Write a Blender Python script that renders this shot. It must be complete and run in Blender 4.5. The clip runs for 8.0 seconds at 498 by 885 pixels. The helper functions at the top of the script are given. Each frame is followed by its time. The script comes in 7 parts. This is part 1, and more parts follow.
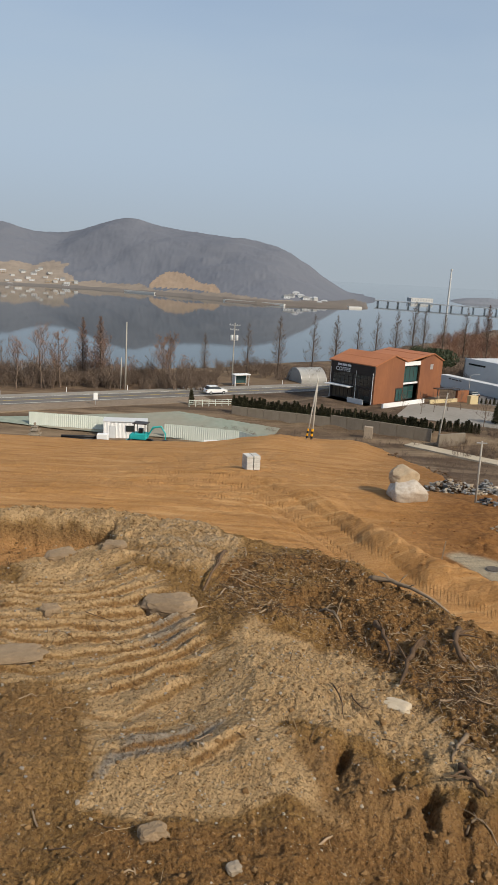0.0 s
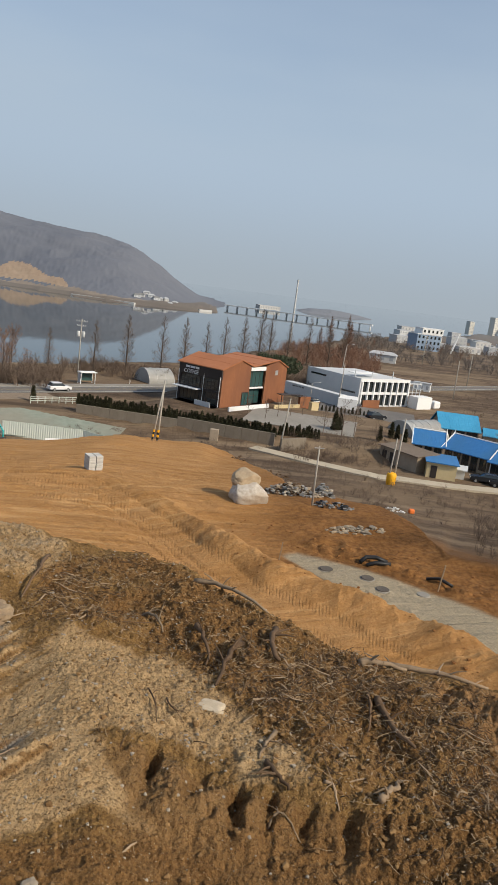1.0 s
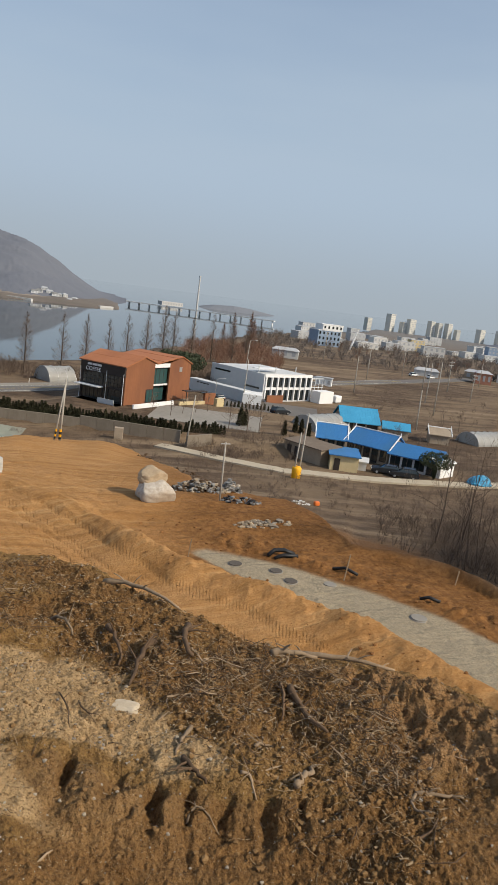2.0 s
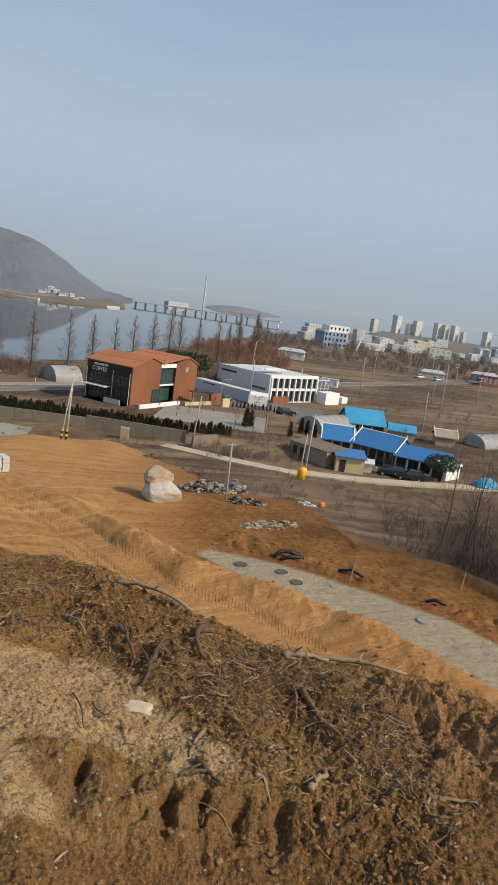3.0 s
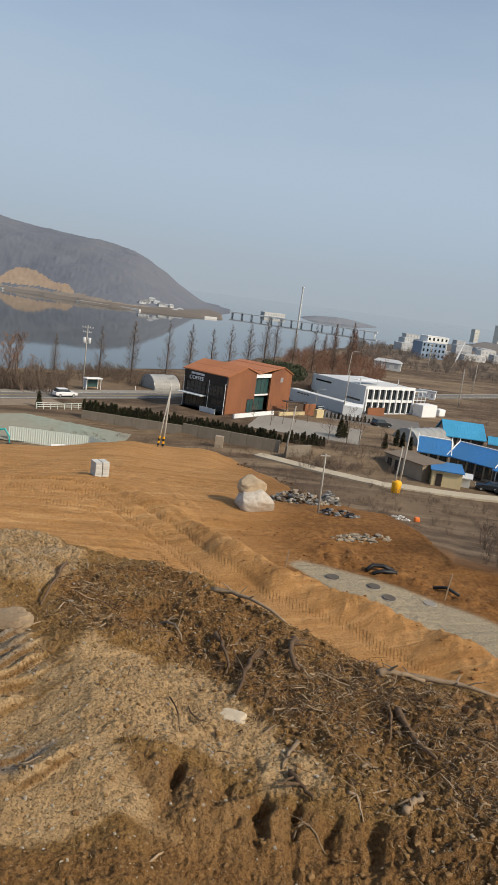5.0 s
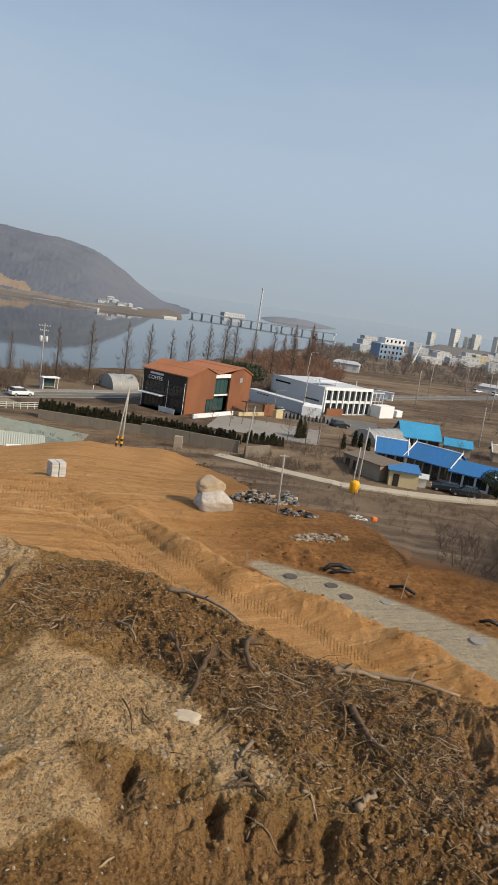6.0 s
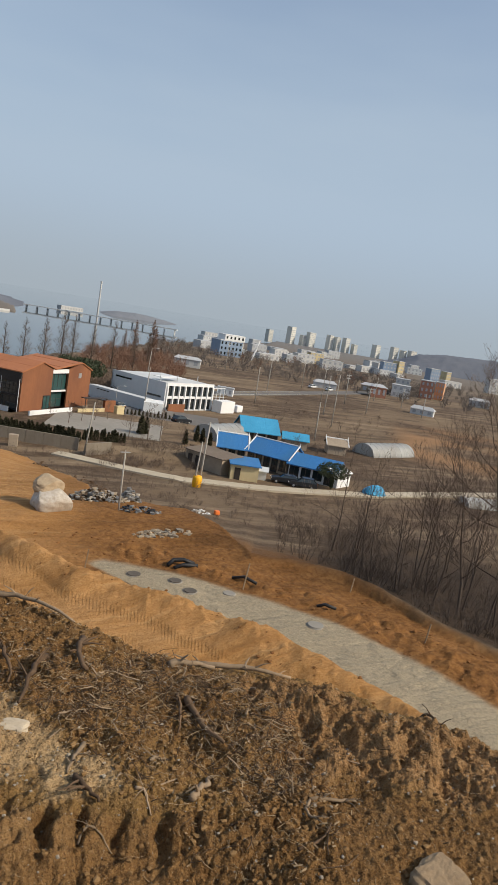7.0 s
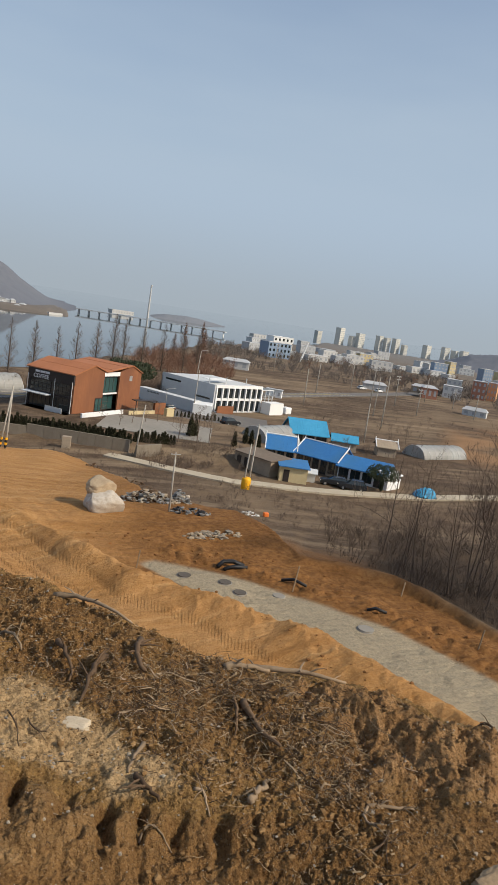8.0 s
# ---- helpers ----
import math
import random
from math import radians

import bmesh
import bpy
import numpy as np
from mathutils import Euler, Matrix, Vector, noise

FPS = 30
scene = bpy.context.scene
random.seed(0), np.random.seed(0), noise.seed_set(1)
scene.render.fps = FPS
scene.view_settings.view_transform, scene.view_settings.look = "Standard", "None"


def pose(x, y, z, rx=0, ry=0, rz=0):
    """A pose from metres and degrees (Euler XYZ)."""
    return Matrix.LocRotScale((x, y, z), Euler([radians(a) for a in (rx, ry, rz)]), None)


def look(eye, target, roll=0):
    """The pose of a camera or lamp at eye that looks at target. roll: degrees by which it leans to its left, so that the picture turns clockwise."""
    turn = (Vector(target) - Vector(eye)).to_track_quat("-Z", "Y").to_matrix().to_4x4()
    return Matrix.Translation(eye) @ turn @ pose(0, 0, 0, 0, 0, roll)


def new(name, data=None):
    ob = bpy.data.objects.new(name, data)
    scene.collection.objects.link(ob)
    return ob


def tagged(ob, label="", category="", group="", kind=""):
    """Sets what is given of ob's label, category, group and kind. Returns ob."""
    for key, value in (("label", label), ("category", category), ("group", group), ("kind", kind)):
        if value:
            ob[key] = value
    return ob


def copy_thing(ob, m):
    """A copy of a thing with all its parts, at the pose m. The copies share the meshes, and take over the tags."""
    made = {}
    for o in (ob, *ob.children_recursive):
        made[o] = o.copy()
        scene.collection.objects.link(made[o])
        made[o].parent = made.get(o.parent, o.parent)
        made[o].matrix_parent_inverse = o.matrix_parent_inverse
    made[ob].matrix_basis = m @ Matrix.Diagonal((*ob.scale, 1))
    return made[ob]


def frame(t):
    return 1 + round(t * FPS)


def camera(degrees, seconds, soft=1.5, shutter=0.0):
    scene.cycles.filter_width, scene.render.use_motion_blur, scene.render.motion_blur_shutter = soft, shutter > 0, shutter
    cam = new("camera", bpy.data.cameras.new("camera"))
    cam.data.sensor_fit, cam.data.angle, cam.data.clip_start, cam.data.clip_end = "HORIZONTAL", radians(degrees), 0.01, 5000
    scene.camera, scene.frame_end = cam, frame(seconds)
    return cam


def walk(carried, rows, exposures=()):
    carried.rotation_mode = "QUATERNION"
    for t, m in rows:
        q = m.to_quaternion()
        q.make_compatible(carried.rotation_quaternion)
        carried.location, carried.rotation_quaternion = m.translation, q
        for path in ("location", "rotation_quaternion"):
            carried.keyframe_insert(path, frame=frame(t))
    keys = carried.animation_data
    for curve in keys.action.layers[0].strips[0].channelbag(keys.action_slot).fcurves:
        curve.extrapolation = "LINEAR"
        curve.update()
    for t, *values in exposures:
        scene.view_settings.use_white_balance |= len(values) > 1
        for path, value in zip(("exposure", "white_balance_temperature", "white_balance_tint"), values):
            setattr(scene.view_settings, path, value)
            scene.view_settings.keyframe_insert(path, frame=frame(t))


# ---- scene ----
cam = camera(38.54, 8.0, soft=1.0)
EYE = 28.0  # the eye's height over the lake
# seconds, place, yaw, pitch, lean
ROWS = [
    (0.0, -0.000, 0.000, -0.000, 0.00, -13.43, 3.17),
    (0.5, 0.069, 0.008, 0.019, -5.03, -12.76, 6.52),
    (1.0, 0.216, -0.019, 0.045, -12.47, -12.21, 7.33),
    (1.5, 0.221, -0.027, 0.035, -17.85, -11.85, 7.04),
    (1.7, 0.210, -0.029, 0.035, -19.37, -11.65, 7.37),
    (2.8, 0.140, -0.017, 0.043, -20.66, -11.43, 7.61),
    (3.0, 0.112, -0.003, 0.039, -19.73, -11.51, 7.85),
    (3.5, 0.051, -0.006, 0.051, -15.75, -11.53, 8.12),
    (4.0, 0.018, -0.031, 0.074, -13.14, -11.64, 7.97),
    (4.2, 0.026, -0.040, 0.079, -12.16, -11.56, 7.43),
    (5.5, 0.056, 0.002, 0.051, -12.11, -11.80, 7.64),
    (6.0, 0.098, 0.014, 0.039, -15.35, -11.23, 8.36),
    (6.5, 0.195, 0.013, 0.029, -24.54, -10.28, 8.87),
    (7.0, 0.213, -0.012, 0.030, -28.04, -9.60, 9.61),
    (7.5, 0.171, -0.027, 0.047, -27.84, -9.55, 9.58),
    (8.0, 0.129, -0.015, 0.058, -24.12, -10.09, 8.96),
]
walk(cam, [(t, pose(x, y, EYE + z, 90 + pitch, 0, yaw) @ pose(0, 0, 0, 0, 0, lean)) for t, x, y, z, yaw, pitch, lean in ROWS])

# ---- sky and sun: hazy late-winter morning, the sun from the right ----
SUN_AZ, SUN_EL = 131.0, 37.0  # degrees clockwise from +y, and above the horizon
world = bpy.data.worlds.new("hazy_sky")
scene.world = world
world.use_nodes = True
wn, wl = world.node_tree.nodes, world.node_tree.links
wn.clear()
w_out = wn.new("ShaderNodeOutputWorld")
w_bg = wn.new("ShaderNodeBackground")
w_sky = wn.new("ShaderNodeTexSky")
w_sky.sky_type = "NISHITA"
w_sky.sun_disc = False
w_sky.sun_elevation = radians(SUN_EL)
w_sky.sun_rotation = radians(SUN_AZ)
w_sky.air_density, w_sky.dust_density, w_sky.ozone_density = 1.0, 2.5, 2.0
w_geo = wn.new("ShaderNodeTexCoord")
w_sep = wn.new("ShaderNodeSeparateXYZ")
w_ramp = wn.new("ShaderNodeMapRange")
w_ramp.inputs["From Min"].default_value, w_ramp.inputs["From Max"].default_value = -0.02, 0.55
w_ramp.inputs["To Min"].default_value, w_ramp.inputs["To Max"].default_value = 1.0, 0.3
w_ramp.interpolation_type = "SMOOTHSTEP"
w_noise = wn.new("ShaderNodeTexNoise")
w_noise.inputs["Scale"].default_value = 1.6
w_noise.inputs["Detail"].default_value = 4.0
w_map = wn.new("ShaderNodeMapping")
w_map.inputs["Scale"].default_value = (1.0, 1.0, 4.0)
w_cloud = wn.new("ShaderNodeMapRange")
w_cloud.inputs["From Min"].default_value, w_cloud.inputs["From Max"].default_value = 0.4, 0.75
w_cloud.inputs["To Min"].default_value, w_cloud.inputs["To Max"].default_value = 0.0, 0.3
w_add = wn.new("ShaderNodeMath")
w_add.operation, w_add.use_clamp = "ADD", True
w_mix = wn.new("ShaderNodeMix")
w_mix.data_type = "RGBA"
w_mix.inputs["B"].default_value = (3.0, 3.6, 4.15, 1)  # the haze that veils the low sky
w_low = wn.new("ShaderNodeMapRange")
w_low.inputs["From Min"].default_value, w_low.inputs["From Max"].default_value = -0.02, 0.16
w_low.interpolation_type = "SMOOTHSTEP"
w_veil = wn.new("ShaderNodeMix")
w_veil.data_type = "RGBA"
w_veil.inputs["A"].default_value, w_veil.inputs["B"].default_value = (2.65, 3.05, 3.4, 1), (2.95, 3.65, 4.45, 1)  # thicker and greyer near the ground
wl.new(w_geo.outputs["Generated"], w_sep.inputs[0])
wl.new(w_sep.outputs["Z"], w_low.inputs["Value"])
wl.new(w_low.outputs["Result"], w_veil.inputs["Factor"])
wl.new(w_veil.outputs["Result"], w_mix.inputs["B"])
wl.new(w_sep.outputs["Z"], w_ramp.inputs["Value"])
wl.new(w_geo.outputs["Generated"], w_map.inputs["Vector"])
wl.new(w_map.outputs["Vector"], w_noise.inputs["Vector"])
wl.new(w_noise.outputs["Fac"], w_cloud.inputs["Value"])
wl.new(w_ramp.outputs["Result"], w_add.inputs[0])
wl.new(w_cloud.outputs["Result"], w_add.inputs[1])
wl.new(w_add.outputs["Value"], w_mix.inputs["Factor"])
wl.new(w_sky.outputs["Color"], w_mix.inputs["A"])
wl.new(w_mix.outputs["Result"], w_bg.inputs["Color"])
w_bg.inputs["Strength"].default_value = 0.142
wl.new(w_bg.outputs["Background"], w_out.inputs["Surface"])

sun = new("sun", bpy.data.lights.new("sun", "SUN"))
sun.data.energy, sun.data.angle, sun.data.color = 3.9, radians(2.0), (1.0, 0.88, 0.7)
sun.matrix_world = look((0, 0, 0), (-math.sin(radians(SUN_AZ)) * math.cos(radians(SUN_EL)), -math.cos(radians(SUN_AZ)) * math.cos(radians(SUN_EL)), -math.sin(radians(SUN_EL))))

# ---- materials ----
def material(name, c1, c2, scale=3.0, rough=0.85, bump=0.3, bump_scale=None, metal=0.0, c3=None, stretch=(1, 1, 1), spec=0.3, per_object=0.0, big=0.35):
    """Two or three colours mottled at two scales, with fine relief."""
    m = bpy.data.materials.new(name)
    m.use_nodes = True
    n, l = m.node_tree.nodes, m.node_tree.links
    b = n["Principled BSDF"]
    b.inputs["Roughness"].default_value = rough
    b.inputs["Metallic"].default_value = metal
    b.inputs["Specular IOR Level"].default_value = spec
    co = n.new("ShaderNodeTexCoord")
    mp = n.new("ShaderNodeMapping")
    mp.inputs["Scale"].default_value = stretch
    l.new(co.outputs["Object"], mp.inputs["Vector"])
    n1 = n.new("ShaderNodeTexNoise")
    n1.inputs["Scale"].default_value, n1.inputs["Detail"].default_value, n1.inputs["Roughness"].default_value = scale, 6.0, 0.65
    n2 = n.new("ShaderNodeTexNoise")
    n2.inputs["Scale"].default_value, n2.inputs["Detail"].default_value = scale * 0.12, 3.0
    l.new(mp.outputs["Vector"], n1.inputs["Vector"])
    l.new(mp.outputs["Vector"], n2.inputs["Vector"])
    r1 = n.new("ShaderNodeMapRange")
    r1.inputs["From Min"].default_value, r1.inputs["From Max"].default_value = 0.3, 0.7
    l.new(n1.outputs["Fac"], r1.inputs["Value"])
    mx = n.new("ShaderNodeMix")
    mx.data_type = "RGBA"
    mx.inputs["A"].default_value, mx.inputs["B"].default_value = (*c1, 1), (*c2, 1)
    l.new(r1.outputs["Result"], mx.inputs["Factor"])
    r2 = n.new("ShaderNodeMapRange")
    r2.inputs["From Min"].default_value, r2.inputs["From Max"].default_value = 0.38, 0.68
    r2.inputs["To Max"].default_value = big if c3 is None else 0.85
    l.new(n2.outputs["Fac"], r2.inputs["Value"])
    m2 = n.new("ShaderNodeMix")
    m2.data_type = "RGBA"
    m2.inputs["B"].default_value = (*(c3 or [v * 0.7 for v in c1]), 1)
    l.new(mx.outputs["Result"], m2.inputs["A"])
    l.new(r2.outputs["Result"], m2.inputs["Factor"])
    last = m2.outputs["Result"]
    if per_object:
        oi = n.new("ShaderNodeObjectInfo")
        rr = n.new("ShaderNodeMapRange")
        rr.inputs["To Min"].default_value, rr.inputs["To Max"].default_value = 1 - per_object, 1 + per_object
        l.new(oi.outputs["Random"], rr.inputs["Value"])
        sc = n.new("ShaderNodeVectorMath")
        sc.operation = "SCALE"
        l.new(last, sc.inputs[0])
        l.new(rr.outputs["Result"], sc.inputs["Scale"])
        last = sc.outputs[0]
    l.new(last, b.inputs["Base Color"])
    if bump:
        n3 = n.new("ShaderNodeTexNoise")
        n3.inputs["Scale"].default_value, n3.inputs["Detail"].default_value = bump_scale or scale * 4, 5.0
        l.new(mp.outputs["Vector"], n3.inputs["Vector"])
        bp = n.new("ShaderNodeBump")
        bp.inputs["Strength"].default_value = bump
        bp.inputs["Distance"].default_value = 0.4 / (bump_scale or scale * 4)
        l.new(n3.outputs["Fac"], bp.inputs["Height"])
        l.new(bp.outputs["Normal"], b.inputs["Normal"])
    return m


def glass_dark(name, tint):
    m = bpy.data.materials.new(name)
    m.use_nodes = True
    b = m.node_tree.nodes["Principled BSDF"]
    b.inputs["Base Color"].default_value = (*tint, 1)
    b.inputs["Roughness"].default_value = 0.06
    b.inputs["Specular IOR Level"].default_value = 0.9
    return m


M_STEEL = material("weathered_galvanised_steel", (0.42, 0.43, 0.43), (0.5, 0.5, 0.49), 6, 0.45, 0.05, metal=0.6)
M_CORTEN = material("rust_red_steel_cladding", (0.22, 0.088, 0.04), (0.28, 0.115, 0.052), 1.6, 0.75, 0.1, c3=(0.17, 0.07, 0.038), stretch=(1, 1, 0.35))
M_CORTENROOF = material("rust_orange_roof_sheet", (0.36, 0.135, 0.055), (0.42, 0.165, 0.07), 1.5, 0.6, 0.08)
M_DARKFRAME = material("dark_brown_metal_frame", (0.035, 0.028, 0.026), (0.05, 0.04, 0.035), 5, 0.5, 0.05)
M_GLASS = glass_dark("dark_window_glass", (0.02, 0.028, 0.03))
M_GLASSGREEN = glass_dark("green_tinted_glass", (0.03, 0.075, 0.075))
M_WHITEWALL = material("white_rendered_wall", (0.72, 0.73, 0.73), (0.78, 0.78, 0.77), 1.2, 0.8, 0.05, big=0.2)
M_GREYWALL = material("pale_grey_concrete_wall", (0.52, 0.54, 0.55), (0.58, 0.59, 0.59), 0.8, 0.85, 0.06, big=0.2)
M_CONCRETE = material("weathered_concrete", (0.18, 0.15, 0.115), (0.25, 0.215, 0.17), 0.9, 0.9, 0.2, c3=(0.13, 0.1, 0.072), stretch=(1, 1, 0.5))
M_CONCPOLE = material("concrete_pole", (0.34, 0.32, 0.28), (0.43, 0.4, 0.35), 4, 0.85, 0.1)
M_BLUEROOF = material("blue_painted_sheet_roof", (0.03, 0.15, 0.38), (0.045, 0.19, 0.45), 2.0, 0.5, 0.05, c3=(0.045, 0.16, 0.33))
M_BLUETARP = material("bright_blue_tarpaulin", (0.04, 0.27, 0.48), (0.07, 0.34, 0.55), 2.0, 0.55, 0.3)
M_CREAM = material("cream_rendered_wall", (0.55, 0.45, 0.25), (0.62, 0.52, 0.31), 1.5, 0.85, 0.08, c3=(0.42, 0.33, 0.2))
M_STUCCO = material("stained_stucco_wall", (0.3, 0.24, 0.18), (0.38, 0.31, 0.23), 1.2, 0.9, 0.1)
M_ASPHALT = material("worn_grey_asphalt", (0.115, 0.11, 0.105), (0.15, 0.14, 0.13), 2.0, 0.9, 0.1, c3=(0.17, 0.155, 0.14))
M_PAVE = material("pale_paving", (0.24, 0.22, 0.19), (0.3, 0.28, 0.245), 1.0, 0.9, 0.1)
M_LINE = material("worn_white_road_paint", (0.55, 0.54, 0.5), (0.65, 0.64, 0.6), 3.0, 0.8, 0.05)
M_BARK = material("grey_brown_bark", (0.075, 0.055, 0.042), (0.125, 0.095, 0.075), 8, 0.95, 0.3, stretch=(1, 1, 0.3))
M_TWIG = material("bare_brown_twigs", (0.125, 0.09, 0.066), (0.18, 0.135, 0.105), 2, 0.95, 0.0)
M_REDTWIG = material("russet_bare_twigs", (0.19, 0.105, 0.07), (0.24, 0.14, 0.095), 2, 0.95, 0.0)
M_DARKGREEN = material("dark_evergreen_leaves", (0.035, 0.035, 0.016), (0.065, 0.06, 0.03), 3, 0.8, 0.0)
M_PINE = material("pine_needles", (0.04, 0.055, 0.03), (0.075, 0.09, 0.048), 3, 0.8, 0.0)
M_YELLOW = material("yellow_plastic", (0.8, 0.38, 0.01), (0.85, 0.45, 0.02), 3, 0.5, 0.05)
M_BLACKRUB = material("black_plastic_pipe", (0.012, 0.012, 0.013), (0.022, 0.022, 0.023), 5, 0.5, 0.05)
M_CARWHITE = material("white_car_paint", (0.75, 0.76, 0.77), (0.78, 0.78, 0.78), 1, 0.25, 0.0)
M_CARDARK = material("dark_car_paint", (0.02, 0.022, 0.026), (0.03, 0.032, 0.036), 1, 0.25, 0.0)
M_TEAL = material("teal_machine_paint", (0.02, 0.36, 0.36), (0.03, 0.42, 0.42), 3, 0.45, 0.03)
M_PLASTICSHEET = material("milky_plastic_film", (0.3, 0.31, 0.3), (0.4, 0.41, 0.4), 1.5, 0.5, 0.2, c3=(0.25, 0.24, 0.22))
M_WRAP = material("pale_plastic_wrap", (0.42, 0.42, 0.4), (0.6, 0.6, 0.58), 2.2, 0.6, 0.8, c3=(0.4, 0.32, 0.22))
M_WOOD = material("split_wood", (0.32, 0.2, 0.11), (0.45, 0.31, 0.18), 14, 0.9, 0.3, stretch=(1, 1, 0.2))
M_DRYWOOD = material("grey_dry_branch", (0.22, 0.155, 0.095), (0.34, 0.25, 0.165), 12, 0.95, 0.3, per_object=0.25)
M_DARKROOT = material("dark_root_bark", (0.085, 0.052, 0.03), (0.15, 0.095, 0.055), 12, 0.95, 0.3, per_object=0.25)
M_STONE = material("grey_field_stone", (0.22, 0.19, 0.15), (0.34, 0.3, 0.24), 6, 0.9, 0.4, c3=(0.24, 0.17, 0.1), per_object=0.15)
# woods in blue-grey: the haze before the hills is part of this colour
M_HAZEWOOD = material("hazed_winter_woods", (0.122, 0.136, 0.166), (0.15, 0.158, 0.18), 0.03, 0.95, 0.0, c3=(0.135, 0.145, 0.17))
M_FARCLEAR = material("far_cleared_earth", (0.33, 0.24, 0.165), (0.4, 0.3, 0.21), 0.05, 0.95, 0.3)

# ---- noise on arrays ----
def lattice(ix, iy, seed):
    h = (ix.astype(np.int64) * 374761393 + iy.astype(np.int64) * 668265263 + seed * 982451653) & 0x7FFFFFFF
    h = ((h ^ (h >> 13)) * 1274126177) & 0x7FFFFFFF
    return ((h ^ (h >> 16)) & 0xFFFF) / 65535.0


def value_noise(x, y, seed=0):
    ix, iy = np.floor(x), np.floor(y)
    fx, fy = x - ix, y - iy
    fx, fy = fx * fx * (3 - 2 * fx), fy * fy * (3 - 2 * fy)
    a, b = lattice(ix, iy, seed), lattice(ix + 1, iy, seed)
    c, d = lattice(ix, iy + 1, seed), lattice(ix + 1, iy + 1, seed)
    return (a + (b - a) * fx) * (1 - fy) + (c + (d - c) * fx) * fy - 0.5


def fbm(x, y, seed=0, octaves=4, gain=0.5):
    s, amp = np.zeros_like(x), 1.0
    for k in range(octaves):
        s = s + amp * value_noise(x, y, seed + k)
        x, y, amp = x * 2.03 + 5.1, y * 2.03 + 1.7, amp * gain
    return s


def ramp(x, a, b):
    t = np.clip((x - a) / (b - a), 0, 1)
    return t * t * (3 - 2 * t)


# ---- the lie of the land: a spoil heap at the top of a graded hillside that falls to a lakeside plain ----
def heap_edge(az):
    return np.interp(az, [-60, -20, -11, -4, 6, 12, 18, 24, 37, 52, 80], [9.2, 10.5, 10.6, 9.8, 9.4, 8.5, 7.8, 7.2, 7.4, 6.8, 6.4])


def site_edge(az):
    return np.interp(az, [-60, -20, -5, 1, 5, 9, 13, 17, 24, 30, 38, 45, 51, 80], [80, 80, 80, 84, 90, 96, 76, 59, 54, 44, 43.5, 40, 38, 36])


def berm_line(az):
    return np.interp(az, [-30, 0, 5, 10, 15.6, 21, 33, 52, 80], [60, 52, 46, 40, 35, 33.5, 30, 25.6, 24])


def gravel_near(az):
    return np.interp(az, [16.5, 21, 28.5, 38, 52, 80], [39.6, 36.5, 33.5, 30.5, 26.5, 24.5])


def gravel_far(az):
    return np.interp(az, [16.5, 18, 24, 38, 51.5, 80], [39.6, 40.3, 39.4, 36.3, 32.3, 30])


def shore_near(az):
    # past 21 degrees the shore is invented: water mirroring sky stands for haze
    return np.interp(az, [-90, -40, -16, -3, 6, 15, 18, 20, 22, 25, 28, 29, 60], [170, 165, 172, 190, 220, 330, 430, 520, 580, 700, 900, 1150, 1150])


def shore_far(az):
    return np.interp(az, [-90, -40, -17, -10, 0, 5, 8.7, 9.3, 24, 37], [900, 880, 850, 800, 645, 650, 705, 5500, 5500, 5500])


def within(x, y, pts, soft=0.15):
    """1 inside a plan outline, 0 outside, with a soft edge."""
    d, odd = np.full_like(x, 9.0), np.zeros(x.shape, dtype=bool)
    for (x0, y0), (x1, y1) in zip(pts, pts[1:] + pts[:1]):
        ex, ey = x1 - x0, y1 - y0
        t = np.clip(((x - x0) * ex + (y - y0) * ey) / (ex * ex + ey * ey), 0, 1)
        d = np.minimum(d, np.hypot(x - x0 - t * ex, y - y0 - t * ey))
        if y0 != y1:
            odd ^= ((y0 > y) != (y1 > y)) & (x < x0 + (y - y0) * ex / ey)
    return ramp(np.where(odd, d, -d), -soft, soft)


RIM = [(-3.5, 9.62), (-1.58, 10.4), (-0.78, 10.1), (0.0, 9.15), (0.11, 8.47), (-0.33, 8.05), (-0.78, 7.74), (-1.29, 8.0), (-1.69, 8.68), (-1.89, 9.29), (-3.34, 9.2)]
HOLLOW = [(-3.6, 9.06), (-1.89, 9.29), (-1.73, 8.68), (-2.19, 8.32), (-2.65, 7.98), (-3.4, 7.95)]
LIP = [(-2.71, 7.98), (-2.19, 8.32), (-1.75, 8.58), (-1.29, 8.0), (-1.63, 7.71), (-2.37, 7.53)]
COMBED = [(-3.2, 7.3), (-2.4, 7.5), (-1.19, 7.85), (-0.65, 7.16), (-0.16, 6.13), (0.16, 5.42), (0.25, 4.82), (-0.04, 4.54), (-0.52, 4.44), (-0.95, 4.17), (-1.16, 4.7), (-1.27, 5.36), (-2.0, 5.38), (-2.9, 5.4)]
SKIRT = [(-1.07, 4.16), (-0.52, 4.44), (0.17, 4.68), (0.29, 4.27), (-0.09, 4.03), (-0.75, 3.93)]
SLATE = [(-1.05, 4.28), (-0.96, 4.59), (-0.36, 4.84), (0.03, 4.94), (-0.33, 4.57), (-0.76, 4.42)]
SLATE_UP = [(-0.91, 6.06), (-0.92, 6.86), (-0.53, 7.18), (-0.35, 6.44), (-0.53, 5.99)]
TONGUE = [(-0.12, 4.47), (0.0, 4.9), (0.4, 4.95), (0.55, 4.65), (0.76, 4.31), (0.93, 4.05), (0.73, 3.99), (0.36, 4.17), (0.05, 4.14)]
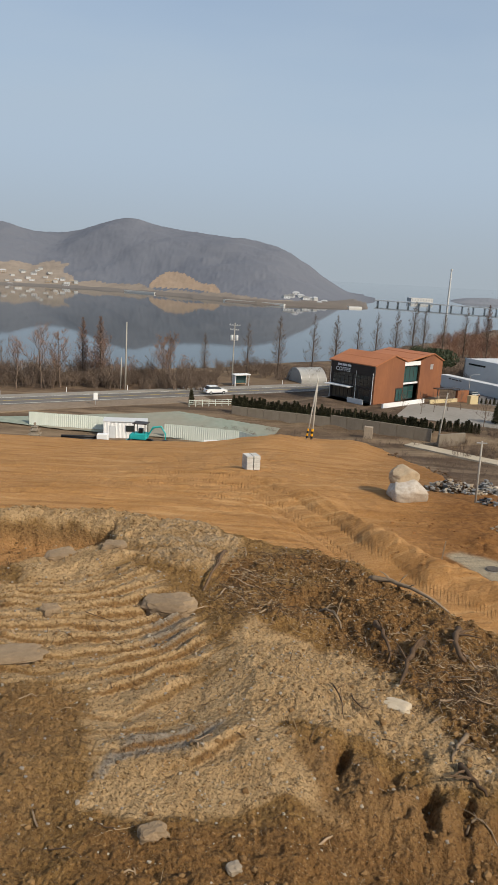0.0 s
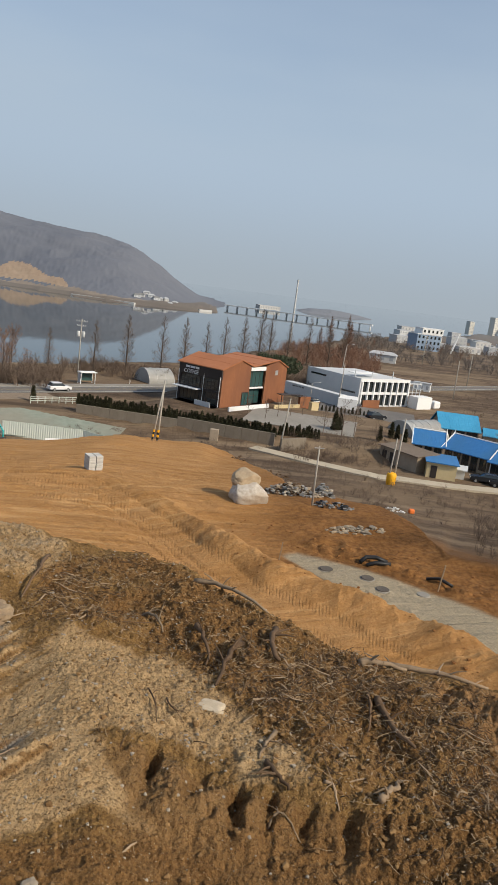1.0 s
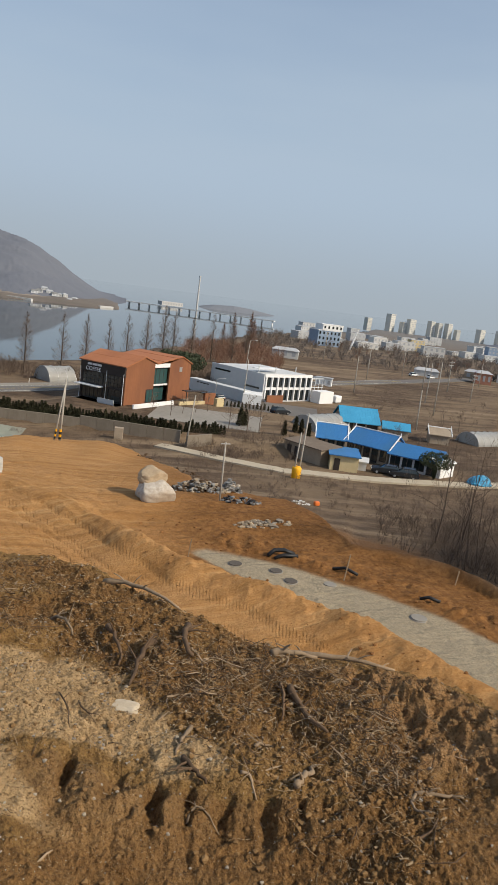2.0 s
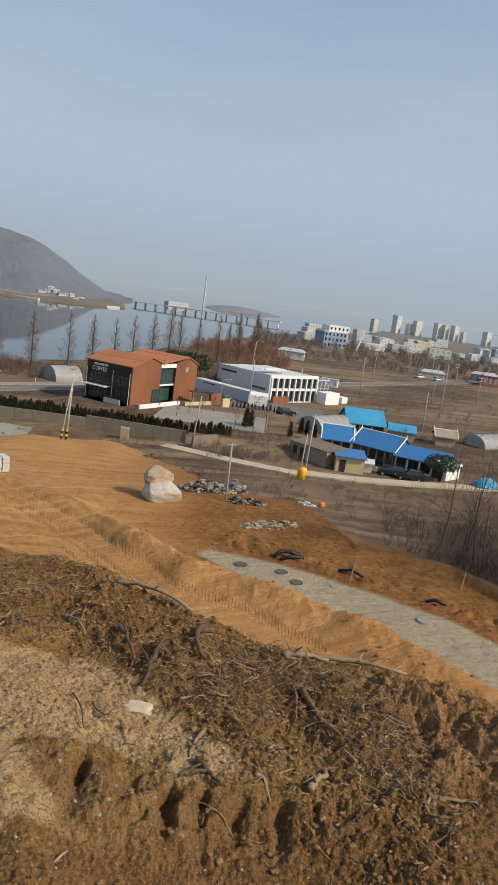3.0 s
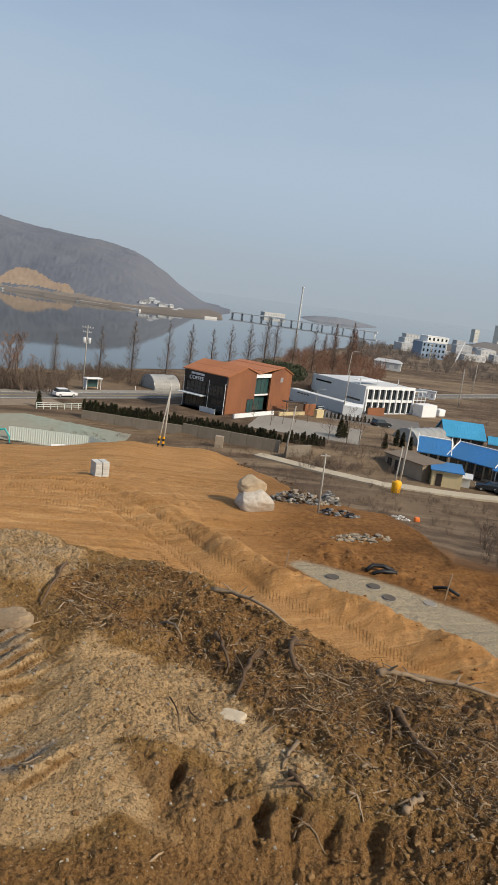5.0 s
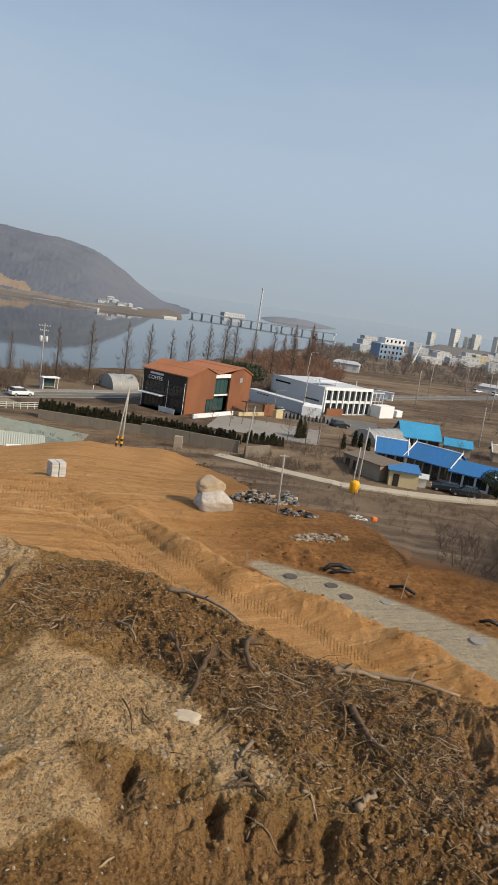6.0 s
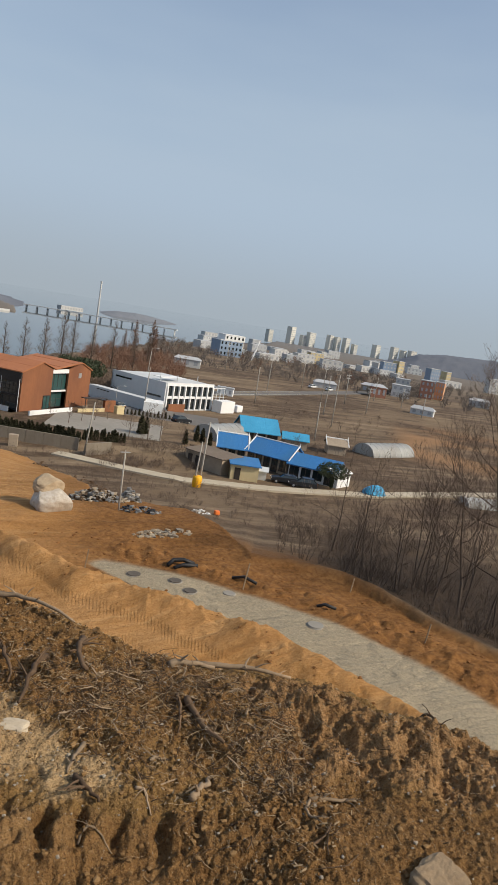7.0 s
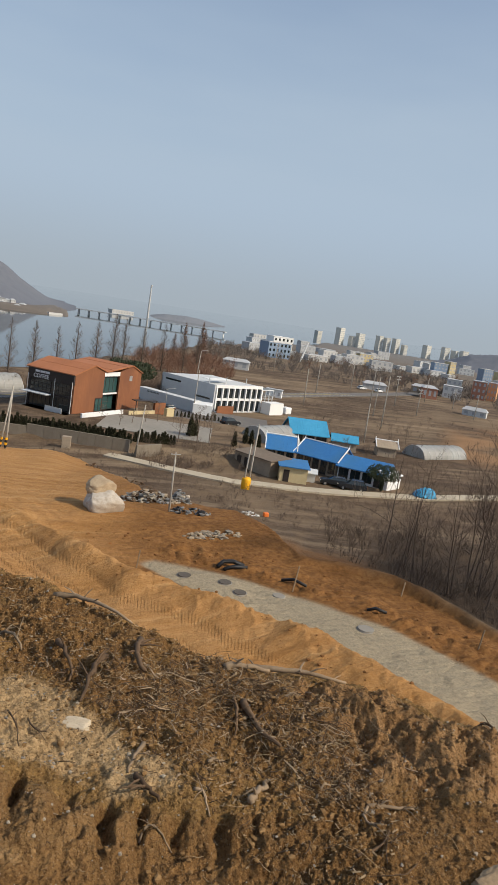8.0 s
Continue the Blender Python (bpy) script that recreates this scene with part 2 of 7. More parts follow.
PLATE = [(-0.04, 6.13), (0.23, 6.44), (1.06, 6.29), (1.4, 5.65), (1.74, 4.9), (2.08, 4.57), (2.12, 4.35), (1.61, 4.4), (1.35, 4.82), (0.7, 4.89), (0.3, 4.9), (0.0, 5.3)]
DEBRIS = [(-0.3, 8.2), (0.2, 8.75), (1.14, 8.75), (1.7, 7.8), (2.24, 7.4), (2.9, 6.8), (3.2, 6.1), (3.66, 5.32), (3.79, 4.65), (3.4, 3.4), (2.8, 3.0), (2.4, 3.7), (2.27, 4.21), (2.14, 4.47), (1.79, 4.9), (1.41, 5.69), (1.07, 6.39), (0.26, 6.55), (-0.2, 7.01)]
TAN = [(3.5, 5.75), (4.32, 5.6), (5.0, 4.9), (6.2, 3.9), (6.2, 2.9), (5.0, 3.3), (4.3, 3.85), (3.9, 4.15), (3.5, 4.25), (3.37, 4.7)]


def spoil_heap(x, y, r, az):
    """The heap's height and its kinds of soil; dark also holds painted shade."""
    wx, wy = x + 0.22 * fbm(x * 1.6, y * 1.6, 101, 4, 0.6), y + 0.22 * fbm(x * 1.6, y * 1.6, 106, 4, 0.6)
    rim, hollow, lip, slate = within(wx, wy, RIM), within(wx, wy, HOLLOW), within(wx, wy, LIP, 0.12), np.maximum(within(wx, wy, SLATE, 0.12), 0.7 * within(wx, wy, SLATE_UP))
    combed, skirt, tongue, plate = within(wx, wy, COMBED, 0.2), within(wx, wy, SKIRT), within(wx, wy, TONGUE, 0.07), within(wx, wy, PLATE, 0.1)
    debris, tan = within(wx, wy, DEBRIS, 0.2), within(wx, wy, TAN, 0.3)
    quiet = np.clip(combed + skirt + tongue, 0, 1)
    top = 24.5 + 0.16 * fbm(x * 0.9, y * 0.9, 43, 3) + 1.9 * (1 - ramp(r, 0.6, 2.6))
    top = top - 0.3 * hollow + 0.10 * lip + 0.08 * rim
    # the spine between the combed flank and the torn edge
    spine = np.interp(y, [4.0, 4.6, 5.36, 6.4], [0.96, 0.54, 0.35, 0.05])
    top = top + 0.2 * np.exp(-((x - spine) / 0.5) ** 2) * ramp(y, 3.7, 4.3) * (1 - ramp(y, 6.3, 7.2))
    # arcs combed by a digger's tracks
    ph = (y - (0.45 + 0.35 * (y - 4.8)) * (x + 0.5) - 0.25 * (x + 0.5) ** 2 + 0.2 * fbm(x * 1.1, y * 1.1, 53, 4)) / 0.31
    saw = ph - np.floor(ph)
    step = np.where(saw < 0.3, saw / 0.3, (1 - saw) / 0.7)
    riser = ramp(saw, 0.0, 0.05) * (1 - ramp(saw, 0.13, 0.24))
    worn = np.clip(ramp(fbm(x * 0.9, y * 0.9, 56, 3), -0.6, -0.1) * (0.85 + 1.1 * fbm(x * 2.1, y * 2.1, 54, 2)), 0, 1.3)
    top = top + combed * 0.075 * worn * (step + 0.35 * fbm(x * 6, y * 6, 55, 3) * step)
    # flat scrapes on the brown earth
    ph2 = (y + 0.12 * x + 0.25 * fbm(x * 0.9, y * 0.9, 57, 3)) / 0.24
    left = (1 - ramp(x, -1.5, -0.9)) * (1 - ramp(y, 5.1, 5.7))
    low = (1 - ramp(wy, 3.75, 4.1)) * (1 - ramp(x, 0.9, 1.5)) * ramp(x, -1.3, -0.7)
    saw2 = ph2 - np.floor(ph2)
    top = top + np.clip(left + 0.6 * low, 0, 1) * 0.06 * np.where(saw2 < 0.7, saw2 / 0.7, (1 - saw2) / 0.3) * (0.7 + 1.2 * fbm(x * 1.7, y * 1.7, 58, 2))
    # the torn edge under the pale plate, bitten by bucket teeth
    upper = np.interp(x, [0.2, 0.4, 0.7, 1.12, 1.5, 2.1, 2.6, 3.2], [4.6, 4.72, 4.72, 4.62, 4.36, 4.24, 4.05, 3.85]) + 0.10 * fbm(x * 3, y * 3, 47, 3)
    lower = np.interp(x, [0.2, 0.5, 0.8, 1.15, 1.64, 2.23, 2.9, 3.2], [4.45, 4.36, 4.1, 3.85, 3.66, 3.55, 3.4, 3.3])
    q = (y - lower) / (upper - lower)
    inside = ramp(wx, 0.3, 0.85) * (1 - ramp(x, 1.9, 3.2))
    tx = (x - 0.22 * (y - 4.5) - 0.60 + 0.16 * fbm(x * 2.2, y * 2.2, 49, 3)) / 0.275
    gap = 0.5 + 0.5 * np.cos(2 * np.pi * tx)
    bite = lattice(np.floor(tx + 0.5), np.zeros_like(x), 5)
    torn = fbm(x * 7, y * 7, 51, 3)
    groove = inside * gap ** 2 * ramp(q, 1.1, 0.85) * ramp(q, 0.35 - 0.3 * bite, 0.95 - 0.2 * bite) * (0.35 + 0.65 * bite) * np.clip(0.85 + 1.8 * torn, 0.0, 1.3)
    top = top - inside * 0.2 * (1 - ramp(q + 0.35 * torn, 0.0, 1.0)) * ramp(y, 2.4, 3.4) - 0.15 * groove
    # broken ground
    clod = 0.13 * fbm(x * 1.5, y * 1.5, 61, 4, 0.55) + 0.05 * np.abs(fbm(x * 6, y * 6, 67, 3, 0.6))
    top = top + (0.25 + 0.55 * debris + 0.4 * tan) * (1 - 0.7 * quiet) * clod
    top = top + (0.03 + 0.03 * debris + 0.03 * tan + 0.03 * rim) * (1 - 0.55 * quiet) * fbm(x * 9, y * 9, 71, 4, 0.75)
    top = top + (0.035 - 0.02 * quiet) * np.abs(fbm(x * 20, y * 20, 77, 2, 0.6))
    lumpy = np.abs(fbm(x * 2.3, y * 2.3, 110, 4, 0.6))
    top = top + tan * (0.2 * fbm(x * 1.9, y * 1.9, 116, 3, 0.6) + 0.2 * (0.3 - lumpy) + 0.08 * (0.3 - np.abs(fbm(x * 7, y * 7, 114, 3, 0.6)))) - 0.04 * tan
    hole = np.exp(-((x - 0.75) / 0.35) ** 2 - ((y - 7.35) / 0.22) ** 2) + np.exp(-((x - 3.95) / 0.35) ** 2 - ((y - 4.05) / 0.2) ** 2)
    top = top - 0.16 * hole
    m = heap_edge(az) + 0.5 * fbm(x * 0.45, y * 0.45, 41, 3) + 0.25 * fbm(x * 2, y * 2, 42, 3)
    slope = m - r
    heap = top - 0.82 * (np.sqrt(slope ** 2 + 0.16) - slope) / 2 - np.where(slope < 0, -slope * 0.2, 0)
    mottle = fbm(x * 1.4, y * 1.4, 83, 4, 0.6)
    kinds = dict(
        debris=debris,
        # dark soil, plus shade painted into grooves, holes and comb risers
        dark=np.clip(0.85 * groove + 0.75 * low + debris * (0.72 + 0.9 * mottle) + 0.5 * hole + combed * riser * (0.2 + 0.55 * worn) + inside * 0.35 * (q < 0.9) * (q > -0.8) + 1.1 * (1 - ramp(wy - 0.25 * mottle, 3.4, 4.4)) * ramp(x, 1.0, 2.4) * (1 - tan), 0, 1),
        pale=np.clip(combed * (1.0 + 0.5 * mottle) * (1 - 0.5 * riser) + 0.8 * rim * (0.8 + 0.7 * mottle) + 0.9 * lip + 0.85 * skirt + tongue + plate * (0.95 + 0.5 * mottle) - 0.6 * inside * (q < 0.9) * (q > -1.5), 0, 1) * (1 - hollow),
        grey=np.clip(slate + 0.45 * rim * ramp(x, -1.8, -1.0) + 0.4 * combed * ramp(mottle, 0.0, 0.25), 0, 1),
        tan=tan,
        rust=np.clip(hollow + 0.35 * left + 0.55 * inside * (1 - groove) * ramp(q, -0.9, -0.1) * (1 - ramp(q, 0.75, 0.95)) + ramp(-slope, 0.2, 1.5), 0, 1),
    )
    return heap, kinds


def land(x, y):
    """Height, and how much of each kind of soil and of painted haze lies there."""
    r, az = np.hypot(x, y), np.degrees(np.arctan2(x, y))
    wob = fbm(x * 0.12, y * 0.12, 3) * np.clip(r * 0.05, 0.3, 4)
    # graded hillside
    over = np.clip(r - 45, 0, None)
    site = 13.8 - 0.175 * over * over / (over + 6) + ramp(r, 58, 82) * (1.2 * np.exp(-((az - 2) / 4.5) ** 2) + 0.6 * np.exp(-((az - 8.6) / 1.9) ** 2) + 1.0 * np.exp(-((az + 21) / 5) ** 2))
    site = site + 0.5 * fbm(x * 0.09, y * 0.09, 11, 3) + 0.12 * fbm(x * 0.5, y * 0.5, 12, 3)
    bl = berm_line(az) + 0.8 * fbm(x * 0.35, y * 0.35, 17, 3)
    strength = ramp(az, 0, 12) * (0.75 + 0.5 * fbm(x * 0.3, y * 0.3, 19, 3))
    bd = r - bl
    site = site + strength * 0.95 * np.exp(-np.where(bd < 0, bd / 1.7, bd / 1.0) ** 2) - 0.75 * ramp(bd, 0, 2.5) * ramp(az, 4, 16) * (1 - ramp(r, 42, 50))
    trk = np.exp(-((r - bl + 5.0) / 2.6) ** 2) * ramp(az, -30, 4)
    site = site - 0.25 * trk
    lanes = sum(np.exp(-((r - bl + o + 0.5 * fbm(x * 0.08, y * 0.08, int(o * 10), 2)) / 0.30) ** 4) for o in (2.2, 4.4, 5.6, 7.7)) * ramp(az, -40, 6)
    site = site - 0.09 * lanes
    ruts = np.abs(np.sin((r - bl) * 1.9 + 3 * fbm(x * 0.1, y * 0.1, 27, 3))) ** 6 * ramp(fbm(x * 0.05, y * 0.05, 28, 2), -0.15, 0.2)
    site = site - 0.05 * ruts * (1 - ramp(r, 60, 75))
    crumb = np.exp(-((bd - 0.4) / 2.0) ** 2) * strength
    site = site + crumb * (0.32 * (0.22 - np.abs(fbm(x * 0.8, y * 0.8, 121, 4, 0.6))) + 0.12 * fbm(x * 3, y * 3, 125, 3))
    rough_turn = ramp(fbm(x * 0.13, y * 0.13, 127, 3), -0.1, 0.25) * (1 - ramp(r, 62, 75))
    site = site + rough_turn * 0.10 * fbm(x * 1.3, y * 1.3, 128, 4, 0.65)
    gr = ramp(r, gravel_near(az) - 0.25 + 0.25 * wob, gravel_near(az) + 0.25 + 0.25 * wob) * (1 - ramp(r, gravel_far(az) - 0.3, gravel_far(az) + 0.3)) * ramp(az, 16.3, 17.5)
    rough_band = ramp(r, gravel_far(az), gravel_far(az) + 1.2) * (1 - ramp(r, gravel_far(az) + 2.5, gravel_far(az) + 5)) * ramp(az, 16, 20)
    site = site + rough_band * 0.55 * np.abs(fbm(x * 0.9, y * 0.9, 23, 4))
    # lower fields and the plain
    e = site_edge(az) + 0.4 * wob
    s = (r - e) / np.maximum(100 - e, 14)
    low_right = 4 + (13.6 - 0.17 * np.clip(e - 45, 0, None) - 4) * np.interp(s, [0, 0.1, 0.3, 0.6, 1], [1, 0.8, 0.55, 0.25, 0])
    low_left = np.interp(r, [80, 95, 110, 120], [8.7, 2.5, 2.9, 4.2])
    k = ramp(az, 1, 10)
    low = low_left * (1 - k) + low_right * k
    low = low + 0.35 * fbm(x * 0.11, y * 0.11, 31, 4) * (1 - ramp(r, 95, 112)) + 0.10 * fbm(x * 0.7, y * 0.7, 33, 3) * (1 - ramp(r, 95, 112))
    on_site = 1 - ramp(r, e - 0.35, e + 0.35)
    z = site * on_site + low * (1 - on_site)
    # the terrace of the coffee house behind its retaining wall
    u, v = (x + 3.3) * 0.9285 - (y - 120) * 0.3714, (x + 3.3) * 0.3714 + (y - 120) * 0.9285
    z = z + (5.2 - z) * ramp(v, 0.7, 2.0) * (1 - ramp(v, 34, 44)) * ramp(u, 3, 10) * (1 - ramp(u, 50, 60))
    # the lake bed, the far bank; the water behind the town is added as haze
    near, far = shore_near(az), shore_far(az)
    lake = ramp(r, near - 12, near + 12) * (1 - ramp(r, far - 8, far + 8))
    z = z * (1 - lake) - 3.0 * lake
    z = np.where((r > far) & (az < 30), np.minimum(z, 0.8 + 3.0 * ramp(r, far, far + 60)), z)
    z = np.where((az > 5.5) & (az < 9.6) & (r > far + 15 + 130 * np.clip(9 - az, 0, 4)), -3.0, z)
    # spoil heap on top of it
    near_by = r < 17
    on_heap, soil = np.zeros_like(r), {key: np.zeros_like(r) for key in ("debris", "dark", "pale", "grey", "tan", "rust")}
    if near_by.any():
        heap, made = spoil_heap(x[near_by], y[near_by], r[near_by], az[near_by])
        on_heap[near_by] = (heap > z[near_by]).astype(float)
        z[near_by] = np.maximum(z[near_by], heap)
        for key, v in made.items():
            soil[key][near_by] = v * on_heap[near_by]
    kinds = dict(
        heap=on_heap,
        debris=soil["debris"],
        dark=soil["dark"],
        pale=soil["pale"],
        grey=soil["grey"],
        tan=soil["tan"],
        orange=np.clip(on_site * (1 - on_heap) + soil["rust"], 0, 1),
        moist=np.clip(on_site * (1 - on_heap) * ramp(bd, 0.5, 4) * ramp(az, 6, 20) + (1 - on_site) * ramp(az, 15, 26) * (1 - ramp(az, 38, 44)) * (1 - ramp(r, e + 6, e + 17)) * 0.75, 0, 1),
        gravel=gr * (1 - on_heap),
        track=np.clip(lanes, 0, 1) * (1 - on_heap) * on_site,
        run=(np.radians(az) * 29.0 + 0.35 * np.abs(r - bl + 4) * 0 + x * 0.15) * 0.1 + 8,
        # distance haze for the ground colour: far greys it, plain turns it bluish
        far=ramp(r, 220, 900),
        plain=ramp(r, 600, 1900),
        clay=ramp(az, 38.5, 41) * (1 - ramp(az, 47, 52)) * ramp(r, 150, 170) * (1 - ramp(r, 215, 250)) * ramp(fbm(x * 0.06, y * 0.06, 95, 3), -0.35, 0.1),
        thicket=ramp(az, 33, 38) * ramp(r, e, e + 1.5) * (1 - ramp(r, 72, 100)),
    )
    return z, kinds


def ground_z(x, y):
    return float(land(np.array([float(x)]), np.array([float(y)]))[0][0])


def ground_material():
    m = bpy.data.materials.new("dug_earth_and_dry_fields")
    m.use_nodes = True
    n, l = m.node_tree.nodes, m.node_tree.links
    b = n["Principled BSDF"]
    b.inputs["Roughness"].default_value = 0.95
    b.inputs["Specular IOR Level"].default_value = 0.15
    co = n.new("ShaderNodeTexCoord")

    def tex(scale, detail=6.0, rough=0.6):
        t = n.new("ShaderNodeTexNoise")
        t.inputs["Scale"].default_value, t.inputs["Detail"].default_value, t.inputs["Roughness"].default_value = scale, detail, rough
        l.new(co.outputs["Object"], t.inputs["Vector"])
        return t.outputs["Fac"]

    def span(v, a, b2, c=0.0, d=1.0):
        r = n.new("ShaderNodeMapRange")
        for key, val in (("From Min", a), ("From Max", b2), ("To Min", c), ("To Max", d)):
            r.inputs[key].default_value = val
        l.new(v, r.inputs["Value"])
        return r.outputs["Result"]

    def mix(f, a, b2):
        x = n.new("ShaderNodeMix")
        x.data_type = "RGBA"
        for socket, v in (("Factor", f), ("A", a), ("B", b2)):
            if isinstance(v, tuple):
                x.inputs[socket].default_value = (*v, 1)
            elif isinstance(v, float):
                x.inputs[socket].default_value = v
            else:
                l.new(v, x.inputs[socket])
        return x.outputs["Result"]

    def attr(name):
        a = n.new("ShaderNodeAttribute")
        a.attribute_name = name
        return a.outputs["Fac"]

    def times(a, b2, op="MULTIPLY"):
        x = n.new("ShaderNodeMath")
        x.operation, x.use_clamp = op, True
        for i, v in enumerate((a, b2)):
            if isinstance(v, float):
                x.inputs[i].default_value = v
            else:
                l.new(v, x.inputs[i])
        return x.outputs["Value"]

    fine, mid, big, vast = tex(26), tex(3.2), tex(0.35), tex(0.03)
    grain, scuff = tex(90, 3), tex(9, 5, 0.7)
    field = mix(span(mid, 0.35, 0.65), (0.1, 0.067, 0.043), (0.165, 0.115, 0.075))
    field = mix(span(big, 0.42, 0.62), field, (0.075, 0.05, 0.033))
    field = mix(span(vast, 0.45, 0.62, 0.0, 0.75), field, (0.21, 0.15, 0.095))
    plots = n.new("ShaderNodeMapping")
    plots.inputs["Rotation"].default_value[2] = 0.62
    plots.inputs["Scale"].default_value = (0.02, 0.16, 0.1)
    l.new(co.outputs["Object"], plots.inputs["Vector"])
    strips = n.new("ShaderNodeTexNoise")
    strips.inputs["Scale"].default_value, strips.inputs["Detail"].default_value, strips.inputs["Roughness"].default_value = 1.0, 7.0, 0.7
    l.new(plots.outputs["Vector"], strips.inputs["Vector"])
    field = mix(span(strips.outputs["Fac"], 0.52, 0.64, 0.0, 0.8), field, (0.27, 0.2, 0.13))
    field = mix(span(strips.outputs["Fac"], 0.46, 0.36, 0.0, 0.75), field, (0.06, 0.042, 0.029))
    orange = mix(span(mid, 0.3, 0.7), (0.4, 0.2, 0.064), (0.47, 0.25, 0.092))
    orange = mix(span(big, 0.4, 0.65, 0.0, 0.85), orange, (0.46, 0.25, 0.1))
    orange = mix(span(fine, 0.5, 0.75, 0.0, 0.5), orange, (0.33, 0.16, 0.062))
    orange = mix(span(scuff, 0.5, 0.68, 0.0, 0.6), orange, (0.3, 0.145, 0.05))
    orange = mix(span(scuff, 0.46, 0.34, 0.0, 0.5), orange, (0.52, 0.31, 0.135))
    moist = mix(span(big, 0.4, 0.62), (0.165, 0.073, 0.022), (0.235, 0.107, 0.034))
    moist = mix(span(mid, 0.45, 0.7, 0.0, 0.6), moist, (0.11, 0.05, 0.017))
    heap = mix(span(mid, 0.3, 0.7), (0.25, 0.143, 0.05), (0.37, 0.222, 0.085))
    heap = mix(span(fine, 0.4, 0.7, 0.0, 0.7), heap, (0.105, 0.056, 0.02))
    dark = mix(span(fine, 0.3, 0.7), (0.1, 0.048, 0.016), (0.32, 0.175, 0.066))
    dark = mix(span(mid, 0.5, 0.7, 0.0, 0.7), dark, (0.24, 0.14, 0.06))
    pale = mix(span(mid, 0.3, 0.7), (0.44, 0.285, 0.138), (0.57, 0.395, 0.21))
    pale = mix(span(fine, 0.52, 0.72, 0.0, 0.65), pale, (0.24, 0.155, 0.075))
    gravel = mix(span(fine, 0.3, 0.7), (0.33, 0.27, 0.18), (0.46, 0.385, 0.27))
    gravel = mix(span(scuff, 0.45, 0.65, 0.0, 0.7), gravel, (0.22, 0.18, 0.12))
    gravel = mix(span(mid, 0.45, 0.7, 0.0, 0.5), gravel, (0.24, 0.205, 0.15))
    lie = n.new("ShaderNodeMapping")
    lie.inputs["Rotation"].default_value[2] = 0.84
    lie.inputs["Scale"].default_value = (0.12, 1.5, 0.3)
    l.new(co.outputs["Object"], lie.inputs["Vector"])
    scrape = n.new("ShaderNodeTexNoise")
    scrape.inputs["Scale"].default_value, scrape.inputs["Detail"].default_value, scrape.inputs["Roughness"].default_value = 1.0, 6.0, 0.65
    l.new(lie.outputs["Vector"], scrape.inputs["Vector"])
    orange = mix(span(scrape.outputs["Fac"], 0.52, 0.64, 0.0, 0.65), orange, (0.29, 0.14, 0.047))
    orange = mix(span(scrape.outputs["Fac"], 0.46, 0.36, 0.0, 0.65), orange, (0.55, 0.33, 0.145))
    c = mix(attr("orange"), field, orange)
    c = mix(times(attr("moist"), span(mid, 0.2, 0.6, 0.55, 1.0)), c, moist)
    c = mix(times(attr("heap"), times(1.0, attr("orange"), "SUBTRACT")), c, heap)
    blotch = span(times(times(mid, 0.6), times(fine, 0.4), "ADD"), 0.3, 0.7, -0.3, 0.3)

    def ragged(name, a, b2):
        x = n.new("ShaderNodeMath")
        x.operation = "ADD"
        l.new(attr(name), x.inputs[0])
        l.new(blotch, x.inputs[1])
        return times(span(x.outputs["Value"], a, b2), span(attr(name), 0.0, 0.1))

    tan = mix(span(mid, 0.35, 0.65), (0.3, 0.165, 0.068), (0.41, 0.245, 0.115))
    tan = mix(span(fine, 0.5, 0.7, 0.0, 0.7), tan, (0.19, 0.095, 0.038))
    slate = mix(span(fine, 0.35, 0.65), (0.15, 0.145, 0.13), (0.3, 0.275, 0.235))
    c = mix(ragged("tan", 0.3, 0.7), c, tan)
    c = mix(times(ragged("pale", 0.25, 0.75), 0.92), c, pale)
    c = mix(times(ragged("grey", 0.4, 0.8), 0.75), c, slate)
    # lays on the dark soil and the painted shade of the recesses
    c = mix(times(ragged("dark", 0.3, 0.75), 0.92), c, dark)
    # dark specks painted in as the shade of crevices in loose soil
    crevice_shade, pits = tex(42, 4, 0.7), tex(14, 5, 0.72)
    c = mix(times(span(crevice_shade, 0.54, 0.62, 0.0, 0.65), attr("heap")), c, (0.085, 0.043, 0.016))
    c = mix(times(span(pits, 0.57, 0.66, 0.0, 0.55), attr("heap")), c, (0.095, 0.048, 0.018))
    c = mix(attr("gravel"), c, gravel)
    c = mix(times(span(grain, 0.62, 0.72), attr("heap")), c, (0.4, 0.31, 0.2))
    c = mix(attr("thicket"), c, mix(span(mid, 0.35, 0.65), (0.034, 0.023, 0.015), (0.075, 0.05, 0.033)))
    c = mix(times(attr("clay"), 0.8), c, (0.3, 0.17, 0.085))
    # haze mixed into the base colour, growing with distance
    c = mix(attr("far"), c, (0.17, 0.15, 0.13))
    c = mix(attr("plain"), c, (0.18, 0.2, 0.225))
    l.new(c, b.inputs["Base Color"])
    # tread bars pressed into the haul track
    turn = n.new("ShaderNodeMath")
    turn.operation = "MULTIPLY"
    turn.inputs[1].default_value = 10 * 2 * math.pi / 0.17
    l.new(attr("run"), turn.inputs[0])
    wave = n.new("ShaderNodeMath")
    wave.operation = "SINE"
    l.new(turn.outputs[0], wave.inputs[0])
    b1 = n.new("ShaderNodeBump")
    b1.inputs["Strength"].default_value, b1.inputs["Distance"].default_value = 1.0, 0.06
    l.new(times(span(wave.outputs[0], -0.4, 0.4), times(attr("track"), span(big, 0.35, 0.55))), b1.inputs["Height"])
    b2 = n.new("ShaderNodeBump")
    b2.inputs["Strength"].default_value, b2.inputs["Distance"].default_value = 0.7, 0.14
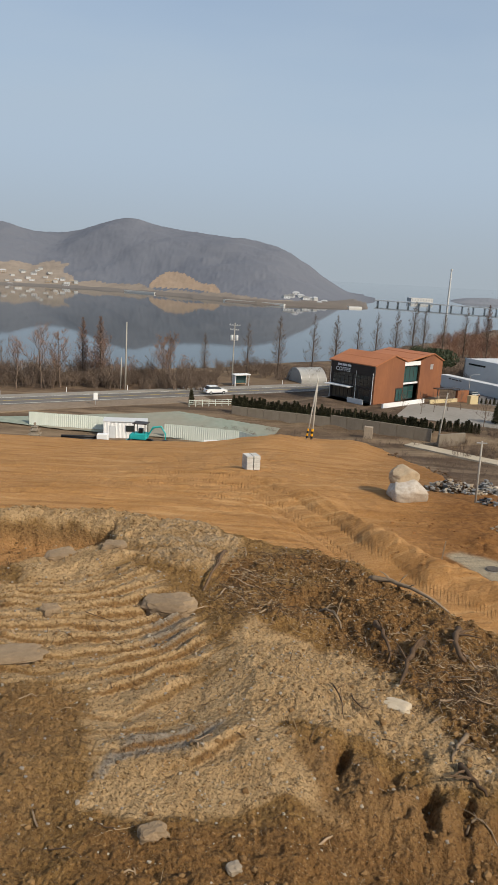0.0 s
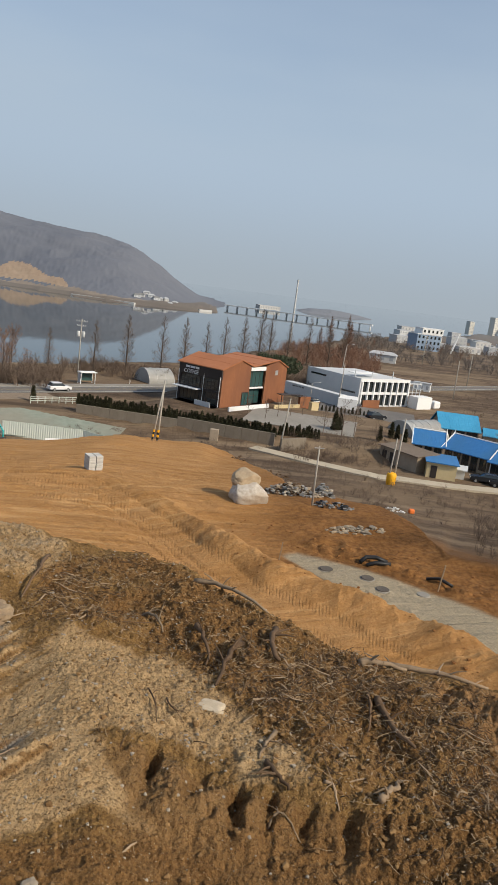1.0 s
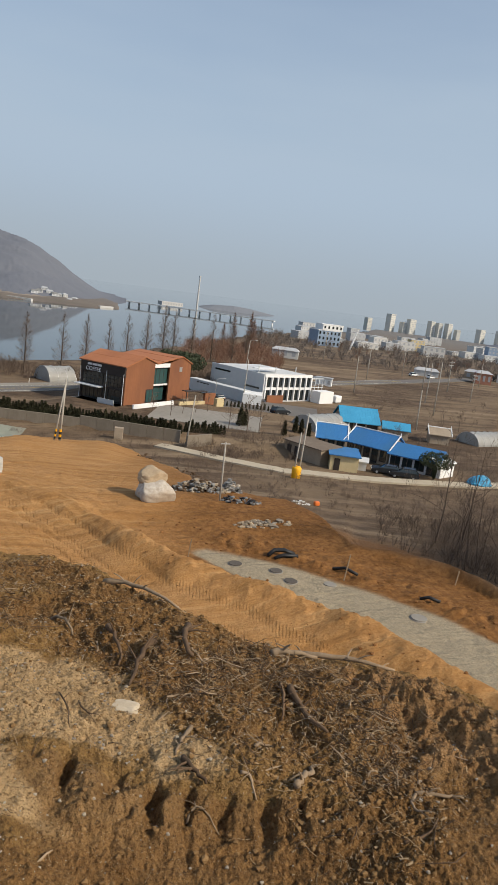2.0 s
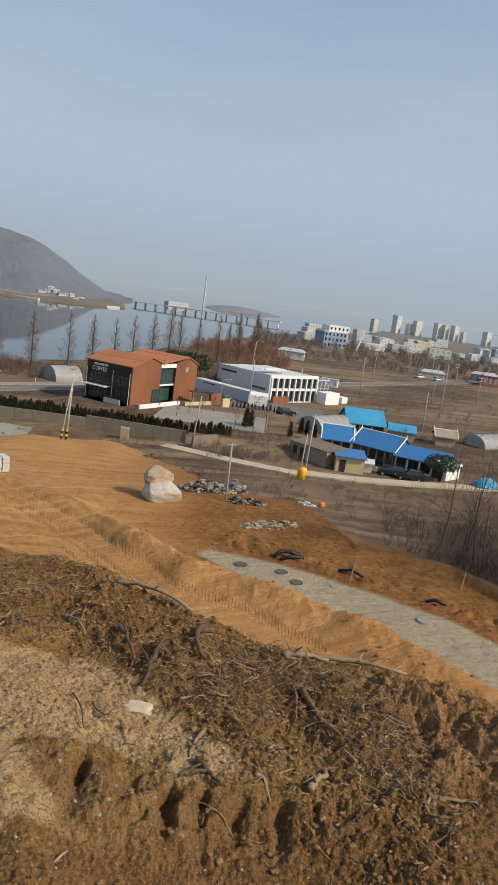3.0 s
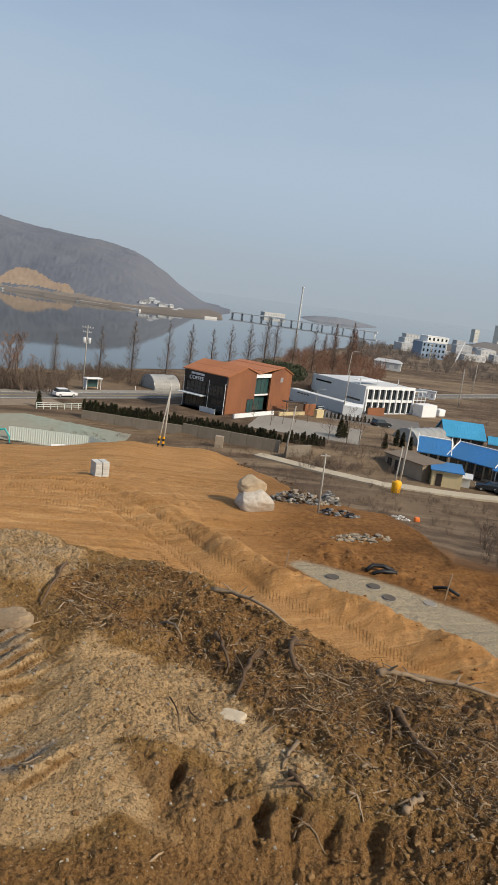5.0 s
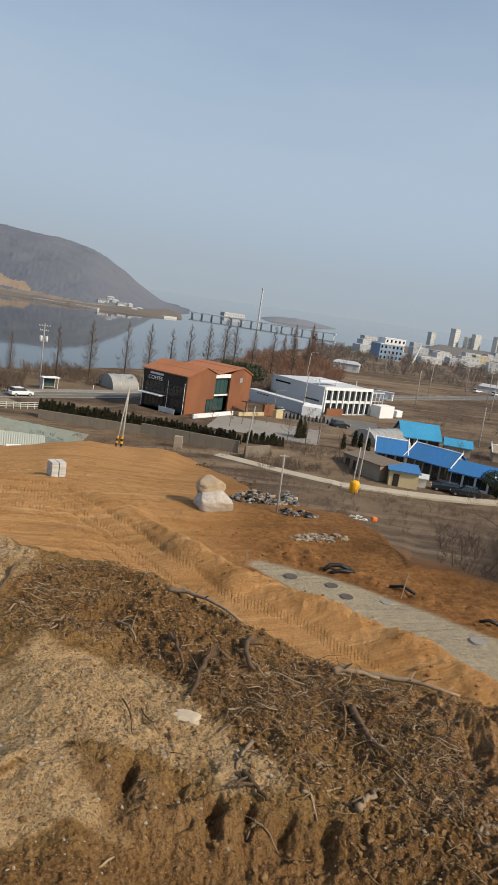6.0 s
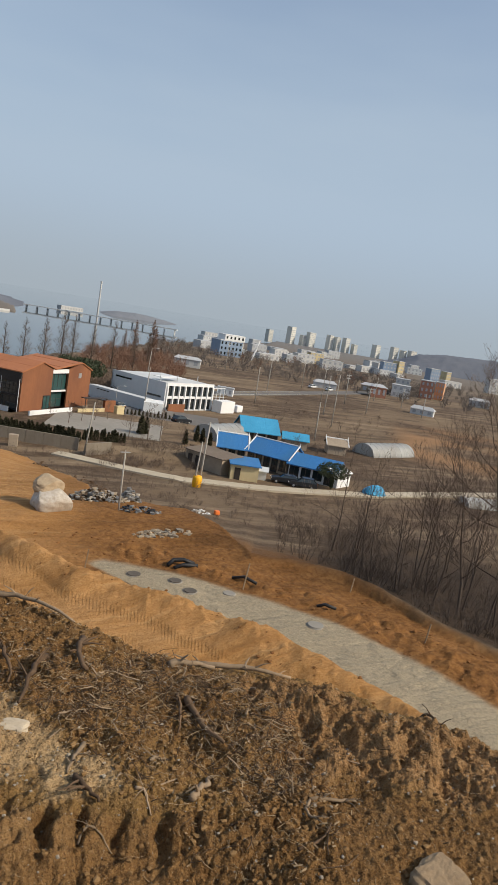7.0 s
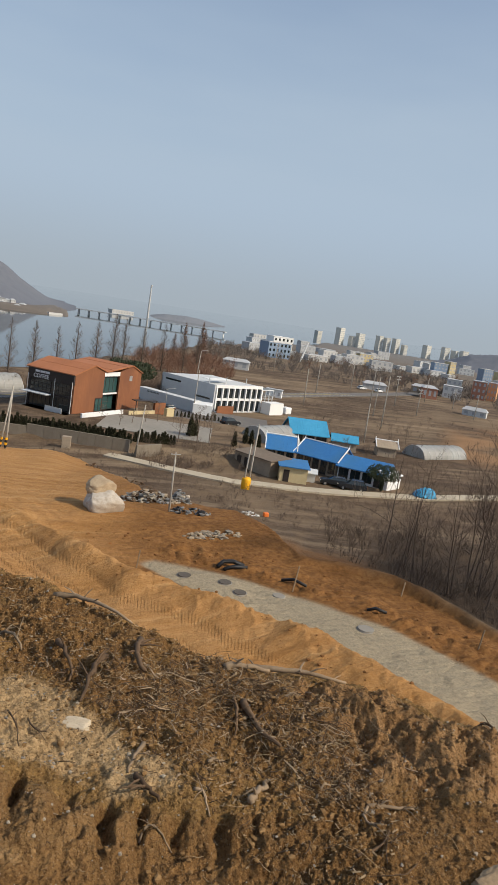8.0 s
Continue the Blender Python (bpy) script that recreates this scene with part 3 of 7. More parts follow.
    l.new(mid, b2.inputs["Height"])
    l.new(b1.outputs["Normal"], b2.inputs["Normal"])
    b4 = n.new("ShaderNodeBump")
    b4.inputs["Strength"].default_value, b4.inputs["Distance"].default_value = 0.9, 0.3
    l.new(times(scrape.outputs["Fac"], times(attr("orange"), times(1.0, attr("heap"), "SUBTRACT"))), b4.inputs["Height"])
    l.new(b2.outputs["Normal"], b4.inputs["Normal"])
    b5 = n.new("ShaderNodeBump")
    b5.inputs["Strength"].default_value, b5.inputs["Distance"].default_value = 0.8, 0.06
    l.new(times(pits, attr("heap")), b5.inputs["Height"])
    l.new(b4.outputs["Normal"], b5.inputs["Normal"])
    b3 = n.new("ShaderNodeBump")
    b3.inputs["Strength"].default_value, b3.inputs["Distance"].default_value = 1.0, 0.05
    l.new(fine, b3.inputs["Height"])
    l.new(b5.outputs["Normal"], b3.inputs["Normal"])
    l.new(b3.outputs["Normal"], b.inputs["Normal"])
    return m


def build_ground():
    az = np.concatenate([np.arange(-180, -36, 2.0), np.linspace(-36, 64, 760), np.arange(66, 180, 2.0)])
    r = np.concatenate([[0.0, 0.3, 0.7, 1.0, 1.3, 1.6, 1.9, 2.2, 2.5], np.geomspace(2.7, 12, 470), np.geomspace(12.2, 62, 250), np.geomspace(63, 260, 120), np.geomspace(265, 4800, 50)])
    a, d = np.meshgrid(np.radians(az), r)
    x, y = d * np.sin(a), d * np.cos(a)
    z, kinds = land(x.ravel(), y.ravel())
    nr, na = x.shape
    co = np.stack([x.ravel(), y.ravel(), z], 1)
    i = np.arange(nr * na).reshape(nr, na)
    j = np.roll(i, -1, axis=1)
    quads = np.stack([i[:-1], i[1:], j[1:], j[:-1]], -1).reshape(-1, 4)[:, ::-1]
    me = bpy.data.meshes.new("ground")
    me.vertices.add(len(co))
    me.vertices.foreach_set("co", co.ravel())
    me.loops.add(quads.size)
    me.loops.foreach_set("vertex_index", quads.ravel().astype(np.int32))
    me.polygons.add(len(quads))
    me.polygons.foreach_set("loop_start", np.arange(0, quads.size, 4, dtype=np.int32))
    me.polygons.foreach_set("use_smooth", np.ones(len(quads), dtype=bool))
    me.update(calc_edges=True)
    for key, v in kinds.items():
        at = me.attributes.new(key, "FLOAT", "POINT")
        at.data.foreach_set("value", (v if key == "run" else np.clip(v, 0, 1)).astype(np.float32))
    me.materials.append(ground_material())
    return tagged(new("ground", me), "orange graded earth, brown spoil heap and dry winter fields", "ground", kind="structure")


build_ground()


def quad_mesh(name, pts, mat):
    bm = bmesh.new()
    bm.faces.new([bm.verts.new(p) for p in pts])
    me = bpy.data.meshes.new(name)
    bm.to_mesh(me)
    bm.free()
    me.materials.append(mat)
    return me


def water_material():
    m = bpy.data.materials.new("calm_lake_water")
    m.use_nodes = True
    n, l = m.node_tree.nodes, m.node_tree.links
    b = n["Principled BSDF"]
    b.inputs["Base Color"].default_value = (0.03, 0.04, 0.04, 1)
    b.inputs["Roughness"].default_value = 0.03
    b.inputs["IOR"].default_value = 1.3
    t = n.new("ShaderNodeTexNoise")
    t.inputs["Scale"].default_value, t.inputs["Detail"].default_value = 0.25, 4.0
    co = n.new("ShaderNodeTexCoord")
    l.new(co.outputs["Object"], t.inputs["Vector"])
    bp = n.new("ShaderNodeBump")
    bp.inputs["Strength"].default_value, bp.inputs["Distance"].default_value = 0.03, 0.3
    l.new(t.outputs["Fac"], bp.inputs["Height"])
    l.new(bp.outputs["Normal"], b.inputs["Normal"])
    return m


tagged(new("water", quad_mesh("water", [(-2500, 130, 0), (2500, 130, 0), (2500, 4900, 0), (-2500, 4900, 0)], water_material())), "calm grey-blue lake mirroring the hill", "lake", kind="structure")

def part(name, bm, mat, parent=None, label=""):
    """Links a bmesh as one mesh object under a thing or part."""
    me = bpy.data.meshes.new(name)
    bm.to_mesh(me)
    bm.free()
    me.materials.append(mat)
    ob = new(name, me)
    ob.parent = parent
    if label:
        ob["label"] = label
    return ob


def thing(name, m, label, category, group="", kind=""):
    ob = new(name)
    ob.matrix_world = m
    return tagged(ob, label, category, group, kind)


def box(bm, x0, x1, y0, y1, z0, z1, bevel=0.0, m=None):
    made = bmesh.ops.create_cube(bm, size=1, matrix=Matrix.Translation(((x0 + x1) / 2, (y0 + y1) / 2, (z0 + z1) / 2)) @ Matrix.Diagonal((x1 - x0, y1 - y0, z1 - z0, 1)))
    verts = made["verts"]
    if bevel:
        edges = list({e for v in verts for e in v.link_edges})
        res = bmesh.ops.bevel(bm, geom=edges, offset=bevel, segments=2, affect="EDGES", profile=0.5)
        verts = list({v for f in res["faces"] for v in f.verts} | {v for v in verts if v.is_valid})
    if m is not None:
        bmesh.ops.transform(bm, matrix=m, verts=[v for v in verts if v.is_valid])
    return bm


def cube(*a, **k):
    return box(bmesh.new(), *a, **k)


def along(p, q, z):
    """A pose at p whose x axis runs towards q."""
    return pose(p[0], p[1], z, 0, 0, math.degrees(math.atan2(q[1] - p[1], q[0] - p[0])))

# ---- meshes from lists ----
class Shape:
    """Gathers vertices and faces for one mesh."""

    def __init__(self):
        self.v, self.f = [], []

    def tube(self, pts, radii, sides=5, cap=True):
        pts = [Vector(p) for p in pts]
        start = len(self.v)
        ref = Vector((0.31, 0.17, 0.93))
        for i, p in enumerate(pts):
            d = (pts[min(i + 1, len(pts) - 1)] - pts[max(i - 1, 0)]).normalized()
            a = d.cross(ref if abs(d.dot(ref)) < 0.95 else Vector((1, 0, 0))).normalized()
            b = d.cross(a)
            for k in range(sides):
                t = 2 * math.pi * k / sides
                self.v.append(tuple(p + (a * math.cos(t) + b * math.sin(t)) * radii[i]))
        for i in range(len(pts) - 1):
            for k in range(sides):
                o, q = start + i * sides + k, start + i * sides + (k + 1) % sides
                self.f.append((o, q, q + sides, o + sides))
        if cap:
            self.f.append(tuple(start + k for k in reversed(range(sides))))
            self.f.append(tuple(start + (len(pts) - 1) * sides + k for k in range(sides)))

    def tri(self, a, b, c):
        i = len(self.v)
        self.v += [tuple(a), tuple(b), tuple(c)]
        self.f.append((i, i + 1, i + 2))

    def quad(self, a, b, c, d):
        i = len(self.v)
        self.v += [tuple(a), tuple(b), tuple(c), tuple(d)]
        self.f.append((i, i + 1, i + 2, i + 3))

    def lump(self, centre, size, rnd, rows=3, cols=6, jag=0.25):
        """A rough stone or clod."""
        i0 = len(self.v)
        cx, cy, cz = centre
        self.v.append((cx, cy, cz - size[2]))
        for r in range(1, rows + 1):
            th = math.pi * r / (rows + 1)
            for k in range(cols):
                ph = 2 * math.pi * (k + 0.5 * (r % 2)) / cols
                s = 1 + rnd.uniform(-jag, jag)
                self.v.append((cx + size[0] * s * math.sin(th) * math.cos(ph), cy + size[1] * s * math.sin(th) * math.sin(ph), cz - size[2] * s * math.cos(th)))
        self.v.append((cx, cy, cz + size[2] * rnd.uniform(0.8, 1.1)))
        end = len(self.v) - 1
        for k in range(cols):
            n = (k + 1) % cols
            self.f.append((i0, i0 + 1 + n, i0 + 1 + k))
            for r in range(rows - 1):
                a, b = i0 + 1 + r * cols, i0 + 1 + (r + 1) * cols
                self.f.append((a + k, a + n, b + n, b + k))
            a = i0 + 1 + (rows - 1) * cols
            self.f.append((a + k, a + n, end))

    def mesh(self, name, mat, smooth=False):
        me = bpy.data.meshes.new(name)
        me.from_pydata(self.v, [], self.f)
        me.materials.append(mat)
        if smooth:
            me.polygons.foreach_set("use_smooth", [True] * len(me.polygons))
        return me

    def part(self, name, mat, parent=None, label="", smooth=False):
        ob = new(name, self.mesh(name, mat, smooth))
        ob.parent = parent
        if label:
            ob["label"] = label
        return ob


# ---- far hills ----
def hill(name, fn, az0, az1, r0, r1, n_a, n_r, mats, label, pick=None):
    a, d = np.meshgrid(np.radians(np.linspace(az0, az1, n_a)), np.linspace(r0, r1, n_r))
    x, y = d * np.sin(a), d * np.cos(a)
    z = fn(x, y, np.degrees(a), d)
    co = np.stack([x, y, z], -1).reshape(-1, 3)
    i = np.arange(n_a * n_r).reshape(n_r, n_a)
    faces = np.stack([i[:-1, :-1], i[:-1, 1:], i[1:, 1:], i[1:, :-1]], -1).reshape(-1, 4)
    me = bpy.data.meshes.new(name)
    me.from_pydata(co.tolist(), [], faces.tolist())
    for m in mats:
        me.materials.append(m)
    me.polygons.foreach_set("use_smooth", [True] * len(me.polygons))
    if pick:
        mid = co[faces].mean(1)
        me.polygons.foreach_set("material_index", pick(mid[:, 0], mid[:, 1], mid[:, 2]).astype(np.int32))
    return tagged(new(name, me), label, "hill", kind="structure")


def hill_foot(az):
    return sum(np.interp(az + o, [-45, -17, -10, 0, 5, 9], [870, 862, 815, 660, 668, 715]) for o in (-1.5, -0.75, 0, 0.75, 1.5)) / 5


def ridge_west(x, y, az, d):
    top = sum(np.interp(az + o, [-45, -25, -19.5, -17, -14.5, -12.5, -10.2, -7, -2.7, -0.4, 1.7, 4, 6.4, 7.7, 9.2], [60, 78, 83, 71, 72, 84, 97, 84, 74, 68, 61, 38, 14, 3, 0]) for o in (-0.9, -0.6, -0.3, 0, 0.3, 0.6, 0.9)) / 7
    foot = hill_foot(az)
    s = np.clip((d - foot) / 330, 0, 1)
    prof = np.sin(s * np.pi / 2) ** 1.35
    back = 1 - 0.6 * ramp(d, foot + 330, foot + 560)
    return -1.2 + (top + 1) * prof * back + (9 * fbm(x * 0.014, y * 0.014, 5, 3) * ramp(s, 0.05, 0.3) * (1 - 0.8 * ramp(s, 0.75, 1.0)) + 2.0 * np.abs(fbm(x * 0.2, y * 0.2, 6, 3))) * ramp(s, 0.03, 0.15) * ramp(top, 5, 40)


def cleared(x, y, z):
    az, d = np.degrees(np.arctan2(x, y)), np.hypot(x, y)
    up = d - hill_foot(az)
    wob = 16 * fbm(x * 0.03, y * 0.03, 91, 3)
    bank = up < 34 + 1.2 * wob
    scar = (az > -8.4) & (az < -2.8) & (up + 1.6 * wob < np.interp(az, [-8.4, -7.6, -6.9, -5.0, -2.8], [40, 92, 104, 72, 44])) & (up > np.interp(az, [-8.4, -5.5, -2.8], [30, 38, 34]))
    yards = (az > -19.5) & (az + 0.13 * wob < -14.9) & (up + wob * 2 < 95)
    return np.where(scar, 2, np.where(bank | yards, 1, 0))


M_BANK = material("far_reed_bank", (0.22, 0.185, 0.15), (0.3, 0.25, 0.2), 0.08, 0.95, 0.2)
hill("wooded_hill", ridge_west, -45, 9.2, 640, 1330, 520, 130, [M_HAZEWOOD, M_BANK, M_FARCLEAR], "hazy wooded hill with a cleared slope beyond the lake", cleared)


def ridge_east(x, y, az, d):
    top = np.interp(az, [37, 38.6, 40, 42, 46, 56, 80], [0, 6, 17, 22, 25, 24, 20])
    return 3 + top * np.sin(np.clip((d - 820) / 80, 0, 1) * np.pi / 2) + 2.2 * np.abs(fbm(x * 0.16, y * 0.16, 8, 3)) * ramp(top, 0, 8)


hill("wooded_hill", ridge_east, 37, 80, 820, 1050, 260, 50, [M_HAZEWOOD], "low dark wooded rise beyond the town")


def ridge_mid(x, y, az, d):
    top = np.interp(az, [14.5, 15.2, 16, 17.6, 19, 20.4, 22], [-2, 2, 5, 7, 5, 1, -3])
    return -1 + (top + 1) * np.sin(np.clip((d - 1150) / 80, 0, 1) * np.pi / 2) + 1.5 * np.abs(fbm(x * 0.1, y * 0.1, 9, 3)) * ramp(top, 0, 5)


# the spit's paler colour holds still more painted haze
hill("wooded_hill", ridge_mid, 14.5, 22, 1150, 1300, 120, 20, [material("faint_hazed_woods", (0.19, 0.205, 0.23), (0.22, 0.23, 0.25), 0.03, 0.95, 0.0)], "faint wooded spit far across the water")

# ---- the lakeside road ----
RD = Vector((0.859, 0.512, 0)).normalized()
RN = Vector((-RD.y, RD.x, 0))
R0 = Vector((-26.6, 125.7, 0))


def strip(name, o0, o1, s0, s1, z, mat, label, cat, thick=0.06, steps=40, kind="structure"):
    """A long flat band beside the road's line: offsets o0..o1, from s0 to s1 along it."""
    sh = Shape()
    for k in range(steps + 1):
        s = s0 + (s1 - s0) * k / steps
        for o in (o0, o1):
            p = R0 + RD * s + RN * (o + 0.00035 * max(0, s - 60) ** 2 * 0.3)
            sh.v += [(p.x, p.y, z), (p.x, p.y, z - thick - 0.3)]
    for k in range(steps):
        a, b = 4 * k, 4 * k + 4
        sh.f += [(a, b, b + 2, a + 2), (a + 1, b + 1, b, a), (a + 2, b + 2, b + 3, a + 3)]
    return tagged(sh.part(name, mat), label, cat, kind=kind)


strip("road", 0, 6.4, -140, 330, 4.32, M_ASPHALT, "worn grey two-lane asphalt road along the lake", "road")
strip("pavement", 6.4, 8.6, -140, 60, 4.42, M_PAVE, "pale paved footpath beside the lake road", "pavement")
strip("road_line", 0.35, 0.5, -140, 200, 4.335, M_LINE, "worn white edge line", "road marking")
strip("road_line", 5.9, 6.05, -140, 200, 4.335, M_LINE, "worn white edge line", "road marking")
strip("road_line", 3.1, 3.25, -140, 200, 4.335, material("worn_yellow_road_paint", (0.5, 0.36, 0.08), (0.58, 0.43, 0.12), 3, 0.8, 0.05), "worn yellow centre line", "road marking")
strip("verge", -5.5, -0.2, -90, 20, 4.24, material("bare_brown_verge", (0.2, 0.15, 0.105), (0.28, 0.22, 0.16), 1.5, 0.95, 0.3), "bare brown earth verge below the road", "verge")


# ---- posts and poles ----
def concrete_pole(base, h, lean=(0, 0), arm=0.0, box_at=0.0, lamp=False, bands=False, r=0.15, label="weathered concrete utility pole"):
    t = thing("utility_pole", pose(base[0], base[1], base[2], lean[0], lean[1], 0), label, "utility pole", "utility poles")
    sh = Shape()
    sh.tube([(0, 0, -0.4), (0, 0, h * 0.5), (0, 0, h)], [r, r * 0.85, r * 0.65], 10)
    sh.part("shaft", M_CONCPOLE, t, smooth=True)
    if 0 < arm < 1:
        part("crossarm", cube(-arm / 2, arm / 2, -0.03, 0.03, h - 0.16, h - 0.1, 0.01), M_STEEL, t)
    elif arm:
        for z, w in ((h - 0.5, arm), (h - 1.5, arm * 0.8)):
            part("crossarm", cube(-w / 2, w / 2, -0.06, 0.06, z - 0.06, z + 0.06, 0.01), M_STEEL, t)
            for x in (-w * 0.45, -w * 0.2, w * 0.2, w * 0.45):
                ins = Shape()
                ins.tube([(x, 0, z + 0.05), (x, 0, z + 0.12), (x, 0, z + 0.28)], [0.03, 0.07, 0.04], 6)
                ins.part("insulator", M_WHITEWALL, t)
    if box_at:
        for x in (-0.55, 0.55):
            can = Shape()
            can.tube([(x, 0, box_at - 0.55), (x, 0, box_at - 0.5), (x, 0, box_at + 0.5), (x, 0, box_at + 0.6)], [0.3, 0.34, 0.34, 0.26], 12)
            can.part("transformer", M_GREYWALL, t, "pale grey drum transformer", True)
        part("bracket", cube(-0.9, 0.9, -0.05, 0.05, box_at - 0.7, box_at - 0.6), M_STEEL, t)
    if lamp:
        sh = Shape()
        sh.tube([(0, 0, h - 0.1), (0.4, 0, h + 0.25), (1.5, 0, h + 0.35)], [0.05, 0.04, 0.04], 6)
        sh.part("bracket", M_STEEL, t)
        part("lamp_head", cube(1.4, 2.0, -0.12, 0.12, h + 0.28, h + 0.4, 0.03), M_STEEL, t)
    if bands:
        for k in range(4):
            sh = Shape()
            sh.tube([(0, 0, 0.15 + 0.3 * k), (0, 0, 0.45 + 0.3 * k)], [r * 1.06, r * 1.05], 10)
            sh.part("warning_band", M_YELLOW if k % 2 else M_BLACKRUB, t, "yellow warning band" if k % 2 else "black warning band")
    return t


def on_ground(x, y, dz=0.0):
    return (x, y, ground_z(x, y) + dz)


concrete_pole(on_ground(7.55, 84.5), 7.4, (0, 2), bands=True, label="concrete utility pole with striped base on orange earth")
concrete_pole(on_ground(6.9, 84.0), 7.2, (0, 7), r=0.11, bands=True, label="leaning concrete brace pole beside the utility pole")
concrete_pole(on_ground(15.57, 46.3), 4.3, (0, -1.0), arm=0.7, r=0.075, label="short grey pole with a small crossarm by rubble")
concrete_pole(on_ground(28.8, 106.4), 8.0, (0, 5), r=0.14, bands=True, label="leaning concrete pole before the retaining wall")
concrete_pole(on_ground(39.9, 87.0), 9.2, (0, 2), label="tall concrete pole rising from a yellow guard")
concrete_pole(on_ground(39.0, 86.6), 6.4, (0, 3), r=0.12, label="shorter concrete pole beside the tall one")
concrete_pole((-25.0, 139.0, 4.2), 13.2, (0, 0.6), r=0.17, label="tall pale concrete pole by the lake road")
concrete_pole((-26.0, 139.4, 4.2), 6.2, (0, 1), r=0.12, label="short pale pole by the lake road")
concrete_pole((-4.6, 158.0, 4.2), 12.8, (0, 0.5), arm=2.4, box_at=9.6, label="utility pole carrying two drum transformers")
concrete_pole((53.0, 151.5, 4.0), 10.2, (0, 1), r=0.13, label="slim pale pole before the white building")
concrete_pole((63.0, 182.0, 4.0), 12.5, (0, 3), lamp=True, r=0.12, label="street lamp pole behind the white building")
concrete_pole((46.5, 152.0, 4.0), 5.0, lamp=True, r=0.07, label="car park lamp post with a single arm")


# ---- the coffee house ----
def text_part(body, size, m, mat, parent, name="lettering", label="pale sign lettering"):
    cu = bpy.data.curves.new(name, "FONT")
    cu.body, cu.size, cu.extrude, cu.align_x = body, size, 0.03, "LEFT"
    tmp = bpy.data.objects.new(name, cu)
    scene.collection.objects.link(tmp)
    me = bpy.data.meshes.new_from_object(tmp)
    bpy.data.objects.remove(tmp)
    me.materials.clear()
    me.materials.append(mat)
    ob = new(name, me)
    ob.parent = parent
    ob.matrix_local = m
    ob["label"] = label
    return ob


def window(parent, m, w, h, cols, rows, glass, frame_mat=None, bar=0.07, name="window"):
    """A glazed opening in local x-z, facing -y: the pane, its frame and bars."""
    frame_mat = frame_mat or M_DARKFRAME
    ring = Shape()
    for y in (-0.06, 0.06):
        ring.v += [(0, y, 0), (w, y, 0), (w, y, h), (0, y, h), (bar, y, bar), (w - bar, y, bar), (w - bar, y, h - bar), (bar, y, h - bar)]
    for k in range(4):
        n = (k + 1) % 4
        ring.f += [(k, n, 4 + n, 4 + k), (8 + n, 8 + k, 12 + k, 12 + n), (n, k, 8 + k, 8 + n), (4 + k, 4 + n, 12 + n, 12 + k)]
    fr = ring.part(name, frame_mat, parent)
    fr.matrix_local = m
    for c in range(1, cols):
        part("mullion", cube(w * c / cols - bar / 2, w * c / cols + bar / 2, -0.05, 0.05, bar, h - bar), frame_mat, fr)
    for r in range(1, rows):
        part("transom", cube(bar, w - bar, -0.04, 0.04, h * r / rows - bar / 2, h * r / rows + bar / 2), frame_mat, fr)
    part("pane", cube(bar, w - bar, -0.015, 0.015, bar, h - bar), glass, fr)
    return fr


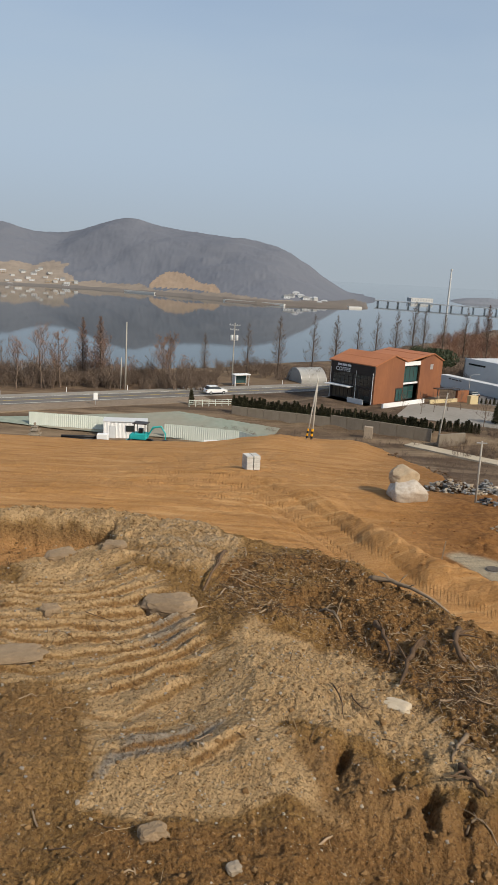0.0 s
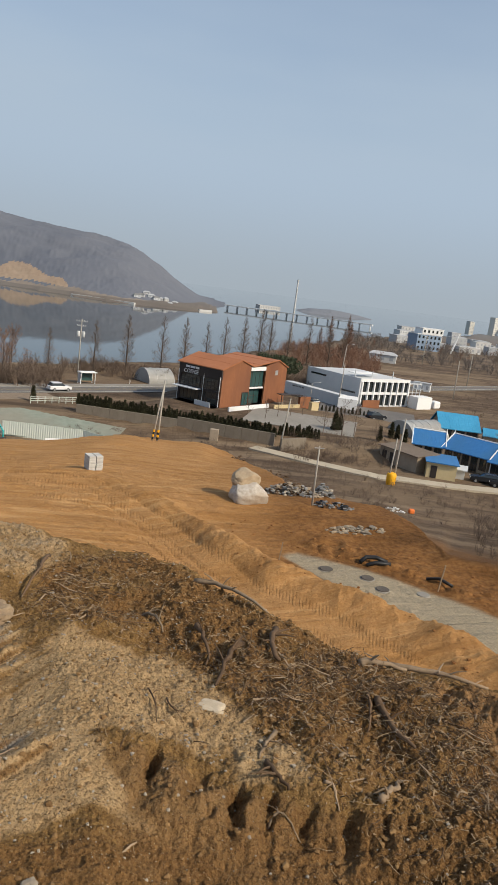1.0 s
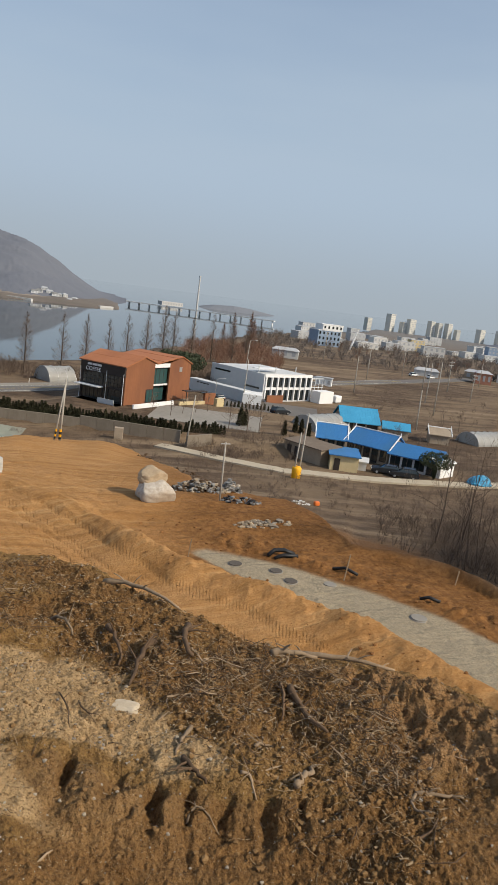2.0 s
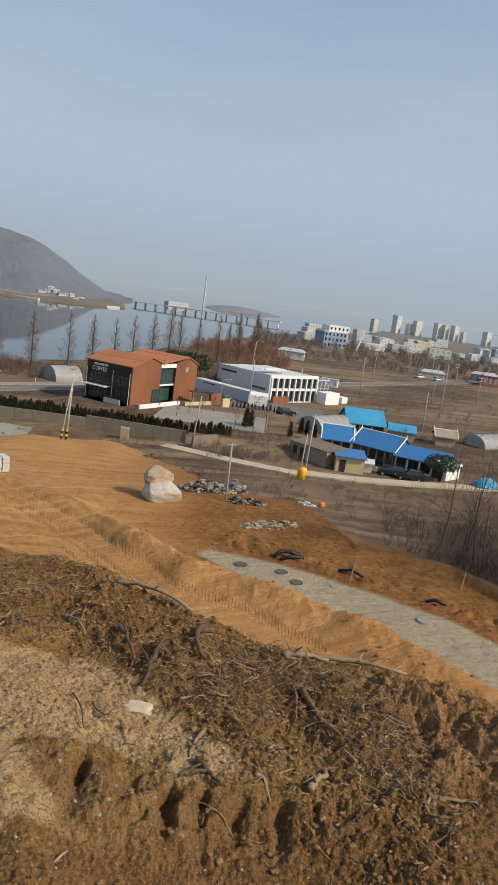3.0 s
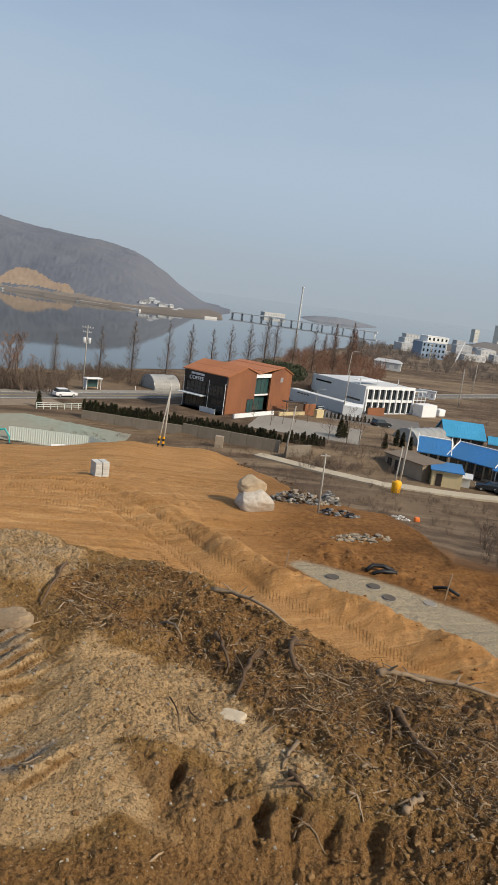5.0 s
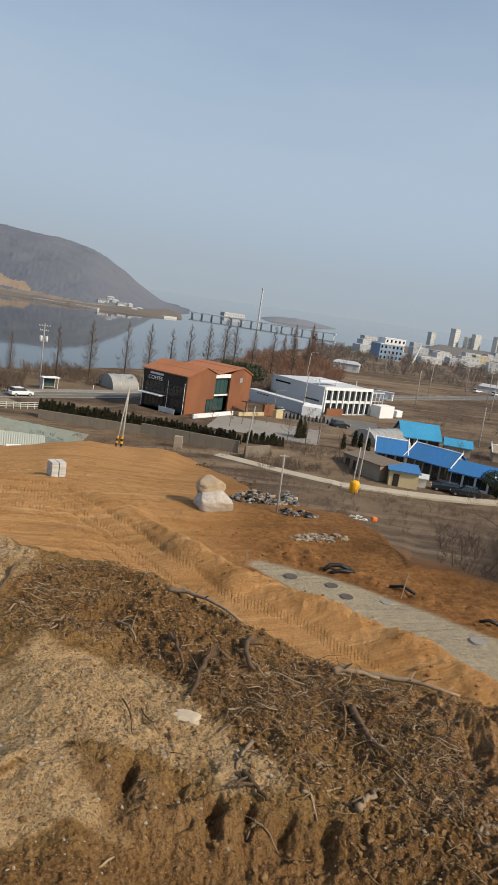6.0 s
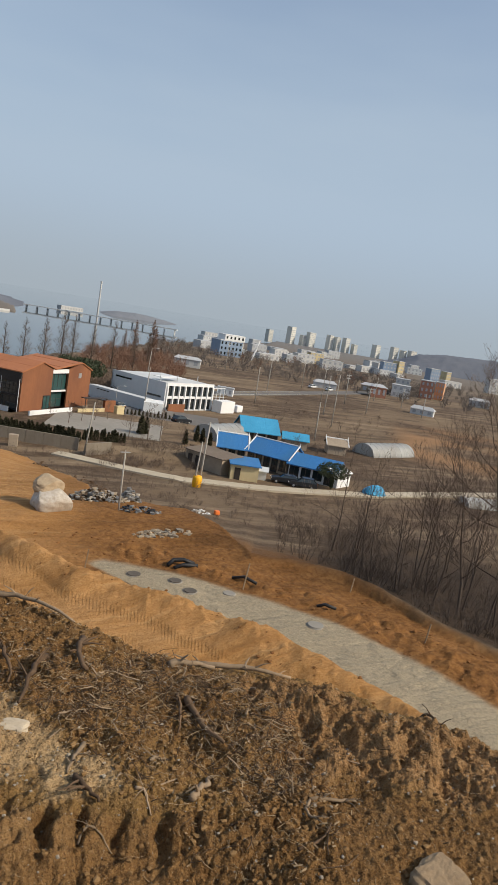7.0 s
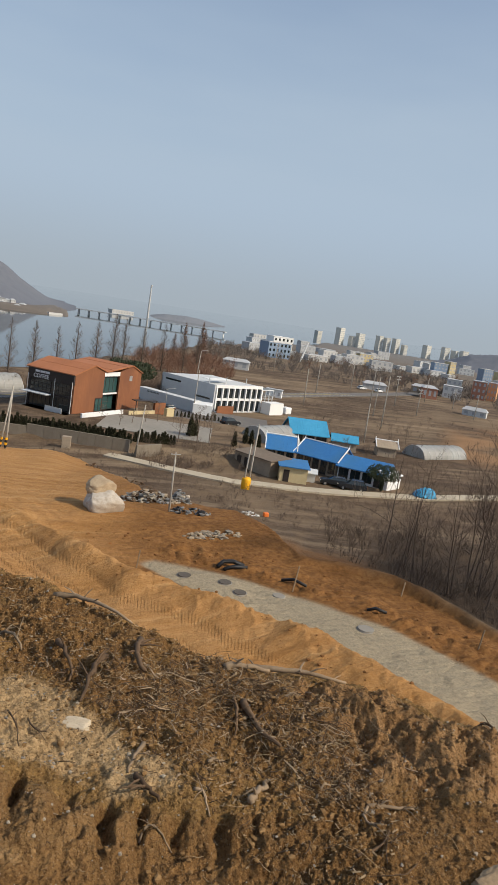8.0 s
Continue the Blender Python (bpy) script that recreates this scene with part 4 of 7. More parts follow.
def coffee_house():
    t = thing("coffee_house", along((22.6, 131.0), (38.7, 146.0), 5.2), "rust-red steel-clad coffee house with twin gables and glazed front", "cafe building")
    W, EAVE, DEEP = 22.0, 7.2, 10.6
    # side wall towards the slope: two gables, in pieces round the openings
    def gable(x0, x1, xa, za, zl, zr, y0, y1, name, mat):
        bm = bmesh.new()
        f = [bm.verts.new(p) for p in ((x0, y0, 0), (x1, y0, 0), (x1, y0, zr), (xa, y0, za), (x0, y0, zl))]
        face = bm.faces.new(f)
        ext = bmesh.ops.extrude_face_region(bm, geom=[face])
        bmesh.ops.translate(bm, vec=(0, y1 - y0, 0), verts=[v for v in ext["geom"] if isinstance(v, bmesh.types.BMVert)])
        bmesh.ops.recalc_face_normals(bm, faces=bm.faces)
        return part(name, bm, mat, t)
    gable(0.0, 9.0, 5.6, 8.9, EAVE, 7.7, 0.0, 0.35, "gable_wall", M_CORTEN)
    gable(14.2, W, 18.4, 8.8, 7.6, 7.3, 0.0, 0.35, "gable_wall", M_CORTEN)
    part("lintel", cube(9.0, 14.2, 0.02, 0.35, 6.85, 7.6), M_WHITEWALL, t, "white panel over the tall glazing")
    part("end_wall", cube(W - 0.35, W, 0.36, DEEP, 0, 7.3), M_CORTEN, t)
    part("rear_wall", cube(0.0, W, DEEP - 0.3, DEEP, 0, 7.2), M_CORTEN, t)
    # tall glazed bay and the sheltered entrance
    window(t, pose(9.0, 0.6, 3.5), 5.2, 3.35, 4, 1, M_GLASSGREEN)
    part("spandrel", cube(9.0, 14.2, 0.3, 0.6, 3.2, 3.5), M_WHITEWALL, t, "white band between the storeys")
    window(t, pose(9.0, 1.2, 0.0), 5.2, 3.2, 3, 2, M_GLASSGREEN)
    part("curtain", cube(11.6, 12.5, 0.75, 0.8, 3.7, 6.7), M_CREAM, t, "pale yellow hanging blind")
    # a doorway notched into the first gable
    part("door_recess", cube(6.6, 8.9, -0.012, 0.02, 0.1, 2.7), M_DARKFRAME, t, "dark recessed doorway")
    window(t, pose(6.7, -0.03, 0.1), 2.1, 2.5, 2, 1, M_GLASSGREEN)
    part("corner_vent", cube(17.6, 18.6, -0.05, 0.0, 5.8, 6.8, 0.01), M_STEEL, t, "small square grey vent")
    # roofs: two folded sheets whose ridges run along the front
    def roof(x0, xa, x1, z0, za, z1, label):
        sh = Shape()
        for (a, za0), (b, zb0) in (((x0, z0), (xa, za)), ((xa, za), (x1, z1))):
            lo, hi = -0.25, DEEP + 0.5
            base = len(sh.v)
            for y in (lo, hi):
                sh.v += [(a, y, za0 + 0.02), (b, y, zb0 + 0.02), (b, y, zb0 + 0.2), (a, y, za0 + 0.2)]
            for k in range(4):
                n = (k + 1) % 4
                sh.f.append((base + k, base + n, base + 4 + n, base + 4 + k))
            sh.f += [(base + 3, base + 2, base + 1, base), (base + 4, base + 5, base + 6, base + 7)]
        return sh.part("roof", M_CORTENROOF, t, label)
    roof(-0.45, 5.6, 9.6, EAVE - 0.1, 8.9, 7.65, "orange-brown folded sheet roof")
    roof(9.6, 18.4, W + 0.2, 7.6, 8.8, 7.25, "orange-brown folded sheet roof")
    for x in (0.0, 2.8, 8.6, 11.5, 16.0, 20.5):
        sh = Shape()
        z = np.interp(x, [0, 5.6, 9.6, 18.4, 22], [EAVE, 8.9, 7.65, 8.8, 7.25])
        sh.tube([(x, -0.25, z + 0.22), (x, DEEP + 0.5, z + 0.22)], [0.03, 0.03], 4)
        sh.part("seam", M_CORTENROOF, t)
    # glazed front, facing -x in the house's frame
    turn = pose(0, 0, 0, 0, 0, -90)
    part("fascia", cube(-0.3, 0.15, 0.0, DEEP, 5.3, EAVE - 0.12), M_DARKFRAME, t, "dark brown sign fascia")
    part("corner_post", cube(-0.1, 0.25, 0.36, 0.8, 0, 5.3), M_DARKFRAME, t)
    part("corner_post", cube(-0.1, 0.25, DEEP - 0.4, DEEP, 0, 5.3), M_DARKFRAME, t)
    window(t, pose(0.05, DEEP - 0.4, 3.0) @ turn, 4.9, 2.25, 5, 3, M_GLASS)
    window(t, pose(0.05, 5.2, 3.0) @ turn, 4.3, 2.25, 5, 3, M_GLASS)
    part("band", cube(-0.1, 0.2, 0.8, DEEP - 0.4, 2.7, 3.0), M_DARKFRAME, t)
    window(t, pose(0.05, DEEP - 0.4, 0.1) @ turn, 4.9, 2.55, 5, 1, M_GLASS)
    window(t, pose(0.05, 5.2, 0.1) @ turn, 4.3, 2.55, 3, 1, M_GLASS)
    part("canopy", cube(-1.7, -0.12, 4.9, DEEP + 0.2, 2.62, 2.78, 0.02), M_WHITEWALL, t, "pale flat canopy over the front door")
    part("terrace_rail", cube(-2.0, -1.9, 0.8, 4.6, 0.0, 0.95), M_GREYWALL, t, "low grey terrace railing")
    for y in (0.2, 4.2, DEEP - 0.1):
        sh = Shape()
        sh.tube([(-0.36, y, 0), (-0.36, y, 5.9)], [0.05, 0.05], 6)
        sh.part("downpipe", M_WHITEWALL, t, "thin pale downpipe")
    text_part("COFFEE", 1.05, pose(-0.33, 9.3, 5.42) @ pose(0, 0, 0, 90, 0, -90), M_WHITEWALL, t)
    for y0, y1 in ((8.9, 7.9), (7.75, 6.6), (6.45, 5.6)):
        part("sign_bar", cube(-0.345, -0.30, y1, y0, 6.42, 6.82), M_WHITEWALL, t, "pale plain bar of the sign")
    part("floor_slab", cube(0.25, W - 0.36, 0.62, DEEP - 0.31, 3.05, 3.2), M_CONCRETE, t)
    part("plinth", cube(-2.3, W + 0.1, -0.12, DEEP + 0.2, -0.9, 0.0), M_CONCRETE, t, "grey concrete plinth")
    return t


coffee_house()


def simple(name, m, bm, mat, label, cat, group="", kind=""):
    ob = part(name, bm, mat)
    ob.matrix_world = m
    return tagged(ob, label, cat, group, kind)


# forecourt: white planters, gate posts, paving
simple("garden_wall", along((24.0, 128.0), (33.5, 136.5), 5.1), cube(0, 12.7, 0, 0.35, 0, 0.9, 0.02), M_WHITEWALL, "low white rendered wall before the coffee house", "garden wall")
simple("garden_wall", along((34.5, 136.0), (41.0, 140.0), 5.1), cube(0, 7.4, 0, 0.3, 0, 0.8, 0.02), M_CREAM, "low cream garden wall beside the forecourt", "garden wall")
simple("gate_pier", along((41.2, 141.5), (44, 143), 4.6), cube(0, 3.0, 0, 0.6, 0, 2.6, 0.02), M_CORTEN, "rust-red clad gate pier by the car park", "gate pier")
simple("gate_pier", along((42.8, 138.0), (45, 139), 4.6), cube(0, 1.9, 0, 1.0, 0, 2.2, 0.02), M_CREAM, "cream block gate pier by the car park", "gate pier")
simple("pergola", along((36.5, 139.5), (42.0, 141.8), 7.5), cube(0, 5.6, 0, 1.4, 0, 0.16, 0.02), M_DARKFRAME, "dark flat porch roof over the side gate", "porch roof")
for q_ in ((36.8, 140.1), (41.6, 142.1)):
    simple("porch_post", pose(q_[0], q_[1], 5.0), cube(-0.08, 0.08, -0.08, 0.08, 0, 2.5), M_DARKFRAME, "dark square post carrying the porch roof", "post", "porch posts")

# retaining wall below the hedge, in cast panels
WALL_RUN = [(-3.3, 120.0), (13.1, 114.6), (28.0, 107.4)]


def retaining_wall():
    t = thing("retaining_wall", pose(0, 0, 0), "stained grey concrete retaining wall below a hedge", "retaining wall")
    for p, q in zip(WALL_RUN, WALL_RUN[1:]):
        n = 6
        for k in range(n):
            a = Vector(p).lerp(Vector(q), k / n)
            b = Vector(p).lerp(Vector(q), (k + 1) / n)
            w = (b - a).length
            ob = part("wall_panel", cube(0.02, w - 0.02, 0, 0.35, 0, 2.6 if p[0] > 0 else 2.2, 0.02), M_CONCRETE, t)
            ob.matrix_local = along(a, b, 3.4)
    return t


retaining_wall()
simple("concrete_block_wall", along((28.4, 104.2), (33.0, 106.6), 3.6), cube(0, 5.2, 0, 0.4, 0, 2.3, 0.03), M_CONCRETE, "pale stained concrete wall end beside the pole", "wall")
simple("concrete_kiosk", along((17.6, 107.5), (18.9, 107.2), 3.9), cube(0, 1.3, 0, 1.1, 0, 1.9, 0.03), M_STUCCO, "small square concrete meter box on a mound", "meter box")


# ---- the white office building ----
def office():
    t = thing("office_building", along((59.4, 156.6), (75.2, 164.5), 4.0), "long white two-storey office with finned windows", "office building")
    W = 17.7
    H, D = 6.5, 18.5
    part("rear_wall", cube(0, W, D - 0.3, D, 0, H), M_WHITEWALL, t)
    # white wall turned from the sun: its shade is put in as grey
    side = part("side_wall", cube(0, 0.35, 0, D, 0, H + 0.2, 0.02), M_GREYWALL, t, "plain white side wall, its shade painted grey")
    for y0, y1, z in ((1.2, 6.0, 2.9), (11.5, 17.0, 5.2)):
        part("slot_window", cube(-0.03, 0.02, y0, y1, z, z + 0.42), M_GLASS, side, "long dark slot window")
    part("end_wall", cube(W - 0.3, W, 0.2, D - 0.3, 0, H), M_WHITEWALL, t)
    part("roof", cube(0.3, W - 0.3, 0.1, D - 0.3, H - 0.25, H), M_GREYWALL, t, "flat pale roof")
    part("parapet", cube(0.35, W, -0.1, 0.25, H - 0.55, H + 0.2), M_WHITEWALL, t)
    part("band", cube(0.35, W, -0.1, 0.25, 2.9, 3.5), M_WHITEWALL, t, "white band between the storeys")
    part("plinth", cube(0.35, W, -0.05, 0.25, 0, 0.25), M_GREYWALL, t)
    n = 8
    for k in range(n):
        x = 0.5 + k * (W - 0.9) / n
        w = (W - 0.9) / n - 0.45
        part("fin", cube(x, x + 0.4, -0.25, 0.2, 0.25, H - 0.55), M_WHITEWALL, t)
        window(t, pose(x + 0.42, 0.3, 3.5), w, 2.45, 2, 1, M_GLASS, bar=0.05)
        window(t, pose(x + 0.42, 0.3, 0.25), w, 2.65, 2, 1, M_GLASS, bar=0.05)
    part("fin", cube(W - 0.45, W, -0.25, 0.2, 0.25, H - 0.55), M_WHITEWALL, t)
    for x in (1.0, 7.0, 14.5):
        part("roof_post", cube(x, x + 0.15, 3, 3.15, H, H + 1.6), M_GREYWALL, t)
    part("roof_sail", cube(1.5, 9.0, 3.0, 6.0, H + 0.9, H + 1.0), M_WHITEWALL, t, "white shade sail on the roof")
    # open steel frame at the end
    fr = thing("steel_frame", along((75.4, 164.8), (80.5, 167.4), 4.0), "open grey steel pergola frame beside the office", "pergola")
    for x in (0, 1.5, 3.0, 4.5):
        for y in (0, 5):
            part("post", cube(x, x + 0.15, y, y + 0.15, 0, 5.9), M_GREYWALL, fr)
        part("beam", cube(x, x + 0.15, 0.16, 5, 5.75, 5.9), M_GREYWALL, fr)
    part("rail", cube(-0.1, 4.8, -0.05, 0.0, 5.6, 5.85), M_GREYWALL, fr)
    part("rail", cube(-0.1, 4.8, -0.05, 0.0, 3.4, 3.55), M_GREYWALL, fr)


office()
simple("annex", along((44.5, 169.0), (53.5, 152.5), 4.0), cube(0, 18.6, 0, 2.5, 0, 2.9, 0.03), M_GREYWALL, "low pale grey annex wall beside the office", "annex")
for k_ in range(4):
    simple("vent_slot", along((44.5, 169.0), (53.5, 152.5), 6.2), cube(3.0 + 1.1 * k_, 3.8 + 1.1 * k_, -0.03, -0.005, 0, 0.25), M_GLASS, "small dark slot window in the annex", "window")
simple("container", along((52.5, 150.5), (56.5, 149.0), 4.0), cube(0, 4.3, 0, 6, 0, 2.6, 0.04), M_WHITEWALL, "white storage container beside the office", "container")
simple("container", along((76.5, 161.0), (81.5, 163.5), 4.0), cube(0, 5.5, 0, 3, 0, 3.0, 0.04), M_WHITEWALL, "white cube shed behind the office", "shed")
simple("brick_screen", along((60.2, 155.0), (65.5, 157.6), 4.0), cube(0, 5.6, 0, 0.3, 0, 1.9, 0.02), M_CORTEN, "low terracotta brick screen before the office", "screen wall")
simple("storage_tank", along((83, 165), (86, 166.5), 4.0), cube(0, 2.6, 0, 2.2, 0, 1.8, 0.3), M_WHITEWALL, "small white storage tank on bare ground", "tank")
simple("forecourt", along((40.0, 143.0), (62.0, 134.0), 4.3), cube(0, 26, 0, 19, -0.4, 0.0), M_ASPHALT, "grey asphalt car park beside the coffee house", "car park", kind="structure")
simple("forecourt", along((25.0, 121.0), (44.0, 113.5), 5.28), cube(0, 20, 0, 16, -0.5, 0.0), M_PAVE, "pale paved forecourt behind the hedge", "forecourt", kind="structure")

# ---- trees and shrubs ----
THIN = 0.014  # the thinnest twig


def grow(rnd, base, direction, length, radius, depth, sh, twig, spread=0.7, kids=4, bend=0.25, sides=5, up=0.25):
    p, d = Vector(base), Vector(direction).normalized()
    pts, rad = [p.copy()], [radius]
    n = 4 if depth > 0 else 3
    for k in range(n):
        d = (d + Vector((rnd.uniform(-bend, bend), rnd.uniform(-bend, bend), rnd.uniform(-bend, bend) + up * 0.3))).normalized()
        p = p + d * length / n
        pts.append(p.copy())
        rad.append(max(radius * (1 - 0.72 * (k + 1) / n), THIN))
    (sh if depth > 0 else twig).tube(pts, rad, sides if depth > 1 else (4 if depth == 1 else 3), cap=False)
    if depth == 0:
        return
    for k in range(kids):
        s = rnd.uniform(0.3, 1.0)
        i = min(int(s * n), n - 1)
        q = pts[i].lerp(pts[i + 1], s * n - i)
        side = Vector((rnd.uniform(-1, 1), rnd.uniform(-1, 1), rnd.uniform(-0.1, 0.7)))
        nd = (d * (1 - spread) + side.normalized() * spread + Vector((0, 0, up))).normalized()
        grow(rnd, q, nd, length * rnd.uniform(0.42, 0.68), radius * 0.42, depth - 1, sh, twig, spread, kids, bend, sides, up)


def bare_tree(seed, h, r, depth=3, kids=5, spread=0.6, label="bare winter tree", mat=None, twig=None, bole=0.3, cat="tree"):
    rnd = random.Random(seed)
    t = thing("bare_tree", pose(0, 0, 0), label, cat)
    sh, tw = Shape(), Shape()
    p, lean = Vector((0, 0, -0.3)), Vector((rnd.uniform(-0.08, 0.08), rnd.uniform(-0.08, 0.08), 1))
    pts, rad = [p], [r * 1.25]
    for k in range(8):
        p = p + (lean + Vector((rnd.uniform(-0.1, 0.1), rnd.uniform(-0.1, 0.1), 0))) * h * 0.92 / 8
        pts.append(p)
        rad.append(r * (1 - 0.88 * (k + 1) / 8))
    sh.tube(pts, rad, 8, cap=False)
    for k in range(kids * 3):
        s = bole + (1 - bole) * (k + rnd.random()) / (kids * 3)
        i = min(int(s * 8), 7)
        q = pts[i].lerp(pts[i + 1], s * 8 - i)
        a = rnd.uniform(0, 2 * math.pi)
        d = Vector((math.cos(a), math.sin(a), rnd.uniform(0.35, 1.0)))
        grow(rnd, q, d, h * (0.42 - 0.26 * s) * rnd.uniform(0.7, 1.2), r * (0.5 - 0.36 * s), depth - 1, sh, tw, spread, kids, 0.25, 5, 0.25)
    sh.part("trunk", mat or M_BARK, t, smooth=True)
    tw.part("crown", twig or M_TWIG, t, "fine bare twigs")
    return t


def shrub(seed, h, stems=9, label="bare brown thicket shrub", mat=None, depth=2):
    rnd = random.Random(seed)
    t = thing("shrub", pose(0, 0, 0), label, "shrub")
    sh, tw = Shape(), Shape()
    for k in range(stems):
        a = rnd.uniform(0, 2 * math.pi)
        d = Vector((math.cos(a) * 0.45, math.sin(a) * 0.45, 1))
        grow(rnd, (math.cos(a) * 0.35 * rnd.random(), math.sin(a) * 0.35 * rnd.random(), -0.2), d, h * rnd.uniform(0.55, 1.0), 0.012 * h * 0.6, depth, sh, tw, 0.5, 5, 0.22, 4, 0.35)
    sh.part("stems", mat or M_TWIG, t)
    tw.part("crown", mat or M_TWIG, t)
    return t


def conifer_bare(seed, h, label, mat, dense=1.0):
    """A leafless conical tree: straight trunk, many short rising limbs."""
    rnd = random.Random(seed)
    t = thing("conical_tree", pose(0, 0, 0), label, "tree")
    sh, tw = Shape(), Shape()
    sh.tube([(0, 0, -0.3), (0.05, 0, h * 0.5), (0, 0, h)], [0.014 * h, 0.009 * h, 0.01], 6, cap=False)
    n = int(95 * dense)
    for k in range(n):
        s = 0.12 + 0.86 * (k + rnd.random()) / n
        a = rnd.uniform(0, 2 * math.pi)
        L = h * 0.2 * (1.02 - s) ** 0.8 * rnd.uniform(0.7, 1.15)
        d = Vector((math.cos(a), math.sin(a), 0.75))
        p0 = Vector((0, 0, s * h))
        p1, p2 = p0 + d * L * 0.5, p0 + d * L + Vector((0, 0, 0.15 * L))
        sh.tube([p0, p1, p2], [0.035, 0.022, 0.006], 3, cap=False)
        for j in range(6):
            q = p0.lerp(p2, rnd.uniform(0.25, 1.0))
            e = Vector((rnd.uniform(-1, 1), rnd.uniform(-1, 1), rnd.uniform(0.2, 1.0))).normalized() * L * 0.4
            tw.tube([q, q + e], [0.026, 0.01], 3, cap=False)
    sh.part("trunk", M_BARK, t)
    tw.part("crown", mat, t)
    return t


def leafy(name, seed, h, r, n, mat, label, cat, profile, leaf=0.16, trunk=0.08):
    """An evergreen: a short trunk and a crown of many small leaf clumps."""
    rnd = random.Random(seed)
    t = thing(name, pose(0, 0, 0), label, cat)
    sh = Shape()
    sh.tube([(0, 0, -0.3), (0, 0, h * 0.85)], [trunk, trunk * 0.4], 6, cap=False)
    sh.part("trunk", M_BARK, t)
    cr = Shape()
    for k in range(n):
        s = rnd.random()
        a = rnd.uniform(0, 2 * math.pi)
        rr = r * profile(s) * (0.55 + 0.5 * rnd.random())
        c = Vector((math.cos(a) * rr, math.sin(a) * rr, h * (0.06 + 0.94 * s)))
        for j in range(3):
            u = Vector((rnd.uniform(-1, 1), rnd.uniform(-1, 1), rnd.uniform(-0.3, 1.4))).normalized() * leaf * rnd.uniform(0.7, 1.5)
            v = u.cross(Vector((rnd.uniform(-1, 1), rnd.uniform(-1, 1), rnd.uniform(-1, 1)))).normalized() * leaf * 0.55
            cr.tri(c - v, c + v, c + u * 1.6)
    cr.part("crown", mat, t)
    return t


def place(ob, x, y, z=None, s=1.0, rz=0.0, group=""):
    c = copy_thing(ob, pose(x, y, ground_z(x, y) if z is None else z, 0, 0, rz) @ Matrix.Scale(s, 4))
    if group:
        c["group"] = group
    return c


def retire(*obs):
    for ob in obs:
        for o in (*ob.children_recursive, ob):
            bpy.data.objects.remove(o)


def brush(seed, h, stems=7, kids=3, fat=1.0):
    """Vertices and faces of one light bare shrub."""
    rnd = random.Random(seed)
    sh = Shape()
    for k in range(stems):
        a = rnd.uniform(0, 2 * math.pi)
        p = Vector((math.cos(a) * 0.3 * h * rnd.random(), math.sin(a) * 0.3 * h * rnd.random(), -0.1 * h))
        d = Vector((math.cos(a) * 0.35, math.sin(a) * 0.35, 1)).normalized()
        L = h * rnd.uniform(0.6, 1.05)
        q, e = p + d * L * 0.5, p + d * L + Vector((rnd.uniform(-0.1, 0.1) * h, rnd.uniform(-0.1, 0.1) * h, 0))
        sh.tube([p, q, e], [0.012 * h * fat, 0.008 * h * fat, 0.003 * h * fat], 3, cap=False)
        for j in range(kids):
            s = rnd.uniform(0.25, 0.9)
            b = p.lerp(q, s * 2) if s < 0.5 else q.lerp(e, s * 2 - 1)
            u = Vector((rnd.uniform(-1, 1), rnd.uniform(-1, 1), rnd.uniform(0.3, 1.3))).normalized()
            f = b + u * L * rnd.uniform(0.25, 0.45)
            sh.tube([b, f], [0.006 * h * fat, 0.002 * h * fat], 3, cap=False)
            for i in range(kids):
                g = b.lerp(f, rnd.uniform(0.2, 1.0))
                w = (u + Vector((rnd.uniform(-1, 1), rnd.uniform(-1, 1), rnd.uniform(-0.3, 1)))).normalized()
                sh.tube([g, g + w * L * rnd.uniform(0.12, 0.28)], [0.004 * h * fat, 0.0015 * h * fat], 3, cap=False)
    return np.array(sh.v), sh.f


def scatter(name, kinds, spots, mat, label, cat):
    """Joins many small plants into one object of kind stuff; spots: x, y, z, size, turn."""
    vs, fs, off = [], [], 0
    for i, (x, y, z, s, a) in enumerate(spots):
        v, f = kinds[i % len(kinds)]
        c, n = math.cos(a) * s, math.sin(a) * s
        w = v @ np.array([[c, n, 0], [-n, c, 0], [0, 0, s]]) + np.array([x, y, z])
        vs.append(w)
        fs += [tuple(k + off for k in g) for g in f]
        off += len(v)
    me = bpy.data.meshes.new(name)
    me.from_pydata(np.concatenate(vs).tolist(), [], fs)
    me.materials.append(mat)
    return tagged(new(name, me), label, cat, kind="stuff")


def heights(xy):
    a = np.array(xy, dtype=float)
    return land(a[:, 0], a[:, 1])[0]


rt = random.Random(11)
BRUSH = [brush(s_, 1.0) for s_ in range(5)]
THICKET = [brush(s_, 1.0, 9, 4, 1.5) for s_ in range(10, 15)]


def spots(n, pick, size, lift=0.0):
    xy = []
    while len(xy) < n:
        p = pick()
        if p:
            xy.append(p)
    return [(x, y, z + lift, rt.uniform(*size), rt.uniform(0, 6.28)) for (x, y), z in zip(xy, heights(xy))]


def polar(a0, a1, r0, r1):
    a, r = radians(rt.uniform(a0, a1)), rt.uniform(r0, r1)
    return r * math.sin(a), r * math.cos(a)


